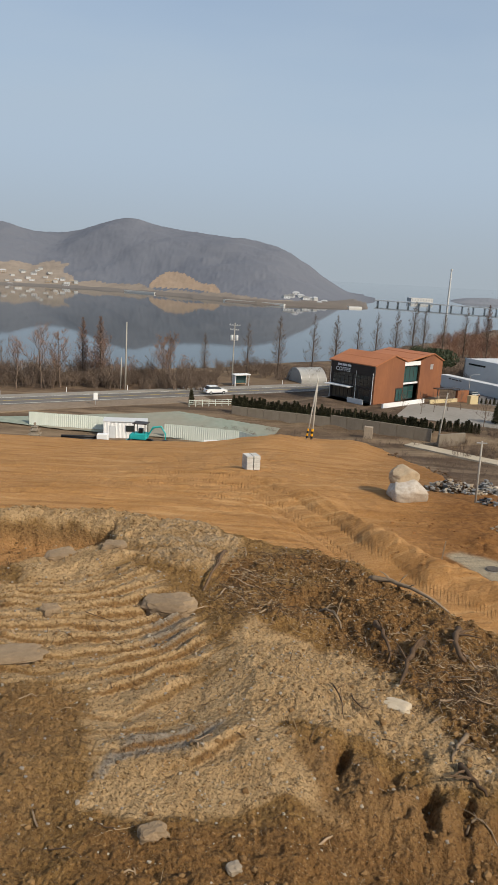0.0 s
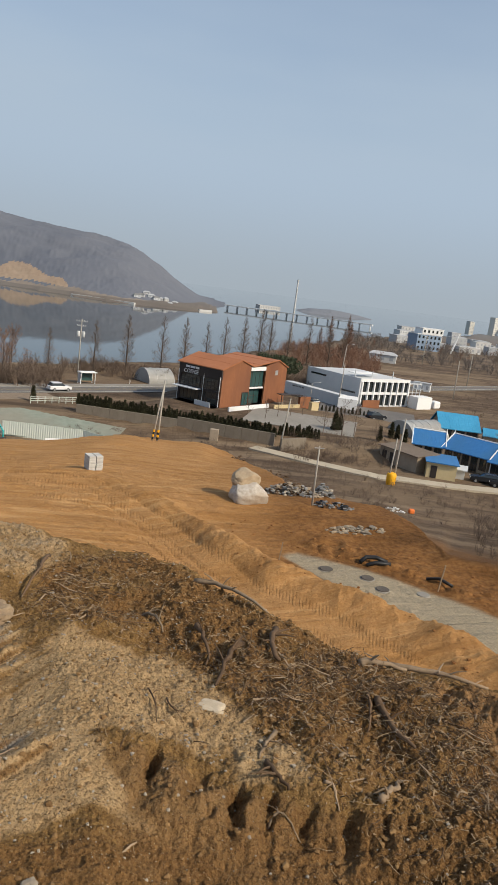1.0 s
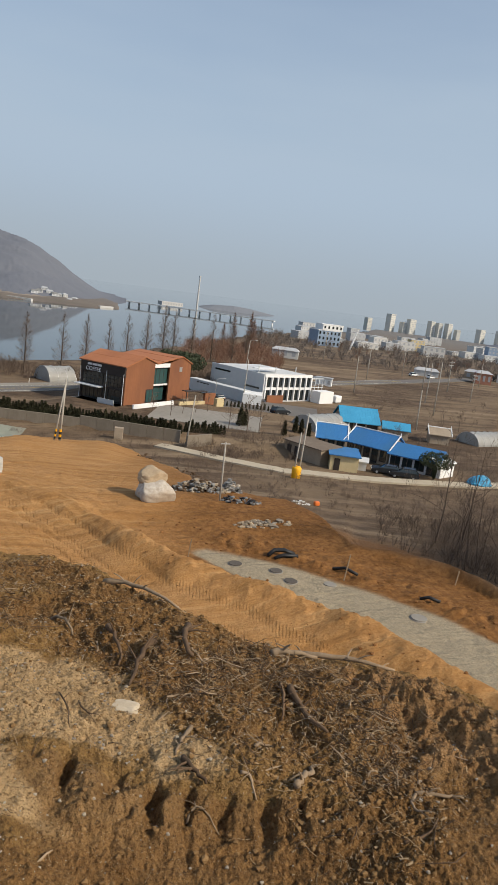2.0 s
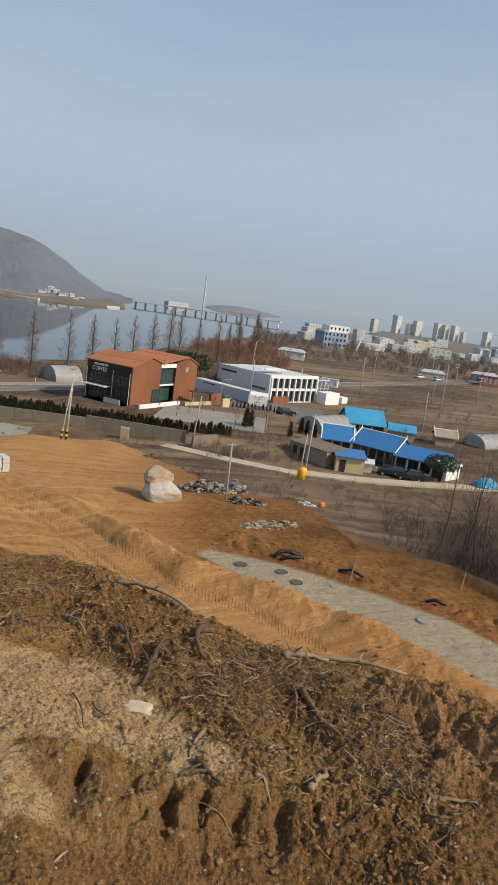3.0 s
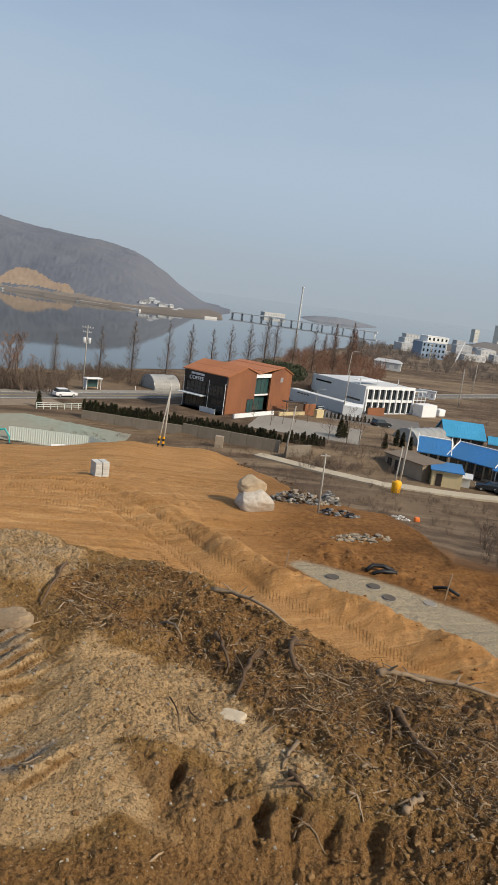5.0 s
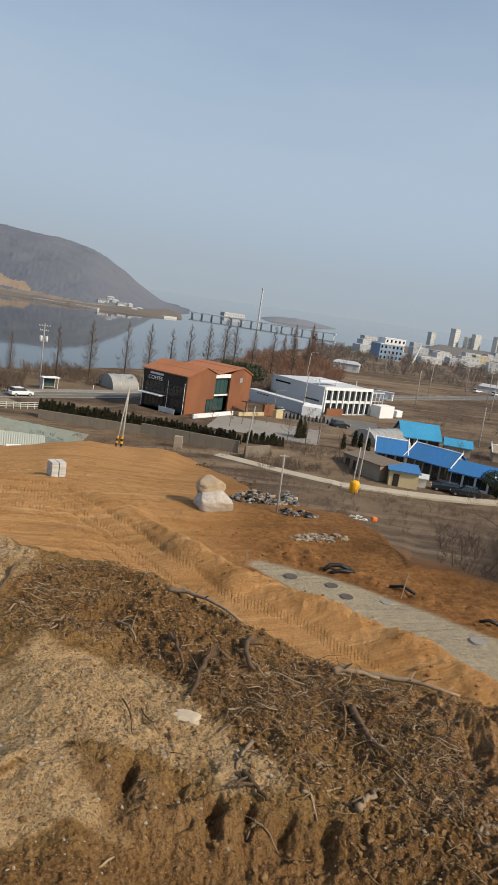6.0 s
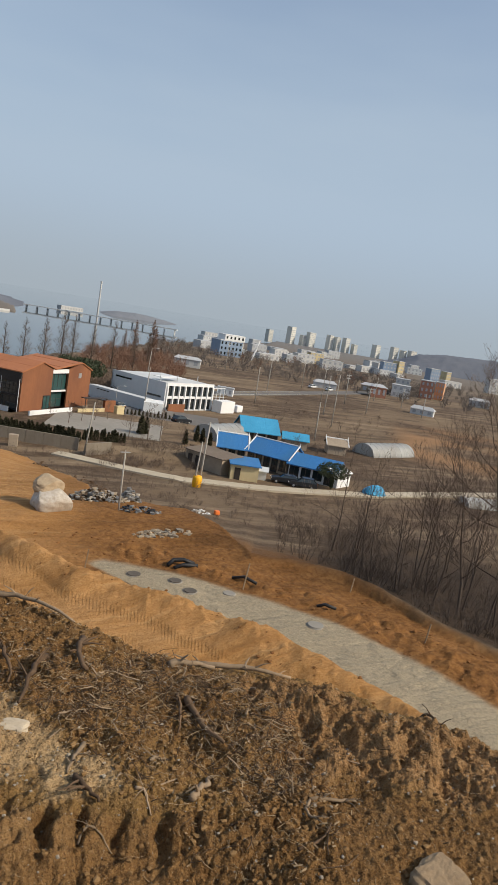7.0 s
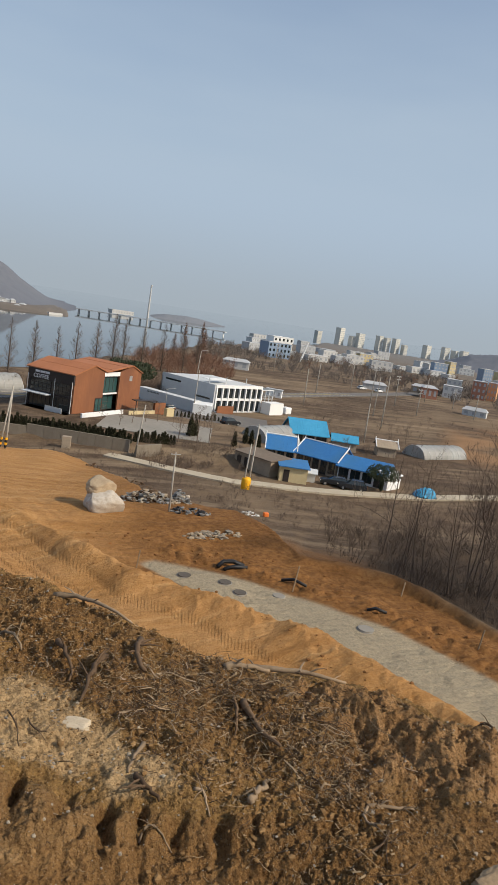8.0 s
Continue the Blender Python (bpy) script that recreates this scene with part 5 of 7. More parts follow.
# clipped evergreen hedge along the retaining wall
hedge_kinds = [leafy("arborvitae", s_, 2.0, 0.42, 300, M_DARKGREEN, "dark green clipped arborvitae in a hedge row", "hedge plant", lambda s: 0.08 + 0.92 * (1 - s) ** 0.8 if s > 0.15 else 0.8, 0.13) for s_ in (1, 2, 3)]
for p_, q_, n_ in (((-3.0, 121.2), (13.6, 115.8), 38), ((14.2, 115.6), (28.4, 108.8), 36), ((29.5, 110.5), (36.0, 110.0), 13)):
    for k_ in range(n_):
        a_ = Vector(p_).lerp(Vector(q_), (k_ + rt.uniform(-0.2, 0.2)) / (n_ - 1))
        place(rt.choice(hedge_kinds), a_.x, a_.y, 5.1 if p_[0] > -4 else None, rt.uniform(0.75, 1.1), rt.uniform(0, 360), "hedge row")
for k_ in range(16):
    a_ = Vector((45.0, 146.0)).lerp(Vector((57.0, 143.0)), k_ / 15)
    place(rt.choice(hedge_kinds), a_.x, a_.y + rt.uniform(-0.2, 0.2), 4.1, rt.uniform(0.5, 0.8), rt.uniform(0, 360), "car park hedge")
for x_, y_, s_ in ((41.5, 118.5, 1.7), (42.6, 119.0, 1.5), (51.5, 116.5, 1.4), (52.8, 116.8, 1.3), (53.8, 115.5, 1.2), (47.5, 112.0, 1.3), (-10.8, 126.5, 1.3)):
    place(rt.choice(hedge_kinds), x_, y_, None, s_, rt.uniform(0, 360))
retire(*hedge_kinds)

# the round dark pine behind the coffee house, the small pine by the houses
pine_ = leafy("pine_tree", 21, 6.5, 4.2, 1500, M_PINE, "broad dark green pine behind the coffee house", "pine tree", lambda s: (0.05 if s < 0.45 else math.sin(min(1, (s - 0.35) / 0.65) * math.pi * 0.62 + 0.5)), 0.26, 0.2)
place(pine_, 42.5, 176, 4.0, 1.25)
place(pine_, 46.5, 180, 4.0, 1.15, 80)
place(pine_, 64.8, 91.4, 4.0, 0.62, 40)["label"] = "small dark pine beside a white shed"
retire(pine_)

# bare conical trees along the near shore
conic = [conifer_bare(s_, 13, "tall bare conical tree on the lake shore", m_, d_) for s_, m_, d_ in ((3, M_TWIG, 0.8), (4, M_TWIG, 1.1), (5, M_REDTWIG, 2.2))]
for x_, y_, s_, k_ in ((-1.5, 172, 0.95, 0), (6, 172, 1.1, 1), (14.5, 176, 1.15, 0), (20.5, 180, 1.15, 1), (26.5, 184, 1.1, 0), (29.8, 176, 1.25, 0), (35, 178, 1.3, 1), (44, 200, 1.45, 1), (48.3, 206, 1.35, 1),
                       (61.5, 235, 1.15, 1), (70, 240, 1.3, 0), (77, 238, 1.05, 1), (86, 250, 1.1, 1), (99.5, 310, 1.25, 2), (107.5, 309, 1.35, 2), (112, 318, 1.1, 2), (92, 300, 0.9, 2), (120, 330, 0.9, 1), (-18.5, 158, 0.75, 0), (-36, 150, 1.0, 2), (-31.5, 146.5, 1.05, 2), (-11, 160, 0.8, 1)):
    place(conic[k_], x_, y_, max(ground_z(x_, y_), 0.3), s_, rt.uniform(0, 360), "shore trees")
retire(*conic)

# broad bare trees and thickets
broad = [bare_tree(s_, 8.5, 0.14, 3, 4, 0.6, "bare leafless tree in the lakeside thicket", cat="tree", mat=M_TWIG) for s_ in (31, 32, 33)]
reddish = [bare_tree(s_, 8.0, 0.13, 3, 5, 0.65, "russet-twigged bare tree in the lakeside thicket", mat=M_TWIG, twig=M_REDTWIG) for s_ in (34, 35)]
for k_ in range(22):
    x_, y_ = polar(-24, -2.5, 146, 162)
    place(rt.choice(broad + reddish[:1]), x_, y_, 3.4, rt.uniform(0.5, 0.95), rt.uniform(0, 360), "lakeside thicket")
for x_, y_, s_ in ((-40.5, 135.5, 1.5), (-37.5, 137.5, 1.35), (-18.6, 145, 1.25), (-16.8, 146.5, 1.35), (-30, 143, 1.2), (-45, 134, 1.2)):
    place(rt.choice(reddish), x_, y_, 4.0, s_, rt.uniform(0, 360), "lakeside thicket")
scatter("lakeside_brush", THICKET, spots(260, lambda: polar(-27, -3, 141, 160), (2.0, 4.6)), M_TWIG, "dense brown leafless brush along the lake shore", "brush")
scatter("lakeside_brush", THICKET, spots(120, lambda: polar(-3, 9, 163, 182), (1.5, 3.4)), M_TWIG, "brown leafless brush between road and lake", "brush")
scatter("lakeside_brush", THICKET, spots(150, lambda: polar(8, 17, 178, 215), (2.0, 4.2)), M_TWIG, "brown leafless brush behind the coffee house", "brush")
scatter("lakeside_brush", THICKET, spots(160, lambda: polar(14, 22, 235, 340), (2.5, 6.0)), M_REDTWIG, "russet leafless brush on the flat shore", "brush")
# tree belt towards the town
for k_ in range(70):
    x_, y_ = polar(19, 44, 330, 470)
    place(rt.choice(broad + reddish), x_, y_, 3.6, rt.uniform(0.45, 0.95), rt.uniform(0, 360), "tree belt")
# the copse colour is lightened, with the haze over the belt painted in
scatter("tree_belt", THICKET, spots(420, lambda: polar(19, 46, 320, 520), (2.5, 5.5)), material("hazed_winter_copse", (0.14, 0.12, 0.108), (0.19, 0.16, 0.14), 0.2, 0.95, 0.0), "belt of dark leafless trees before the town", "trees")
# fields between the site and the houses, garden trees
def open_field():
    x, y = rt.uniform(16, 66), rt.uniform(62, 108)
    on_path = abs(y - np.interp(x, [29, 40, 54, 70, 87], [100, 92, 89, 88, 90.6])) < 2.6
    yard = x > 43 and y > 88
    past = math.hypot(x, y) > float(site_edge(math.degrees(math.atan2(x, y)))) + 3
    return (x, y) if past and not on_path and not yard else None
scatter("dry_weeds", BRUSH, spots(420, open_field, (0.4, 1.3)), M_TWIG, "dry brown weeds and brambles on rough ground", "weeds")
scatter("dry_weeds", BRUSH, spots(160, lambda: (rt.uniform(28, 50), rt.uniform(98, 112)), (0.7, 2.0)), M_TWIG, "brown brambles below the hedge", "weeds")
scatter("dry_weeds", BRUSH, spots(150, lambda: (rt.uniform(-8, 20), rt.uniform(96, 113)), (0.4, 1.2)), M_TWIG, "brown brambles below the retaining wall", "weeds")
scatter("dry_weeds", BRUSH, spots(200, lambda: polar(28, 50, 125, 240), (0.5, 1.8)), M_TWIG, "dry weeds on the wide brown field", "weeds")
for x_, y_, s_ in ((41, 113, 0.75), (44, 115, 0.65), (37.5, 112.5, 0.6), (46, 109.5, 0.5), (30, 124, 0.45), (33, 127, 0.4), (36, 129, 0.45), (27, 126, 0.4), (39, 131, 0.45), (66, 110, 0.5), (70, 112, 0.55), (72, 108, 0.5), (100, 135, 0.6), (76, 104, 0.5)):
    place(rt.choice(broad), x_, y_, None, s_, rt.uniform(0, 360), "garden trees")
# the wood on the slope past the gravel road
THIN = 0.006
tall = bare_tree(51, 17, 0.15, 4, 5, 0.62, "tall dark bare tree at the wood's edge", bole=0.28)
def leaning(x, y, s, rz, lean):
    axis = Vector((x, y, 0)).normalized()
    c = place(tall, x, y, None, s, rz, "slope wood")
    c.matrix_basis = Matrix.Translation((x, y, ground_z(x, y))) @ Matrix.Rotation(radians(-lean), 4, axis) @ pose(0, 0, 0, 0, 0, rz) @ Matrix.Scale(s, 4)


leaning(35.4, 28.6, 0.92, 30, 13)
leaning(34.0, 31.5, 0.66, 150, 10)
leaning(37.6, 29.6, 0.85, 95, 8)
place(tall, 46, 35, None, 0.8, 250, "slope wood")
retire(tall)
slim = [bare_tree(s_, 9, 0.075, 3, 3, 0.5, "slim bare sapling on the wooded slope", bole=0.25) for s_ in (53, 54, 55)]
for x_, y_, s_ in ((33.7, 40.3, 0.85), (32.2, 35.6, 0.9), (33.2, 36.4, 0.75), (34.0, 33.8, 1.0), (35.4, 36.0, 0.8), (31.5, 37.5, 0.6), (36.8, 37.5, 0.9), (38.5, 35.0, 1.0), (37.2, 31.2, 0.9), (39.5, 31.0, 1.0), (34.5, 43.5, 0.7), (37.5, 42.0, 0.8)):
    place(rt.choice(slim), x_, y_, None, s_, rt.uniform(0, 360), "slope wood")
for k_ in range(34):
    place(rt.choice(slim), rt.uniform(33, 58), rt.uniform(30, 52), None, rt.uniform(0.5, 1.25), rt.uniform(0, 360), "slope wood")
def slope():
    x, y = rt.uniform(29, 66), rt.uniform(22, 66)
    return (x, y) if math.hypot(x, y) > float(site_edge(math.degrees(math.atan2(x, y)))) + 0.8 and x > 0.62 * y else None
scatter("undergrowth", BRUSH, spots(420, slope, (0.4, 2.3)), M_BARK, "dense dark undergrowth on the wooded slope", "undergrowth")
retire(*slim, *broad, *reddish)

# ---- the earthworks: pallets, boulders, pipes, manholes, yard ----
def corrugated(w, h, pitch=0.2, depth=0.03):
    """A ribbed sheet in x-z, facing -y."""
    sh = Shape()
    n = max(2, int(w / pitch) * 4)
    for k in range(n + 1):
        x = w * k / n
        y = -depth if (k // 1) % 4 in (1, 2) else 0
        sh.v += [(x, y, 0), (x, y, h), (x, y + 0.02, 0), (x, y + 0.02, h)]
    for k in range(n):
        a, b = 4 * k, 4 * k + 4
        sh.f += [(a, b, b + 1, a + 1), (a + 2, a + 3, b + 3, b + 2), (a + 1, b + 1, b + 3, a + 3)]
    return sh


def site_cabin():
    t = thing("site_cabin", along((-21.8, 103.5), (-15.5, 104.3), 2.55), "white ribbed steel site cabin with a dark window", "site cabin")
    W, H, D = 6.4, 2.7, 2.6
    part("body", cube(0.04, W - 0.04, 0.03, D, 0.05, H, 0.02), M_WHITEWALL, t)
    corrugated(W, H - 0.2).part("front_panel", M_WHITEWALL, t).matrix_local = pose(0, 0, 0.1)
    part("roof", cube(-0.1, W + 0.1, -0.12, D + 0.1, H, H + 0.14, 0.02), M_GREYWALL, t)
    window(t, pose(3.3, -0.1, 1.3), 1.3, 0.9, 2, 1, M_GLASS)
    part("door", cube(0.9, 1.8, -0.09, -0.05, 0.1, 2.1), M_GREYWALL, t, "pale grey steel door")
    part("step", cube(0.8, 2.0, -0.8, -0.1, -0.3, 0.08), M_WOOD, t)


site_cabin()
M_SHEETW = material("pale_green_white_sheet", (0.56, 0.62, 0.55), (0.66, 0.7, 0.63), 1.5, 0.6, 0.05, stretch=(1, 1, 0.2))


def yard_fence():
    t = thing("sheet_fence", pose(0, 0, 0), "pale green-white ribbed sheet fence round the yard", "fence")
    runs = [((-13.0, 105.5), (-1.5, 103.5), 12), ((-1.5, 103.5), (4.0, 99.5), 6), ((-34, 107.0), (-22, 107.6), 8)]
    for p, q, n in runs:
        for k in range(n):
            a, b = Vector(p).lerp(Vector(q), k / n), Vector(p).lerp(Vector(q), (k + 1) / n)
            z = ground_z(a.x, a.y)
            ob = corrugated((b - a).length - 0.02, 2.2 + rt.uniform(-0.05, 0.05), 0.25).part("fence_panel", M_SHEETW, t)
            ob.matrix_local = along(a, b, z)
            post = part("post", cube(-0.04, 0.04, 0.04, 0.12, 0, 2.1), M_STEEL, t)
            post.matrix_local = along(a, b, z)


yard_fence()
M_NET = material("faded_green_ground_net", (0.2, 0.235, 0.19), (0.27, 0.3, 0.245), 1.0, 0.9, 0.3, c3=(0.25, 0.22, 0.17))


def sheet(name, corners, nx, ny, lift, mat, label, cat, bump=0.12):
    """A thin cloth that follows the ground between four corners."""
    sh = Shape()
    c = [Vector((*p, 0)) for p in corners]
    pts = [c[0].lerp(c[1], i / nx).lerp(c[3].lerp(c[2], i / nx), j / ny) for j in range(ny + 1) for i in range(nx + 1)]
    zs = heights([(p.x, p.y) for p in pts])
    for p, z in zip(pts, zs):
        sh.v.append((p.x, p.y, z + lift + rt.uniform(0, bump)))
    for j in range(ny):
        for i in range(nx):
            a = j * (nx + 1) + i
            sh.f.append((a, a + 1, a + nx + 2, a + nx + 1))
    return tagged(sh.part(name, mat, smooth=True), label, cat)


sheet("ground_net", [(-45, 107.5), (2, 104), (5, 113.5), (-12, 119)], 60, 12, 0.15, M_NET, "faded green netting spread over the bank", "ground net")


def digger():
    t = thing("mini_digger", pose(-12.7, 81.6, ground_z(-12.7, 81.6) - 0.05, 0, 0, -8), "small teal mini digger with its boom lowered", "mini digger")
    for y in (-0.6, 0.6):
        sh = Shape()
        pts = [(-1.0 + 0.25 * math.cos(a), y, 0.28 + 0.28 * math.sin(a)) for a in np.linspace(math.pi / 2, 3 * math.pi / 2, 6)] + [(1.0 + 0.25 * math.cos(a), y, 0.28 + 0.28 * math.sin(a)) for a in np.linspace(-math.pi / 2, math.pi / 2, 6)]
        n = len(pts)
        for (x, yy, z) in pts:
            sh.v += [(x, yy - 0.18, z), (x, yy + 0.18, z)]
        sh.f += [(2 * k, 2 * k + 1, (2 * k + 3) % (2 * n), (2 * k + 2) % (2 * n)) for k in range(n)]
        sh.f += [tuple(2 * k for k in range(n)), tuple(2 * k + 1 for k in reversed(range(n)))]
        sh.part("track", M_BLACKRUB, t, "black rubber track")
    part("body", cube(-1.0, 0.7, -0.7, 0.7, 0.65, 1.35, 0.08), M_TEAL, t)
    part("counterweight", cube(-1.3, -0.85, -0.7, 0.7, 0.6, 1.25, 0.15), M_TEAL, t)
    part("seat", cube(-0.3, 0.2, -0.3, 0.3, 1.35, 1.9, 0.06), M_BLACKRUB, t)
    for x, y in ((-0.7, -0.6), (-0.7, 0.6), (0.6, -0.6), (0.6, 0.6)):
        part("canopy_post", cube(x - 0.04, x + 0.04, y - 0.04, y + 0.04, 1.3, 2.5), M_BLACKRUB, t)
    part("canopy", cube(-0.9, 0.8, -0.75, 0.75, 2.5, 2.6, 0.03), M_DARKFRAME, t)
    sh = Shape()
    sh.tube([(0.7, 0, 0.9), (1.4, 0, 2.1), (2.4, 0, 2.3)], [0.14, 0.15, 0.1], 6)
    sh.part("boom", M_TEAL, t)
    sh = Shape()
    sh.tube([(2.35, 0, 2.35), (2.9, 0, 1.5), (2.9, 0, 0.8)], [0.1, 0.1, 0.07], 6)
    sh.part("arm", M_TEAL, t)
    part("bucket", cube(2.6, 3.15, -0.3, 0.3, 0.2, 0.75, 0.08), M_DARKFRAME, t)
    part("blade", cube(-1.7, -1.55, -0.75, 0.75, 0.1, 0.5, 0.03), M_TEAL, t)


digger()


def pipe_stack():
    for k in range(5):
        sh = Shape()
        x0 = (-27.3, 104.0)
        z = 3.0 + 0.28 * (k // 3)
        y = 0.3 * (k % 3) + 0.15 * (k // 3)
        sh.tube([(-27.5, 101.0 + y, z), (-22.0, 101.6 + y, z)], [0.15, 0.15], 10)
        tagged(sh.part("plastic_pipe", M_BLACKRUB, smooth=True), "long black plastic pipe stacked in the yard", "pipe", "pipe stack")
    for x in (-27, -24.8, -22.6):
        simple("timber_bearer", pose(x, 101.2, ground_z(x, 101.2) - 0.05), cube(-0.08, 0.08, -0.3, 1.0, 0, 2.86 - ground_z(x, 101.2) + 0.05), M_WOOD, "timber bearer below the pipes", "timber", "pipe bearers")


pipe_stack()
simple("white_tank", pose(-21.4, 101.2, ground_z(-21.4, 101.2) - 0.05), cube(-0.8, 0.8, -0.5, 0.5, 0, 1.3, 0.08), M_WHITEWALL, "square white plastic tank in the yard", "tank")
simple("leaning_board", pose(-5.4, 98.5, ground_z(-5.4, 98.5) - 0.1, -12, 0, 15), cube(-1.0, 1.0, -0.05, 0.05, 0, 2.0, 0.01), M_WHITEWALL, "white board leaning at the yard's edge", "board")


def stone_pagoda():
    x, y = -31.0, 100.2
    t = thing("stone_cairn", pose(x, y, ground_z(x, y) - 0.1), "stacked tan stone lantern tower in tiers", "stone tower")
    z = 0.0
    for w, h in ((1.6, 0.5), (1.3, 0.35), (1.6, 0.2), (1.0, 0.4), (1.3, 0.18), (0.7, 0.35), (0.9, 0.15), (0.3, 0.5)):
        part("tier", cube(-w / 2, w / 2, -w / 2, w / 2, z, z + h, 0.03), M_STONE, t)
        z += h


stone_pagoda()


def block_pallet():
    x, y = 0.25, 53.2
    z = ground_z(x, y) - 0.02
    t = thing("block_stack", pose(x, y, z, 0, 0, 22), "pallet stack of pale grey concrete blocks on orange earth", "block stack")
    for dx in (-0.4, 0, 0.4):
        part("pallet_runner", cube(dx - 0.05, dx + 0.05, -0.55, 0.55, 0, 0.1), M_WOOD, t)
    part("pallet_deck", cube(-0.55, 0.55, -0.55, 0.55, 0.1, 0.13), M_WOOD, t)
    m = None
    rows = 6
    proto = cube(-0.255, 0.255, -0.17, 0.17, 0, 0.17, 0.012)
    me = bpy.data.meshes.new("block")
    proto.to_mesh(me)
    proto.free()
    me.materials.append(material("pale_concrete_block", (0.46, 0.45, 0.42), (0.56, 0.55, 0.51), 6, 0.9, 0.2, per_object=0.12))
    for r in range(rows):
        for ix in (-0.29, 0.29):
            for iy in (-0.36, 0, 0.36):
                ob = new("block", me)
                ob.parent = t
                ob.location = (ix + rt.uniform(-0.01, 0.01), iy, 0.13 + r * 0.185)


block_pallet()


def site_boulder(m, size, seed, mat, label):
    """A big rock: a blunt block with facets and worn edges."""
    bm = bmesh.new()
    bmesh.ops.create_icosphere(bm, subdivisions=5, radius=1)
    rnd = random.Random(seed)
    cuts = [(Vector((rnd.uniform(-1, 1), rnd.uniform(-1, 1), rnd.uniform(-0.3, 1))).normalized(), rnd.uniform(0.8, 0.97)) for _ in range(9)]
    for v in bm.verts:
        c = v.co.normalized()
        p = c * (1.0 / (abs(c.x) ** 5 + abs(c.y) ** 5 + abs(c.z) ** 5) ** (1 / 5))
        for d, far in cuts:
            over = p.dot(d) - far
            if over > 0:
                p = p - d * over * 0.85
        p = p * (1 + 0.07 * noise.fractal(c * 1.8 + Vector((seed, 0, 0)), 0.9, 2.1, 5))
        v.co = Vector((p.x * size[0], p.y * size[1], p.z * size[2] + size[2] * 0.85))
    for f in bm.faces:
        f.smooth = True
    ob = part("boulder", bm, mat)
    ob.matrix_world = m
    return tagged(ob, label, "boulder", "stacked boulders")


zb = ground_z(10.6, 46.2)
site_boulder(pose(10.85, 46.2, zb - 0.12, 0, 5, 12), (1.3, 0.95, 0.78), 3, material("chalky_white_rock", (0.34, 0.3, 0.25), (0.58, 0.55, 0.5), 3.0, 0.9, 0.9, c3=(0.33, 0.25, 0.17)), "big chalky white boulder on orange earth")
site_boulder(pose(10.6, 46.9, zb + 1.0, 0, -5, 30), (1.02, 0.85, 0.52), 8, material("pale_tan_rock", (0.34, 0.25, 0.155), (0.47, 0.37, 0.25), 3.0, 0.9, 0.8), "rounded pale tan boulder resting on a white one")


def rubble_heap(name, cx, cy, rx, ry, h, n, seed, label, mats):
    rnd = random.Random(seed)
    groups = [Shape() for _ in mats]
    for k in range(n):
        a, r = rnd.uniform(0, 2 * math.pi), math.sqrt(rnd.random())
        x, y = cx + rx * r * math.cos(a), cy + ry * r * math.sin(a)
        z = ground_z(x, y) + h * (1 - r * r) * rnd.random()
        s = rnd.uniform(0.05, 0.22)
        groups[rnd.randrange(len(mats))].lump((x, y, z), (s, s * rnd.uniform(0.5, 1.2), s * rnd.uniform(0.3, 0.8)), rnd, 2, 5, 0.55)
    for g, m in zip(groups, mats):
        tagged(g.part(name, m), label, "rubble", kind="stuff")


M_TANROCK = material("dusty_tan_rubble", (0.3, 0.23, 0.15), (0.42, 0.34, 0.24), 5, 0.9, 0.3)
M_GREYPLASTIC = material("grey_blue_scrap_sheet", (0.17, 0.17, 0.165), (0.27, 0.265, 0.25), 3, 0.6, 0.3)
rubble_heap("rubble_heap", 15.2, 50.6, 2.3, 1.5, 0.9, 420, 5, "grey rubble and scrap sheeting tipped by the pole", [M_STONE, M_GREYPLASTIC, M_DARKROOT])
rubble_heap("rubble_heap", 17.9, 51.0, 0.9, 0.7, 1.0, 150, 6, "grey bundle of scrap sheeting", [M_GREYPLASTIC, M_WRAP])
rubble_heap("rubble_heap", 17.2, 46.4, 1.6, 0.9, 0.5, 70, 7, "dark scrap and tyres below the pole", [M_BLACKRUB, M_GREYPLASTIC])
rubble_heap("rubble_heap", 17.4, 41.8, 2.2, 0.5, 0.15, 90, 8, "scattered pale stones and rubble on orange earth", [M_STONE, M_TANROCK])
rubble_heap("rubble_heap", 31.0, 66.5, 1.6, 0.9, 0.4, 40, 9, "white scrap and litter in the weeds", [M_WRAP, M_WHITEWALL, M_BLACKRUB])
rubble_heap("brush_pile", 20.0, 78.0, 4.5, 2.2, 1.3, 160, 10, "dark brown earth and brushwood pile", [M_DARKROOT])


def manhole(x, y, r, covered, label):
    z = ground_z(x, y)
    t = thing("manhole", pose(x, y, z - 0.1), label, "manhole")
    ring = Shape()
    ring.tube([(0, 0, 0), (0, 0, 0.12)], [r * 1.2, r * 1.15], 20)
    ring.part("collar", M_PAVE, t, "pale concrete collar", True)
    lid = Shape()
    lid.tube([(0, 0, 0.12), (0, 0, 0.16), (0, 0, 0.165)], [r, r, r * 0.9], 20)
    lid.part("lid", covered, t)


M_IRON = material("dark_cast_iron", (0.1, 0.085, 0.07), (0.15, 0.125, 0.1), 8, 0.7, 0.3, metal=0.3)
manhole(13.6, 36.1, 0.38, M_IRON, "round iron manhole in the grey gravel road")
manhole(15.6, 34.8, 0.36, M_IRON, "round dark manhole in the grey gravel road")
manhole(15.95, 33.4, 0.36, M_IRON, "round dark manhole sunk in gravel")
manhole(18.2, 33.1, 0.34, M_PAVE, "pale round concrete manhole at the gravel's edge")
manhole(21.05, 28.5, 0.42, M_PAVE, "pale concrete manhole ring in disturbed earth")


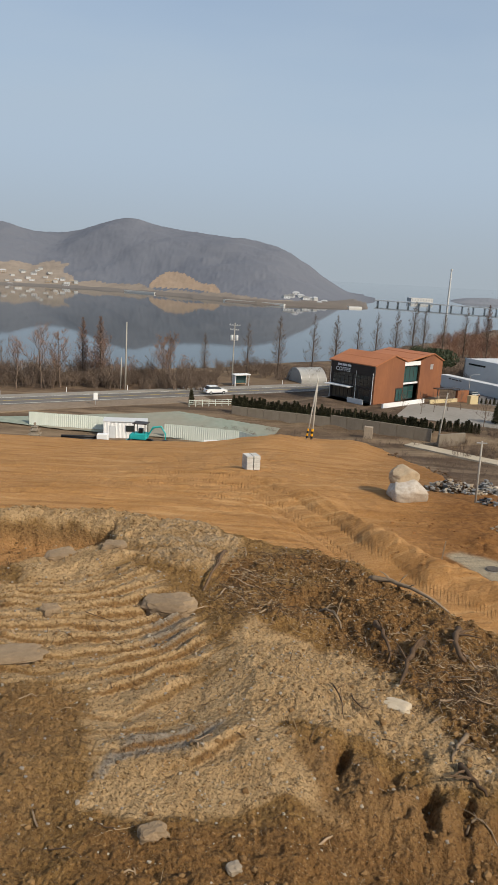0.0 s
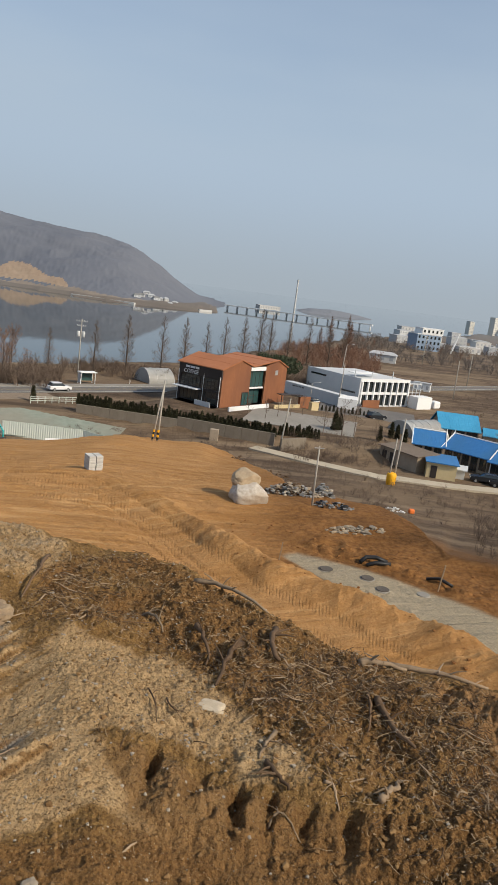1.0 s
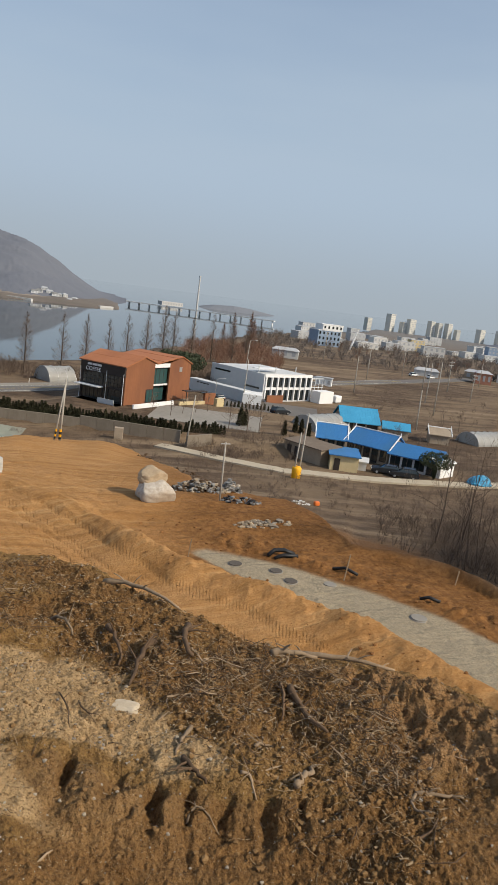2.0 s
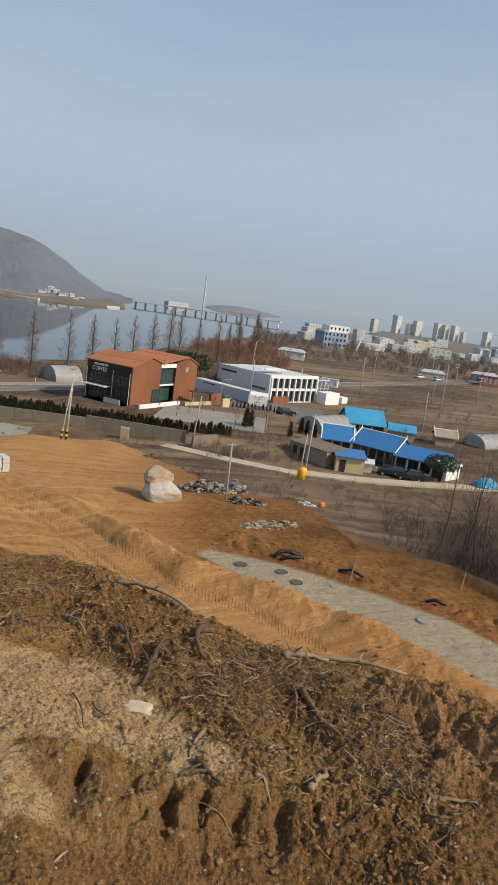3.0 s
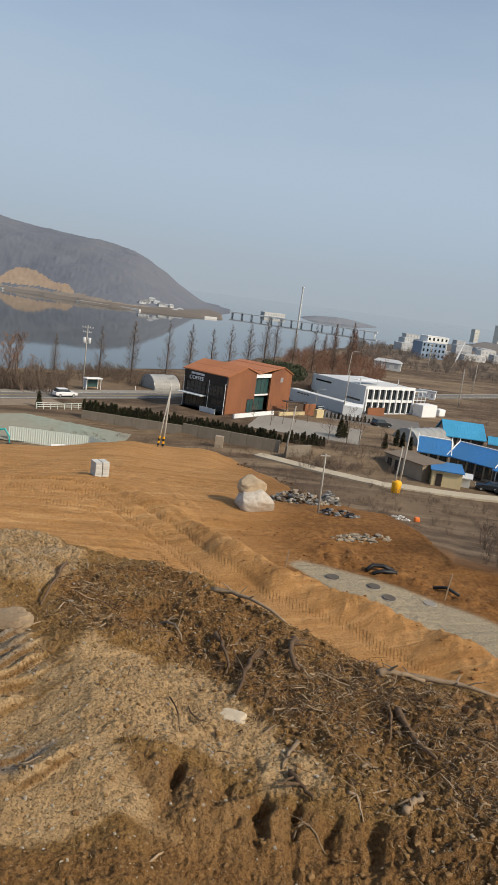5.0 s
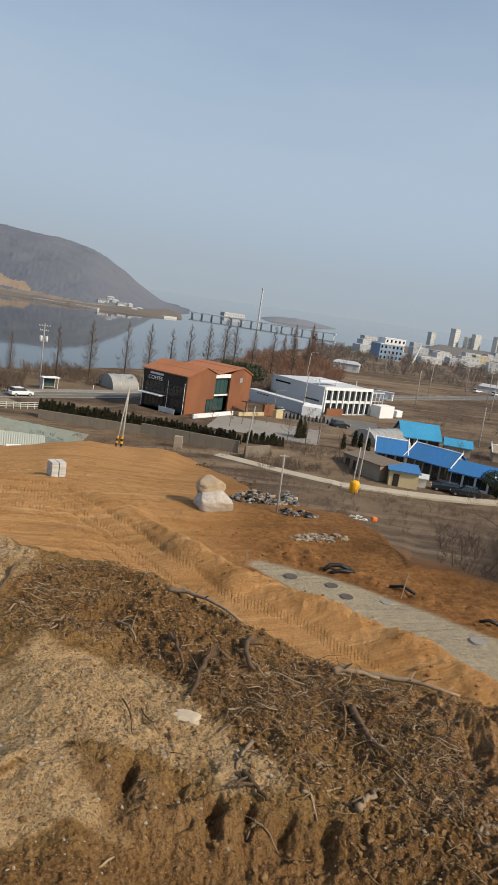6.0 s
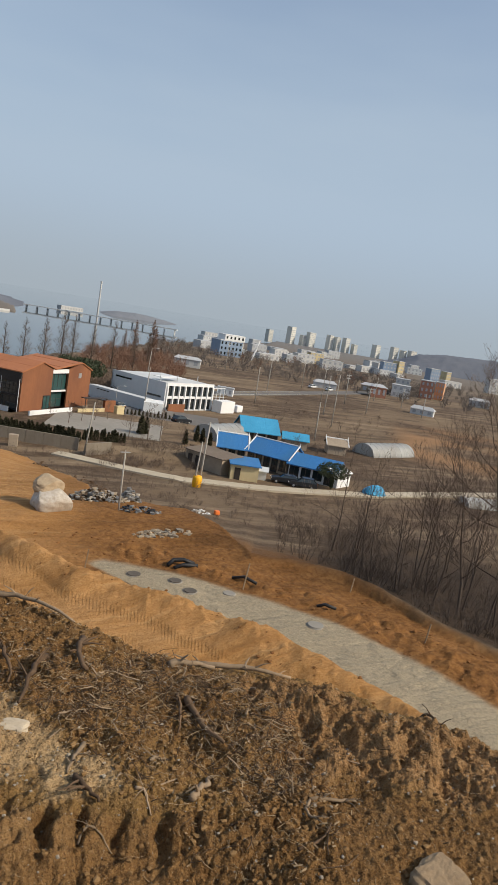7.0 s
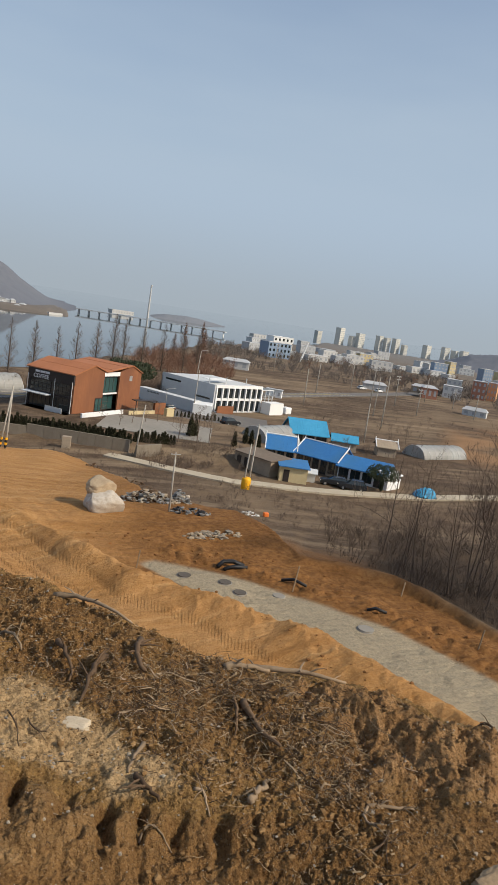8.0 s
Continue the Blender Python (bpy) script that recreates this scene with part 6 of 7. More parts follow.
def black_hose(pts, r, label):
    sh = Shape()
    sh.tube([(x, y, ground_z(x, y) + dz) for x, y, dz in pts], [r] * len(pts), 8)
    tagged(sh.part("drain_pipe", M_BLACKRUB, smooth=True), label, "drain pipe")


black_hose([(15.9, 36.9, 0.1), (16.3, 37.1, 0.3), (16.9, 37.0, 0.35), (17.5, 36.7, 0.12)], 0.13, "curved black drain pipe on turned orange earth")
black_hose([(16.2, 36.6, 0.08), (16.8, 36.7, 0.14), (17.6, 36.4, 0.08)], 0.12, "short black drain pipe on turned earth")
black_hose([(19.2, 34.9, 0.1), (19.7, 34.4, 0.2), (20.2, 33.7, 0.1)], 0.09, "black hose poking from the bank")
black_hose([(22.4, 30.6, 0.05), (22.8, 30.4, 0.25), (23.3, 30.0, 0.05)], 0.09, "black hoop of hose in brown earth")
for x_, y_, h_ in ((11.0, 37.0, 1.3), (19.3, 33.6, 1.7), (26.1, 25.8, 1.2), (26.4, 33.0, 1.0)):
    simple("survey_stake", pose(x_, y_, ground_z(x_, y_) - 0.1, 3, 4, 0), cube(-0.03, 0.03, -0.03, 0.03, 0, h_), M_DRYWOOD, "thin wooden survey stake in the earth", "stake", "survey stakes")

# yellow pole guard and its small orange marker
guard = thing("pole_guard", pose(39.4, 86.6, ground_z(39.4, 86.6) - 0.1), "bright yellow plastic guard round the pole feet", "pole guard")
sh_ = Shape()
sh_.tube([(0, 0, 0), (0, 0, 0.15), (0, 0, 1.5), (0, 0, 1.75)], [0.52, 0.62, 0.68, 0.55], 14)
sh_.part("sleeve", M_YELLOW, guard, smooth=True)
sh_ = Shape()
sh_.tube([(0, 0, 1.72), (0, 0, 1.84)], [0.3, 0.26], 12)
sh_.part("collar", M_YELLOW, guard)
simple("marker_cone", pose(33.2, 66.5, ground_z(33.2, 66.5)), bmesh.new() if False else cube(-0.3, 0.3, -0.25, 0.25, 0, 0.5, 0.12), material("orange_plastic", (0.75, 0.17, 0.03), (0.8, 0.22, 0.05), 3, 0.5, 0.1), "small orange plastic drum in dry weeds", "drum")


# ---- the lane through the fields ----
def lane():
    pts = [Vector(p) for p in ((24, 104.5), (29.4, 99.8), (39.8, 92.2), (47, 90.2), (54.1, 89.3), (70, 88.2), (87, 90.6), (110, 93))]
    sh = Shape()
    dense = [p.lerp(q, k / 10) for p, q in zip(pts, pts[1:]) for k in range(10)] + [pts[-1]]
    zs = heights([(p.x, p.y) for p in dense])
    for i, p in enumerate(dense):
        d = (dense[min(i + 1, len(dense) - 1)] - dense[max(i - 1, 0)]).normalized()
        n = Vector((-d.y, d.x))
        for o in (-1.3, 1.3):
            q = p + n * o
            sh.v += [(q.x, q.y, zs[i] + 0.25), (q.x, q.y, zs[i] - 0.6)]
    for k in range(len(dense) - 1):
        a, b = 4 * k, 4 * k + 4
        sh.f += [(a, b, b + 2, a + 2), (a + 1, b + 1, b, a), (a + 2, b + 2, b + 3, a + 3)]
    tagged(sh.part("lane", material("pale_concrete_lane", (0.4, 0.34, 0.25), (0.48, 0.42, 0.32), 0.8, 0.9, 0.1)), "narrow pale concrete lane through the fields", "lane", kind="structure")


lane()

# ---- houses on the plain ----
def gable_house(name, p, q, depth, z, eave, rise, wall, roof_mat, label, cat="house", over=0.6, caps=True, bays=4, group=""):
    """A house whose front eave runs from p to q and whose body lies behind."""
    t = thing(name, along(p, q, z), label, cat, group)
    L = math.dist(p, q)
    bm = bmesh.new()
    prof = [(0, 0), (depth, 0), (depth, eave), (depth / 2, eave + rise * 0.93), (0, eave)]
    f = bm.faces.new([bm.verts.new((0, y, zz)) for y, zz in prof])
    ext = bmesh.ops.extrude_face_region(bm, geom=[f])
    bmesh.ops.translate(bm, vec=(L, 0, 0), verts=[v for v in ext["geom"] if isinstance(v, bmesh.types.BMVert)])
    bmesh.ops.recalc_face_normals(bm, faces=bm.faces)
    part("wall", bm, wall, t)
    k = rise / (depth / 2)
    for y0, y1, s in ((-over, depth / 2, 1), (depth + over, depth / 2, -1)):
        sh = Shape()
        za, zb = eave - over * k, eave + rise
        for x in (-0.4, L + 0.4):
            sh.v += [(x, y0, za + 0.03), (x, y1, zb + 0.03), (x, y1, zb + 0.17), (x, y0, za + 0.17)]
        sh.f += [(0, 1, 5, 4), (1, 2, 6, 5), (2, 3, 7, 6), (3, 0, 4, 7), (3, 2, 1, 0), (4, 5, 6, 7)]
        slope = sh.part("roof", roof_mat, t)
        n = int(L / 0.6)
        rib = Shape()
        for i in range(n + 1):
            x = L * i / max(n, 1)
            rib.tube([(x, y0, za + 0.18), (x, y1, zb + 0.18)], [0.012, 0.012], 3, cap=False)
        rib.part("roof_rib", roof_mat, slope)
    if caps:
        cap = Shape()
        cap.tube([(-0.45, depth / 2, eave + rise + 0.2), (L + 0.45, depth / 2, eave + rise + 0.2)], [0.13, 0.13], 6)
        cap.part("ridge_cap", M_WHITEWALL, t, "white ridge cap")
        for x in (-0.42, L + 0.42):
            hip = Shape()
            hip.tube([(x, -over, eave - over * k + 0.2), (x, depth / 2, eave + rise + 0.22), (x, depth / 2 + 0.1, eave + rise + 0.75)], [0.1, 0.12, 0.05], 6)
            hip.part("hip_cap", M_WHITEWALL, t, "white plastered roof edge")
    for i in range(bays):
        w = L / bays
        if w > 0.8:
            window(t, pose(i * w + 0.18, -0.05, 0.5 if i % 3 else 0.12), w - 0.36, eave - (0.9 if i % 3 else 0.5), 2, 1, M_GLASS)
    return t


gable_house("farmhouse", (51.6, 107.0), (55.9, 105.2), 5.5, 3.95, 2.8, 1.7, M_STUCCO, M_BLUEROOF, "farmhouse wing with a blue sheet roof and white ridge", bays=3)
gable_house("farmhouse", (56.2, 105.0), (60.6, 98.9), 6.5, 3.95, 2.8, 1.8, M_STUCCO, M_BLUEROOF, "long farmhouse with bright blue sheet roof and glazed porch", bays=5)
gable_house("farmhouse", (60.6, 98.2), (66.2, 92.6), 5.5, 3.95, 2.5, 1.3, M_WHITEWALL, M_BLUEROOF, "low white farmhouse annex with blue sheet roof", caps=False, bays=4)
gable_house("shed", (66.3, 92.0), (70.0, 93.8), 4.2, 3.95, 2.2, 0.7, M_WHITEWALL, M_WHITEWALL, "plain white rendered shed beside a pine", "shed", 0.15, False, 0)


def flat_shed(p, q, depth, z, h, wall, roof_mat, label, tilt=0.25, openings=0):
    t = thing("shed", along(p, q, z), label, "shed")
    L = math.dist(p, q)
    part("wall", cube(0, L, 0, depth, 0, h, 0.01), wall, t)
    sh = Shape()
    for x in (-0.3, L + 0.3):
        sh.v += [(x, -0.4, h + 0.01), (x, depth + 0.3, h + 0.01 + tilt), (x, depth + 0.3, h + 0.14 + tilt), (x, -0.4, h + 0.14)]
    sh.f += [(0, 1, 5, 4), (1, 2, 6, 5), (2, 3, 7, 6), (3, 0, 4, 7), (3, 2, 1, 0), (4, 5, 6, 7)]
    sh.part("roof", roof_mat, t)
    for i in range(openings):
        part("door", cube(0.6 + i * 1.6, 1.5 + i * 1.6, -0.05, -0.01, 0.05, 1.95), M_DARKFRAME, t, "dark door")
    return t


flat_shed((48.4, 94.8), (52.4, 93.2), 5.2, 3.95, 2.4, M_CREAM, M_BLUEROOF, "cream rendered shed with a flat blue roof", openings=1)
flat_shed((44.4, 103.6), (47.6, 96.6), 4.5, 3.95, 2.5, M_STUCCO, material("brown_felt_roof", (0.16, 0.125, 0.095), (0.21, 0.165, 0.125), 1.5, 0.9, 0.2), "brown stained outbuilding with a flat roof", openings=2)
flat_shed((52.8, 95.6), (54.6, 94.6), 2.0, 3.95, 1.4, M_GREYWALL, M_GREYWALL, "low grey lean-to beside the cream shed")
gable_house("farmhouse", (65.8, 126.5), (73.0, 124.5), 8.5, 3.95, 2.4, 2.2, M_STUCCO, M_BLUETARP, "farm building with a bright turquoise sheet roof", caps=False, bays=3)
gable_house("shed", (73.5, 123.0), (78.0, 121.0), 4.0, 3.95, 2.0, 1.0, M_STUCCO, M_BLUETARP, "shed with a faded turquoise sheet roof", "shed", 0.4, False, 0)
gable_house("shed", (82.5, 120.0), (86.0, 118.5), 4.0, 3.95, 2.0, 1.0, M_STUCCO, M_STUCCO, "weathered brown shed in the field", "shed", 0.4, True, 0)


def polytunnel(p, q, r, z, label, squash=1.0):
    t = thing("polytunnel", along(p, q, z), label, "polytunnel")
    L = math.dist(p, q)
    sh = Shape()
    n, m = 16, max(4, int(L / 1.0))
    for i in range(m + 1):
        for k in range(n + 1):
            a = math.pi * k / n
            rr = r * (1.0 if i % 2 == 0 else 0.985)
            sh.v.append((L * i / m, rr * math.cos(a), rr * squash * math.sin(a)))
    for i in range(m):
        for k in range(n):
            a = i * (n + 1) + k
            sh.f.append((a, a + 1, a + n + 2, a + n + 1))
    c = len(sh.v)
    sh.f.append(tuple(reversed(range(n + 1))))
    sh.f.append(tuple(m * (n + 1) + k for k in range(n + 1)))
    sh.part("film", M_PLASTICSHEET, t)
    for i in range(0, m + 1, 2):
        hoop = Shape()
        hoop.tube([(L * i / m, (r + 0.03) * math.cos(a), (r + 0.03) * squash * math.sin(a)) for a in np.linspace(0, math.pi, 13)], [0.04] * 13, 4)
        hoop.part("hoop", M_STEEL, t)
    return t


polytunnel((56.5, 124.0), (67.5, 129.5), 3.4, 3.95, "grey translucent plastic tunnel greenhouse by the farm", 0.95)
polytunnel((93.0, 122.0), (107.5, 126.0), 3.0, 3.9, "milky plastic tunnel greenhouse in the brown field", 0.85)
polytunnel((87.5, 85.5), (100.0, 82.5), 2.2, 3.7, "low tunnel under white plastic film", 0.75)
polytunnel((9.6, 163.0), (15.5, 166.0), 3.4, 4.1, "white arched shelter beside the lake road", 0.95)


def tarp_heap():
    x, y = 71.5, 88.9
    t = thing("covered_heap", pose(x, y, ground_z(x, y) - 0.1), "heap under a bright blue tarpaulin beside the lane", "covered heap")
    for name, mat, lo, s in (("load", M_DARKROOT, 0.0, 1.0), ("tarpaulin", M_BLUETARP, 0.9, 1.06)):
        bm = bmesh.new()
        bmesh.ops.create_icosphere(bm, subdivisions=4, radius=1)
        for v in bm.verts:
            n = noise.fractal(v.co * 1.8, 1.0, 2.0, 4) * 0.18
            v.co = Vector((v.co.x * 2.0 * s, v.co.y * 1.5 * s, max(v.co.z, -0.05 + lo * (0.25 + 2 * n)) * 1.7 * s)) * (1 + n * 0.5)
        for f in bm.faces:
            f.smooth = True
        part(name, bm, mat, t)


tarp_heap()


def car(m, paint, label, kind="suv"):
    t = thing("car", m, label, "car", "parked cars")
    roof = 1.65 if kind == "suv" else 1.45
    prof = [(-2.25, 0.35), (-2.3, 0.8), (-2.15, 1.02), (-1.95, 1.05), (-1.2, 1.08), (0.95, 1.02), (2.0, 0.9), (2.25, 0.7), (2.25, 0.35)]
    bm = bmesh.new()
    f = bm.faces.new([bm.verts.new((x, -0.9, z)) for x, z in prof])
    ext = bmesh.ops.extrude_face_region(bm, geom=[f])
    bmesh.ops.translate(bm, vec=(0, 1.8, 0), verts=[v for v in ext["geom"] if isinstance(v, bmesh.types.BMVert)])
    bmesh.ops.recalc_face_normals(bm, faces=bm.faces)
    bmesh.ops.bevel(bm, geom=list(bm.edges), offset=0.06, segments=2, affect="EDGES")
    part("body", bm, paint, t)
    for name, mat, z0, z1, ins in (("glasshouse", M_GLASS, 1.03, roof - 0.08, 0.0), ("roof", paint, roof - 0.08, roof, 0.0)):
        bm = bmesh.new()
        k0, k1 = (0, 1) if name == "glasshouse" else (0.9, 1)
        def ring(k, z):
            return [(-2.05 + 0.45 * k, -0.84 + 0.14 * k, z), (0.95 - 0.75 * k, -0.84 + 0.14 * k, z), (0.95 - 0.75 * k, 0.84 - 0.14 * k, z), (-2.05 + 0.45 * k, 0.84 - 0.14 * k, z)]
        a = [bm.verts.new(p) for p in ring(k0, z0)]
        b = [bm.verts.new(p) for p in ring(k1, z1)]
        for i in range(4):
            bm.faces.new((a[i], a[(i + 1) % 4], b[(i + 1) % 4], b[i]))
        bm.faces.new(b)
        bm.faces.new(a[::-1])
        part(name, bm, mat, t)
    for x in (-1.4, 1.4):
        for y in (-0.82, 0.82):
            w = Shape()
            w.tube([(x, y - 0.1, 0.33), (x, y + 0.1, 0.33)], [0.33, 0.33], 16)
            tyre = w.part("wheel", M_BLACKRUB, t, "black tyre")
            rm = Shape()
            rm.tube([(x, y - 0.11, 0.33), (x, y + 0.11, 0.33)], [0.19, 0.19], 10)
            rm.part("rim", M_STEEL, tyre)
    for y in (-0.65, 0.65):
        part("headlight", cube(2.2, 2.29, y - 0.18, y + 0.18, 0.68, 0.82, 0.02), M_WHITEWALL, t)
        part("tail_light", cube(-2.33, -2.24, y - 0.14, y + 0.14, 0.75, 0.95, 0.02), M_CORTEN, t)
    return t


road_yaw = math.degrees(math.atan2(RD.y, RD.x))
car(pose(-7.2, 139.0, 4.33, 0, 0, road_yaw), M_CARWHITE, "white sport utility car on the lake road")
car(pose(59.6, 91.6, 3.98, 0, 0, 150), M_CARDARK, "dark grey utility car parked before the farmhouse")
car(pose(57.6, 93.8, 3.98, 0, 0, 155), M_CARDARK, "dark saloon parked before the farmhouse", "saloon")
car(pose(47.2, 152.3, 4.31, 0, 0, 100), M_CARDARK, "dark car parked beside the office", "saloon")
car(pose(57.6, 139.5, 4.31, 0, 0, 20), M_CARDARK, "dark car standing in the car park")
car(pose(166, 262, 4.0, 0, 0, 20), M_CARWHITE, "white car far off on the field road")
car(pose(172, 258, 4.0, 0, 0, 30), M_CARWHITE, "pale van far off beside the houses")


def bus_shelter():
    t = thing("bus_shelter", along((-3.6, 149.8), (-0.6, 151.6), 4.3), "white roadside bus shelter with a poster panel", "bus shelter")
    for x in (0.05, 3.35):
        for y in (0.1, 1.3):
            part("post", cube(x, x + 0.1, y, y + 0.1, 0, 2.3), M_WHITEWALL, t)
    part("roof", cube(-0.15, 3.65, -0.2, 1.6, 2.3, 2.5, 0.03), M_WHITEWALL, t)
    part("back_panel", cube(0.15, 3.35, 1.34, 1.38, 0.4, 2.1), M_GLASSGREEN, t)
    part("side_panel", cube(0.0, 0.04, 0.22, 1.28, 0.3, 2.1), M_GREYWALL, t, "grey poster panel")
    part("bench", cube(0.6, 2.9, 0.8, 1.2, 0.4, 0.48), M_WOOD, t)


bus_shelter()


def guard_fence():
    t = thing("guard_fence", pose(0, 0, 0), "pale green roadside railing above the bank", "railing")
    a, b = Vector((-11.0, 124.5)), Vector((-3.0, 128.0))
    n = 7
    for k in range(n + 1):
        p = a.lerp(b, k / n)
        part("post", cube(-0.05, 0.05, -0.05, 0.05, 0, 1.2), M_SHEETW, t).matrix_local = pose(p.x, p.y, ground_z(p.x, p.y))
    for z in (0.45, 0.8, 1.12):
        part("rail", cube(0, (b - a).length, -0.03, 0.03, z - 0.04, z + 0.04), M_SHEETW, t).matrix_local = along(a, b, 4.2)


guard_fence()
simple("road_sign", pose(-27.0, 121.6, 4.2, 0, 0, 20), cube(-0.35, 0.35, -0.03, 0.03, 0.9, 2.1, 0.02), M_WHITEWALL, "small white board on a roadside post", "sign")
simple("sign_post", pose(-27.0, 121.7, 4.1, 0, 0, 20), cube(-0.04, 0.04, 0.0, 0.06, 0, 2.0), M_STEEL, "thin steel post of the roadside board", "post")
for k_ in range(9):
    p_ = R0 + RD * (-40 + 12 * k_) + RN * 8.9
    simple("delineator", pose(p_.x, p_.y, 4.3), cube(-0.06, 0.06, -0.04, 0.04, 0, 1.0, 0.01), M_WHITEWALL, "short white delineator post beside the road", "post", "roadside posts")


# ---- the far bank, bridge and town ----
def block_house(x, y, w, d, h, yaw, z, wall, roof_mat, label, floors=2, cols=3, roof_rise=0.0, name="house", cat="house", group="", win=None):
    t = thing(name, pose(x, y, z, 0, 0, yaw), label, cat, group)
    part("wall", cube(-w / 2, w / 2, -d / 2, d / 2, 0, h), wall, t)
    if roof_rise:
        bm = bmesh.new()
        a = [bm.verts.new(p) for p in ((-w / 2 - 0.4, -d / 2 - 0.4, h), (w / 2 + 0.4, -d / 2 - 0.4, h), (w / 2 + 0.4, d / 2 + 0.4, h), (-w / 2 - 0.4, d / 2 + 0.4, h))]
        r = [bm.verts.new(p) for p in ((-w / 2 + d * 0.25, 0, h + roof_rise), (w / 2 - d * 0.25, 0, h + roof_rise))]
        for q in ((a[0], a[1], r[1], r[0]), (a[2], a[3], r[0], r[1]), (a[1], a[2], r[1]), (a[3], a[0], r[0]), (a[3], a[2], a[1], a[0])):
            bm.faces.new(q)
        part("roof", bm, roof_mat, t)
    else:
        part("roof", cube(-w / 2 - 0.15, w / 2 + 0.15, -d / 2 - 0.15, d / 2 + 0.15, h, h + 0.4), roof_mat, t)
    fh = h / floors
    for f in range(floors):
        for c in range(cols):
            cw = w / cols
            part("window", cube(-w / 2 + c * cw + cw * 0.28, -w / 2 + c * cw + cw * 0.72, -d / 2 - 0.06, -d / 2 + 0.02, f * fh + fh * 0.3, f * fh + fh * 0.8), win or M_GLASS, t)
    return t


def facing(x, y, off=0):
    """The yaw by which a front faces the hill where the camera stands."""
    return -math.degrees(math.atan2(x, y)) + off


rh = random.Random(5)
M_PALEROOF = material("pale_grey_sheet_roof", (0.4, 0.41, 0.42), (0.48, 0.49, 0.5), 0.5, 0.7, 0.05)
# far walls and windows are paled: distance haze is in their base colours
M_FARWALL = material("hazed_far_wall", (0.5, 0.5, 0.49), (0.58, 0.575, 0.555), 0.3, 0.85, 0.0)
M_FARGLASS = material("hazed_far_window", (0.33, 0.35, 0.37), (0.38, 0.39, 0.4), 0.5, 0.6, 0.0)
M_BRICK = material("red_brick_wall", (0.33, 0.15, 0.1), (0.4, 0.2, 0.14), 0.8, 0.9, 0.1)
M_APRICOT = material("apricot_painted_wall", (0.55, 0.3, 0.16), (0.6, 0.35, 0.2), 0.8, 0.85, 0.05)
M_OFFICEBLUE = material("blue_facade", (0.2, 0.27, 0.37), (0.24, 0.31, 0.41), 0.5, 0.5, 0.0)
# hamlet on the far bank
for k_ in range(22):
    a_ = radians(-19.3 + 5.2 * k_ / 21 + rh.uniform(-0.1, 0.1))
    d_ = float(hill_foot(math.degrees(a_))) + rh.uniform(8, 75)
    x_, y_ = d_ * math.sin(a_), d_ * math.cos(a_)
    z_ = float(ridge_west(np.array([x_]), np.array([y_]), np.array([math.degrees(a_)]), np.array([d_]))[0]) - 0.5
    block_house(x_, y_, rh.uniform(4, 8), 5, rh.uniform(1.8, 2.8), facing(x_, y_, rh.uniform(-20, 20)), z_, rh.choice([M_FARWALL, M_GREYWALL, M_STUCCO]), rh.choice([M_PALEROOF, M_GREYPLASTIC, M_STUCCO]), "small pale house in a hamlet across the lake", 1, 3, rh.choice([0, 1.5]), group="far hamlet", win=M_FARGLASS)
for k_ in range(9):
    a_ = radians(2.3 + 3.0 * k_ / 8)
    d_ = float(hill_foot(math.degrees(a_))) + rh.uniform(35, 75)
    x_, y_ = d_ * math.sin(a_), d_ * math.cos(a_)
    z_ = float(ridge_west(np.array([x_]), np.array([y_]), np.array([math.degrees(a_)]), np.array([d_]))[0]) - 0.5
    block_house(x_, y_, rh.uniform(4, 7), 5, rh.uniform(2.0, 3.0), facing(x_, y_, rh.uniform(-25, 25)), z_, rh.choice([M_FARWALL, M_GREYWALL]), rh.choice([M_PALEROOF, M_GREYPLASTIC]), "small pale house below the wooded hill", 1, 2, 1.3, group="far hamlet", win=M_FARGLASS)
for a0_, a1_, off_ in ((-10.3, -8.0, -6), (-2.6, 2.2, -5), (7.2, 8.2, -4)):
    p_ = [(float(hill_foot(a)) + off_) for a in (a0_, a1_)]
    A_ = (p_[0] * math.sin(radians(a0_)), p_[0] * math.cos(radians(a0_)))
    B_ = (p_[1] * math.sin(radians(a1_)), p_[1] * math.cos(radians(a1_)))
    simple("jetty", along(A_, B_, 0.9), cube(0, math.dist(A_, B_), -1.5, 1.5, -1.6, 0.8), M_FARWALL, "long pale jetty along the far bank", "jetty")


# concrete whitened so the bridge looks veiled by distance haze
M_FARPALE = material("hazed_concrete", (0.72, 0.73, 0.73), (0.8, 0.8, 0.79), 0.2, 0.85, 0.0)


def bridge():
    A, B = Vector((137, 838)), Vector((288, 752))
    t = thing("bridge", along(A, B, 0), "long low concrete bridge over the lake", "bridge")
    L = (B - A).length
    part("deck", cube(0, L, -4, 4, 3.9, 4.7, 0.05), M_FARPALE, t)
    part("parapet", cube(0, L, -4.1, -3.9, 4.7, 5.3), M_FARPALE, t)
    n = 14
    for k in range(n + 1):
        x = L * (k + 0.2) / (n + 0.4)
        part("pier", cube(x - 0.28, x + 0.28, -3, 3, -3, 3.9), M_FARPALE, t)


bridge()
tw_ = thing("tower_mast", pose(279, 1064, 0), "slender white tower far beyond the bridge", "tower")
sh_ = Shape()
sh_.tube([(0, 0, 0), (0, 0, 44), (0, 0, 48)], [1.5, 1.1, 1.7], 10)
sh_.part("shaft", M_FARWALL, tw_)
block_house(226, 1010, 34, 12, 5, facing(226, 1010, 30), 0.5, M_FARWALL, M_FARWALL, "long pale hall far across the water", 1, 8, win=M_FARGLASS)
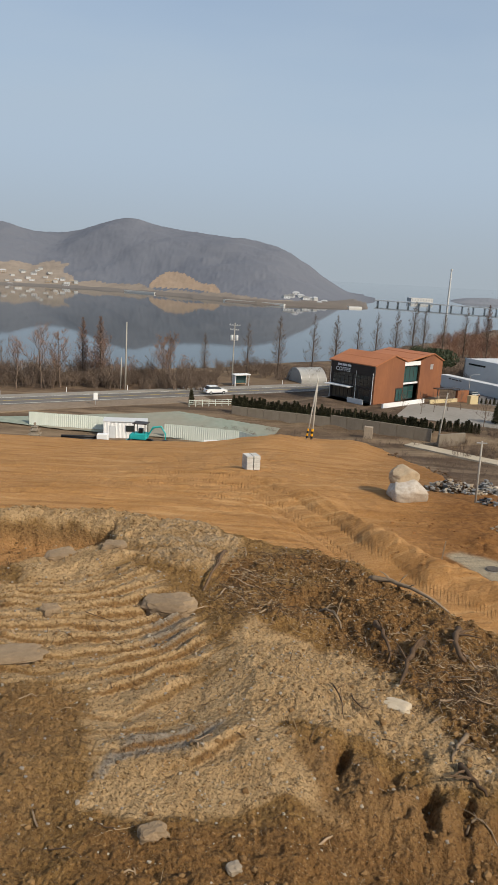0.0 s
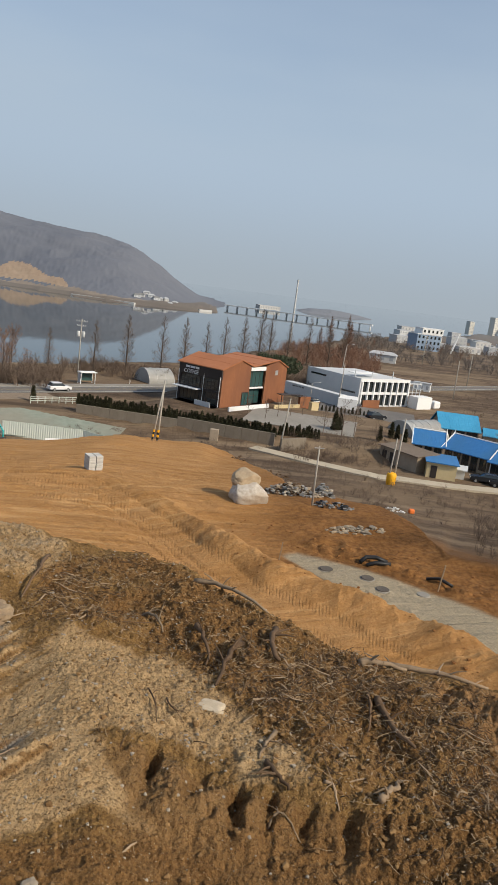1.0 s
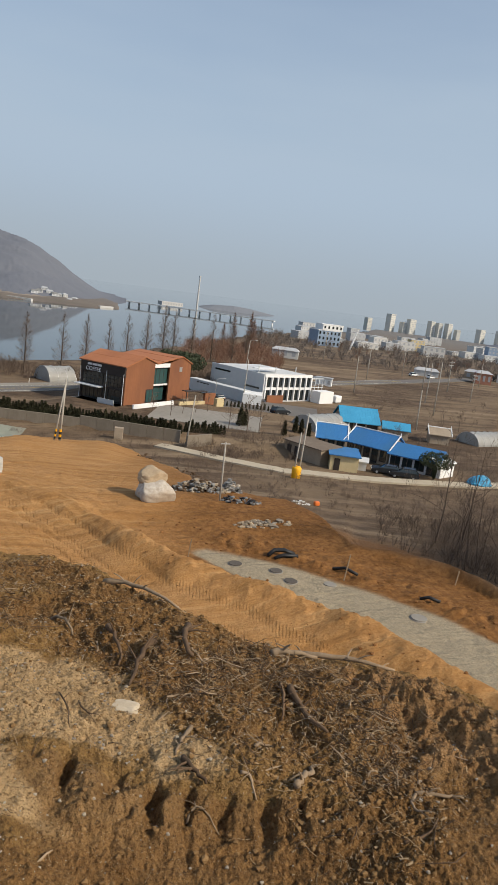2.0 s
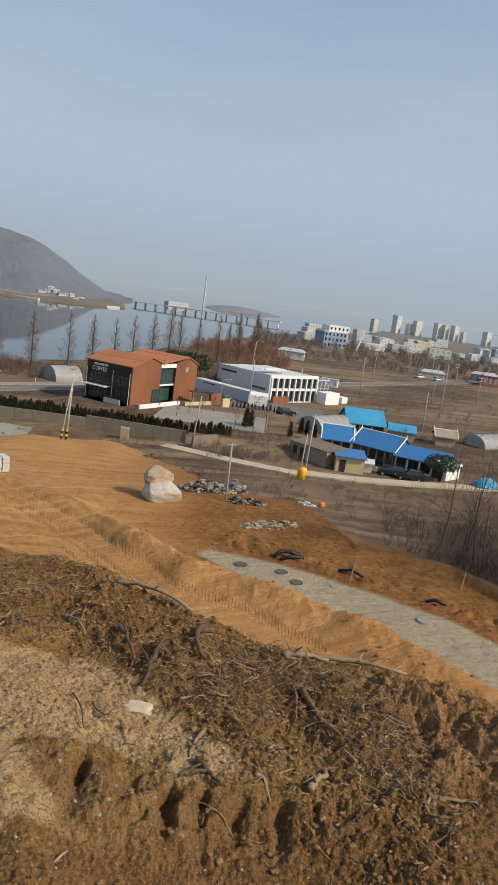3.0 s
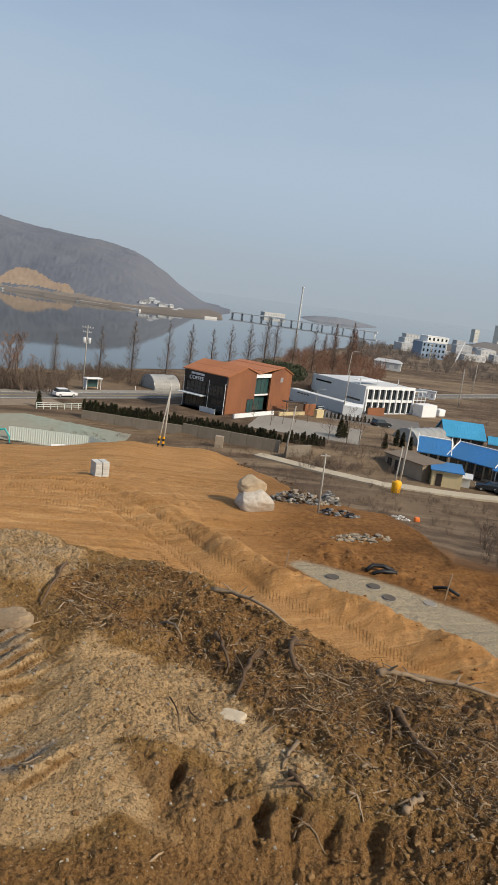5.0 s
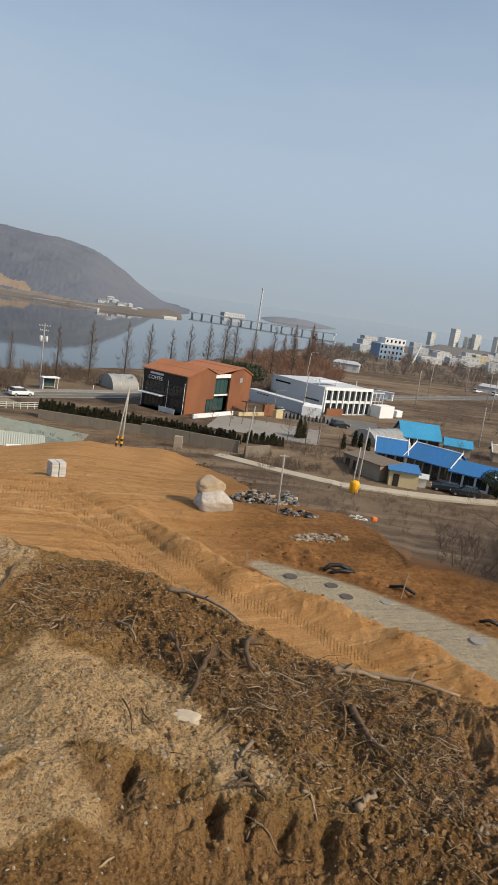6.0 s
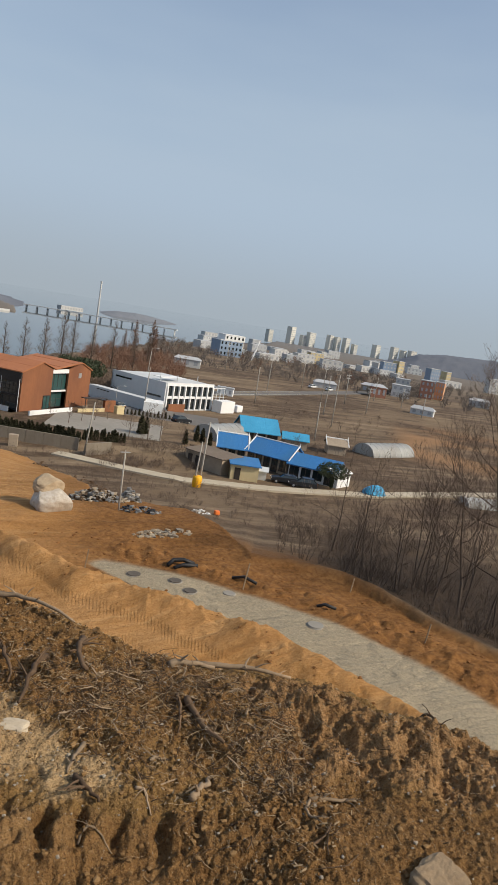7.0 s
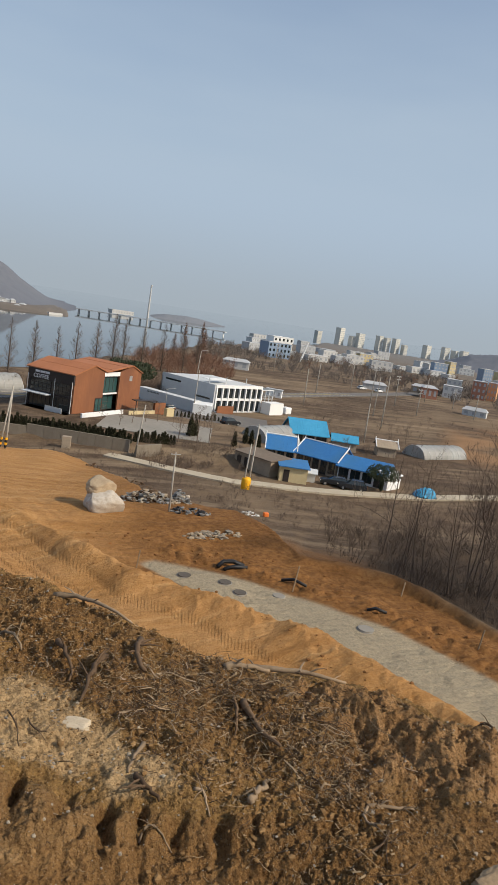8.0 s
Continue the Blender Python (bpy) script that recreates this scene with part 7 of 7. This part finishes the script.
# town: the blue and white office block, mid-rise houses, towers
block_house(191, 409, 17, 10, 9.5, facing(191, 409, 35), 4.0, M_OFFICEBLUE, M_WHITEWALL, "blue and white office block behind bare trees", 3, 6, name="office_block", cat="office")
block_house(193, 408, 15, 8, 3.2, facing(193, 408, 35), 13.9, M_WHITEWALL, M_WHITEWALL, "white rooftop storey over the blue office block", 1, 5, name="roof_storey", cat="office")
mast_ = thing("slanted_mast", pose(205, 400, 4.0, 0, 18, 0), "slanted white bridge mast before the town", "mast")
sh_ = Shape()
sh_.tube([(0, 0, 0), (0, 0, 13)], [0.7, 0.3], 8)
sh_.part("shaft", M_WHITEWALL, mast_)
for x_, y_, w_, h_, m_, l_ in ((260, 465, 20, 9, M_FARWALL, "white mid-rise block at the town's edge"), (295, 470, 18, 11, M_CREAM, "cream mid-rise block at the town's edge"), (344, 442, 18, 14, M_OFFICEBLUE, "blue and white mid-rise block in town"), (352, 440, 9, 17, M_CREAM, "cream slab block in town"),
                           (378, 430, 14, 15, M_OFFICEBLUE, "blue glazed mid-rise block in town"), (390, 428, 7, 14, M_CREAM, "narrow cream block in town"), (375, 405, 24, 6, M_FARWALL, "low white hall in town"), (415, 400, 22, 15, M_FARWALL, "white four-storey block in town"), (330, 450, 26, 6, M_FARWALL, "long white shed in town"), (232, 430, 26, 5, M_FARWALL, "low white sheds by the trees")):
    block_house(x_, y_, w_ * 0.62, 7, h_ * 0.72, facing(x_, y_, rh.uniform(15, 45)), 4.0, m_, M_FARWALL, l_, max(1, int(h_ / 3.3)), 4, name="town_block", cat="building", group="town blocks", win=M_FARGLASS)
# cream render, lightened to hold the haze before the towers
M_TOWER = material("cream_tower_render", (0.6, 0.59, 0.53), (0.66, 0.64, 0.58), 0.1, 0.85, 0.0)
for az_, w_, h_ in ((28.6, 8, 19), (30.3, 11, 28), (31.3, 7, 19), (31.9, 11, 25), (33.4, 7, 25), (34.0, 7, 24), (34.7, 8, 25), (35.4, 6, 18), (37.1, 10, 23), (38.5, 9, 23), (39.2, 6, 21), (39.9, 10, 22)):
    x_, y_ = 1090 * math.sin(radians(az_ - 0.4)), 1090 * math.cos(radians(az_ - 0.4))
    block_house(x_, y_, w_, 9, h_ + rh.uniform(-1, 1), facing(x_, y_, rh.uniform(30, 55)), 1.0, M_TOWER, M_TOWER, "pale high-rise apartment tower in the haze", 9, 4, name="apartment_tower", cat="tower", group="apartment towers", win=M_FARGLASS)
for k_ in range(34):
    x_, y_ = polar(23, 42, 500, 760)
    block_house(x_, y_, rh.uniform(6, 15), 8, rh.uniform(3, 8), facing(x_, y_, rh.uniform(15, 50)), 3.5, rh.choice([M_FARWALL, M_FARWALL, M_PALEROOF, M_GREYWALL]), M_PALEROOF, "pale town building beyond the fields", 2, 4, name="town_block", cat="building", group="town blocks", win=M_FARGLASS)
for x_, y_, w_, d_, h_, m_, l_ in ((198, 258, 9, 8, 5.5, M_BRICK, "red brick house at the field's edge"), (222, 272, 12, 9, 6.5, M_GREYWALL, "grey house at the field's edge"), (247, 283, 9, 9, 10.5, M_BRICK, "tall brick house with a pale stair tower"), (257, 284, 6, 8, 10.5, M_APRICOT, "apricot house wall lit by the sun"), (237, 290, 10, 9, 9, M_FARWALL, "white three-storey house behind the others"), (208, 275, 16, 6, 4, M_STUCCO, "long low house with a pale roof"), (176, 268, 14, 6, 3, M_PALEROOF, "low pale shed beside parked cars"), (272, 270, 14, 8, 4, M_GREYWALL, "grey house half hidden by trees"), (182, 208, 12, 4, 2.6, M_GREYWALL, "long grey cabin in the brown field"), (96, 201, 7, 3, 2.6, M_WHITEWALL, "white container standing in the field"), (118, 290, 16, 7, 4, M_FARWALL, "white farm building in the flat fields")):
    block_house(x_, y_, w_ * 0.72, d_ * 0.8, h_ * 0.85, facing(x_, y_, rh.uniform(-12, 12)), 3.95, m_, M_PALEROOF, l_, max(1, int(h_ / 2.9)), 3, 1.2 if h_ < 6 and w_ > 8 else 0, win=M_FARGLASS)
# poles out in the fields
for az_, d_, h_ in ((25.2, 330, 13), (28.8, 260, 11), (28.0, 215, 11), (31.5, 300, 12), (33.2, 260, 13), (33.6, 215, 12), (34.4, 190, 14), (33.3, 160, 9), (35.1, 262, 11), (37.3, 300, 10), (39.5, 290, 8), (41.2, 262, 9), (36.9, 240, 9)):
    x_, y_ = d_ * math.sin(radians(az_)), d_ * math.cos(radians(az_))
    concrete_pole((x_, y_, 3.9), h_, (0, rh.uniform(-1, 2)), arm=2.0 if rh.random() < 0.4 else 0, r=0.16, label="grey concrete pole out in the fields")

# ---- roots, branches, stones and clods on the spoil heap ----
def branch(x0, y0, x1, y1, x2, y2, r, lift, mat, label, name="branch"):
    """A crooked limb lying on the heap through three places, with stubs of side shoots."""
    rnd = random.Random(int(1000 * (x0 + 3 * y0)))
    p = [Vector((x, y, ground_z(x, y) + r * 0.5)) for x, y in ((x0, y0), (x1, y1), (x2, y2))]
    p[1].z += lift * 0.35
    r *= 0.85
    pts, rad = [], []
    for k in range(9):
        s = k / 8
        q = (1 - s) ** 2 * p[0] + 2 * s * (1 - s) * (2 * p[1] - 0.5 * (p[0] + p[2])) + s * s * p[2]
        q += Vector((rnd.uniform(-1, 1), rnd.uniform(-1, 1), rnd.uniform(-0.4, 0.8))) * r * 0.7
        pts.append(q)
        rad.append(r * (1.1 - 0.65 * s) * rnd.uniform(0.85, 1.15))
    t = thing(name, pose(0, 0, 0), label, name, "heap wood")
    sh = Shape()
    sh.tube(pts, rad, 7)
    sh.part("limb", mat, t, smooth=True)
    for k in range(3):
        i = rnd.randrange(2, 7)
        e = Vector((rnd.uniform(-1, 1), rnd.uniform(-1, 1), rnd.uniform(0, 0.9))).normalized()
        L = rnd.uniform(0.08, 0.25)
        sh = Shape()
        sh.tube([pts[i], pts[i] + e * L * 0.5, pts[i] + e * L + Vector((0, 0, -0.03))], [rad[i] * 0.5, rad[i] * 0.35, rad[i] * 0.15], 5)
        sh.part("side_shoot", mat, t)
    return t


GREY = [
    (1.5, 7.75, 1.8, 7.55, 2.2, 6.95, 0.035, 0.10), (0.85, 7.22, 0.95, 6.96, 1.07, 6.73, 0.024, 0.05), (3.3, 6.15, 3.75, 5.95, 4.2, 5.7, 0.04, 0.10),
    (3.0, 6.1, 3.2, 6.1, 3.45, 6.0, 0.045, 0.04), (1.86, 4.96, 1.74, 4.8, 1.64, 4.64, 0.022, 0.03), (2.45, 4.15, 2.62, 4.3, 2.74, 4.4, 0.035, 0.05),
    (3.31, 3.87, 3.56, 3.9, 3.78, 3.89, 0.02, 0.06), (3.31, 3.87, 3.23, 3.76, 3.31, 3.66, 0.015, 0.04), (2.27, 4.61, 2.34, 4.63, 2.47, 4.7, 0.016, 0.02), (2.07, 4.32, 2.13, 4.27, 2.13, 4.12, 0.015, 0.04), (1.62, 4.1, 1.72, 4.14, 1.84, 4.03, 0.012, 0.04),
]
BROWN = [
    (1.4, 6.77, 1.44, 6.39, 1.43, 6.04, 0.032, 0.12), (1.8, 6.35, 1.62, 6.05, 1.43, 5.6, 0.036, 0.14), (2.21, 6.6, 2.12, 6.29, 2.1, 5.95, 0.045, 0.10), (-0.22, 8.5, -0.29, 7.96, -0.43, 7.38, 0.028, 0.12),
    (2.91, 5.41, 2.89, 5.07, 2.97, 4.7, 0.04, 0.06), (1.68, 4.56, 1.72, 4.41, 1.8, 4.28, 0.028, 0.04), (2.82, 5.45, 2.79, 5.25, 2.7, 5.05, 0.02, 0.12), (0.83, 5.54, 0.87, 5.24, 0.87, 5.0, 0.009, 0.08), (0.99, 5.46, 1.05, 5.18, 1.15, 5.3, 0.008, 0.09),
    (5.3, 4.9, 5.2, 4.6, 5.15, 4.28, 0.018, 0.08), (2.97, 3.47, 3.17, 3.49, 3.33, 3.6, 0.014, 0.05),
]
for row_ in GREY:
    branch(*row_, M_DRYWOOD, "pale grey weathered branch lying on the spoil heap")
for row_ in BROWN:
    branch(*row_, M_DARKROOT, "dark brown torn root lying on the spoil heap", "root")


def boulder(x, y, size, yaw, seed, mat, label, sink=0.35):
    bm = bmesh.new()
    bmesh.ops.create_icosphere(bm, subdivisions=4, radius=1)
    for v in bm.verts:
        c = v.co.copy()
        k = 1.0 / (abs(c.x) ** 4 + abs(c.y) ** 4 + abs(c.z) ** 4) ** 0.25
        n = noise.fractal(c * 1.3 + Vector((seed, seed, 0)), 0.8, 2.2, 5) * 0.16
        cell = noise.cell(c * 1.7 + Vector((seed, 0, 0))) * 0.06
        v.co = Vector((c.x * size[0], c.y * size[1], c.z * size[2])) * k * (0.9 + n + cell)
    ob = part("stone", bm, mat)
    ob.matrix_world = pose(x, y, ground_z(x, y) + size[2] * (1 - 2 * sink), 6, -4, yaw)
    return tagged(ob, label, "stone")


M_TANSTONE = material("tan_granite", (0.22, 0.155, 0.095), (0.34, 0.25, 0.155), 9, 0.95, 0.8, c3=(0.15, 0.1, 0.058))
boulder(3.82, 3.0, (0.22, 0.16, 0.11), 10, 3, M_TANSTONE, "rough tan boulder beside a dark hollow", 0.5)
boulder(-0.74, 6.95, (0.3, 0.2, 0.1), -15, 7, M_TANSTONE, "flat grey-brown boulder half buried in the heap", 0.55)
boulder(-1.91, 6.6, (0.1, 0.08, 0.06), 30, 9, M_TANSTONE, "small pale stone on the heap")
boulder(-0.47, 3.78, (0.1, 0.07, 0.06), 20, 11, M_TANSTONE, "tan clod of sandy earth")
boulder(1.37, 5.34, (0.13, 0.08, 0.03), -35, 13, material("cream_stone", (0.46, 0.37, 0.26), (0.58, 0.49, 0.36), 9, 0.9, 0.3), "pale flat slab of stone on the heap")
boulder(-2.3, 5.75, (0.6, 0.16, 0.05), 5, 15, M_TANSTONE, "long pale rock ledge showing in the heap", 0.5)
boulder(-1.6, 8.25, (0.16, 0.11, 0.07), 5, 17, M_TANSTONE, "pale yellow clod of hard earth")
boulder(-2.2, 8.0, (0.2, 0.12, 0.07), 25, 19, M_TANSTONE, "pale yellow lump of hard earth")
boulder(0.05, 3.55, (0.05, 0.04, 0.03), 25, 21, M_STONE, "grey stone in dark soil")

# what nobody could count
rd = np.random.RandomState(7)


def heap_points(n, weight):
    out = []
    while len(out) < n:
        a, r = np.radians(rd.uniform(-24, 60, 4000)), np.sqrt(rd.uniform(2.6 ** 2, 11.0 ** 2, 4000))
        x, y = r * np.sin(a), r * np.cos(a)
        z, k = land(x, y)
        keep = rd.uniform(0, 1, 4000) < weight(x, y, k) * (k["heap"] > 0.5) * np.minimum(1.0, (5.5 / r) ** 1.2)
        out += list(zip(x[keep], y[keep], z[keep]))
    return out[:n]


def lumps(name, n, weight, s0, s1, mat, label, cat, flat=0.7):
    rnd = random.Random(n)
    sh = Shape()
    for x, y, z in heap_points(n, weight):
        s = s0 * (s1 / s0) ** (rnd.random() ** 2.2)
        sh.lump((x, y, z + s * 0.2), (s, s * rnd.uniform(0.6, 1.1), s * flat), rnd, 2, 5, 0.35)
    tagged(sh.part(name, mat), label, cat, kind="stuff")


def litter(name, n, weight, l0, l1, r0, r1, mat, label, cat, rise=0.5):
    rnd = random.Random(n + 1)
    sh = Shape()
    for x, y, z in heap_points(n, weight):
        L = l0 * (l1 / l0) ** (rnd.random() ** 1.7)
        a = rnd.uniform(0, 2 * math.pi)
        up = rnd.uniform(-0.15, rise)
        d = Vector((math.cos(a), math.sin(a), up)).normalized()
        side = Vector((-d.y, d.x, rnd.uniform(-0.5, 0.8)))
        bend = rnd.uniform(-0.35, 0.35) * L
        p = Vector((x, y, z + 0.006))
        r = rnd.uniform(r0, r1)
        sh.tube([p - d * L * 0.5, p - d * L * 0.15 + side * bend * 0.5, p + d * L * 0.2 + side * bend * 0.45 + Vector((0, 0, 0.02)), p + d * L * 0.5], [r, r * 0.95, r * 0.75, r * 0.35], 4, cap=False)
    tagged(sh.part(name, mat), label, cat, kind="stuff")


woody = lambda x, y, k: 0.02 + 0.06 * k["tan"] + k["debris"] * np.clip(0.45 + 2.2 * fbm(x * 0.9, y * 0.9, 131, 3), 0.08, 1)
earthy = lambda x, y, k: 0.2 + 0.5 * k["tan"] + 0.8 * k["debris"]
M_CLOD = material("brown_earth_clods", (0.19, 0.108, 0.042), (0.29, 0.175, 0.075), 18, 0.95, 0.3, c3=(0.12, 0.065, 0.026))
M_PEBBLE = material("pale_grit", (0.3, 0.25, 0.18), (0.44, 0.38, 0.29), 9, 0.9, 0.2, c3=(0.22, 0.19, 0.16))
M_STRAW = material("pale_dry_roots", (0.27, 0.185, 0.1), (0.38, 0.275, 0.165), 9, 0.95, 0.0)
lumps("earth_clods", 8000, earthy, 0.005, 0.03, M_CLOD, "loose brown earth clods over the spoil heap", "clods")
lumps("grit", 4200, lambda x, y, k: 0.4 + 0.6 * k["pale"], 0.004, 0.02, M_PEBBLE, "pale grit and pebbles over the spoil heap", "grit")
litter("root_litter", 2300, woody, 0.06, 0.5, 0.0015, 0.005, M_DARKROOT, "tangled dark roots torn out of the soil", "roots", 0.7)
litter("root_litter", 2200, woody, 0.04, 0.4, 0.001, 0.004, M_STRAW, "pale dry rootlets and straw on the heap", "roots", 0.5)
litter("wood_litter", 260, woody, 0.06, 0.4, 0.004, 0.012, M_DRYWOOD, "grey sticks scattered on the heap", "sticks", 0.4)


def chips(n, weight):
    """Splinters of bark and wood lying on the torn soil."""
    rnd = random.Random(n)
    sh = Shape()
    for x, y, z in heap_points(n, weight):
        a, L, w = rnd.uniform(0, 6.28), 0.007 * 6 ** (rnd.random() ** 1.6), rnd.uniform(0.002, 0.007)
        u = Vector((math.cos(a), math.sin(a), rnd.uniform(-0.3, 0.3))).normalized() * L
        v = u.cross(Vector((rnd.uniform(-0.6, 0.6), rnd.uniform(-0.6, 0.6), 1))).normalized() * w
        p, h = Vector((x, y, z + 0.005)), Vector((0, 0, 0.003))
        sh.quad(p - u - v, p + u - v * 0.5, p + u * 0.8 + v, p - u * 0.9 + v)
        sh.quad(p - u - v + h, p + u - v * 0.5 + h, p + u * 0.8 + v + h, p - u * 0.9 + v + h)
    tagged(sh.part("wood_chips", M_STRAW), "pale splinters of bark and wood on torn soil", "wood chips", kind="stuff")


chips(2400, lambda x, y, k: 0.03 + k["debris"] + 0.25 * k["tan"])


def rough_clods():
    """Turned clods beside the gravel road and along the berm."""
    rnd = random.Random(77)
    sh = Shape()
    for k in range(700):
        az = rnd.uniform(12, 58)
        if k % 6:
            r = float(gravel_far(az)) + rnd.uniform(0.2, 4.5) ** 1.1
        else:
            r = float(berm_line(az)) + rnd.uniform(-2.0, 0.8)
        x, y = r * math.sin(radians(az)), r * math.cos(radians(az))
        s = 0.02 * (0.13 / 0.02) ** (rnd.random() ** 2.4)
        sh.lump((x, y, s * 0.15), (s, s * rnd.uniform(0.6, 1.1), s * 0.65), rnd, 2, 5, 0.35)
    v = np.array(sh.v)
    centre = v.reshape(-1, 12, 3).mean(1)
    z = heights(centre[:, :2])
    v[:, 2] += np.repeat(z, 12)
    sh.v = v.tolist()
    tagged(sh.part("earth_clods", material("orange_earth_clods", (0.18, 0.08, 0.026), (0.27, 0.125, 0.042), 6, 0.95, 0.3)), "turned orange clods beside the gravel road", "clods", kind="stuff")


rough_clods()
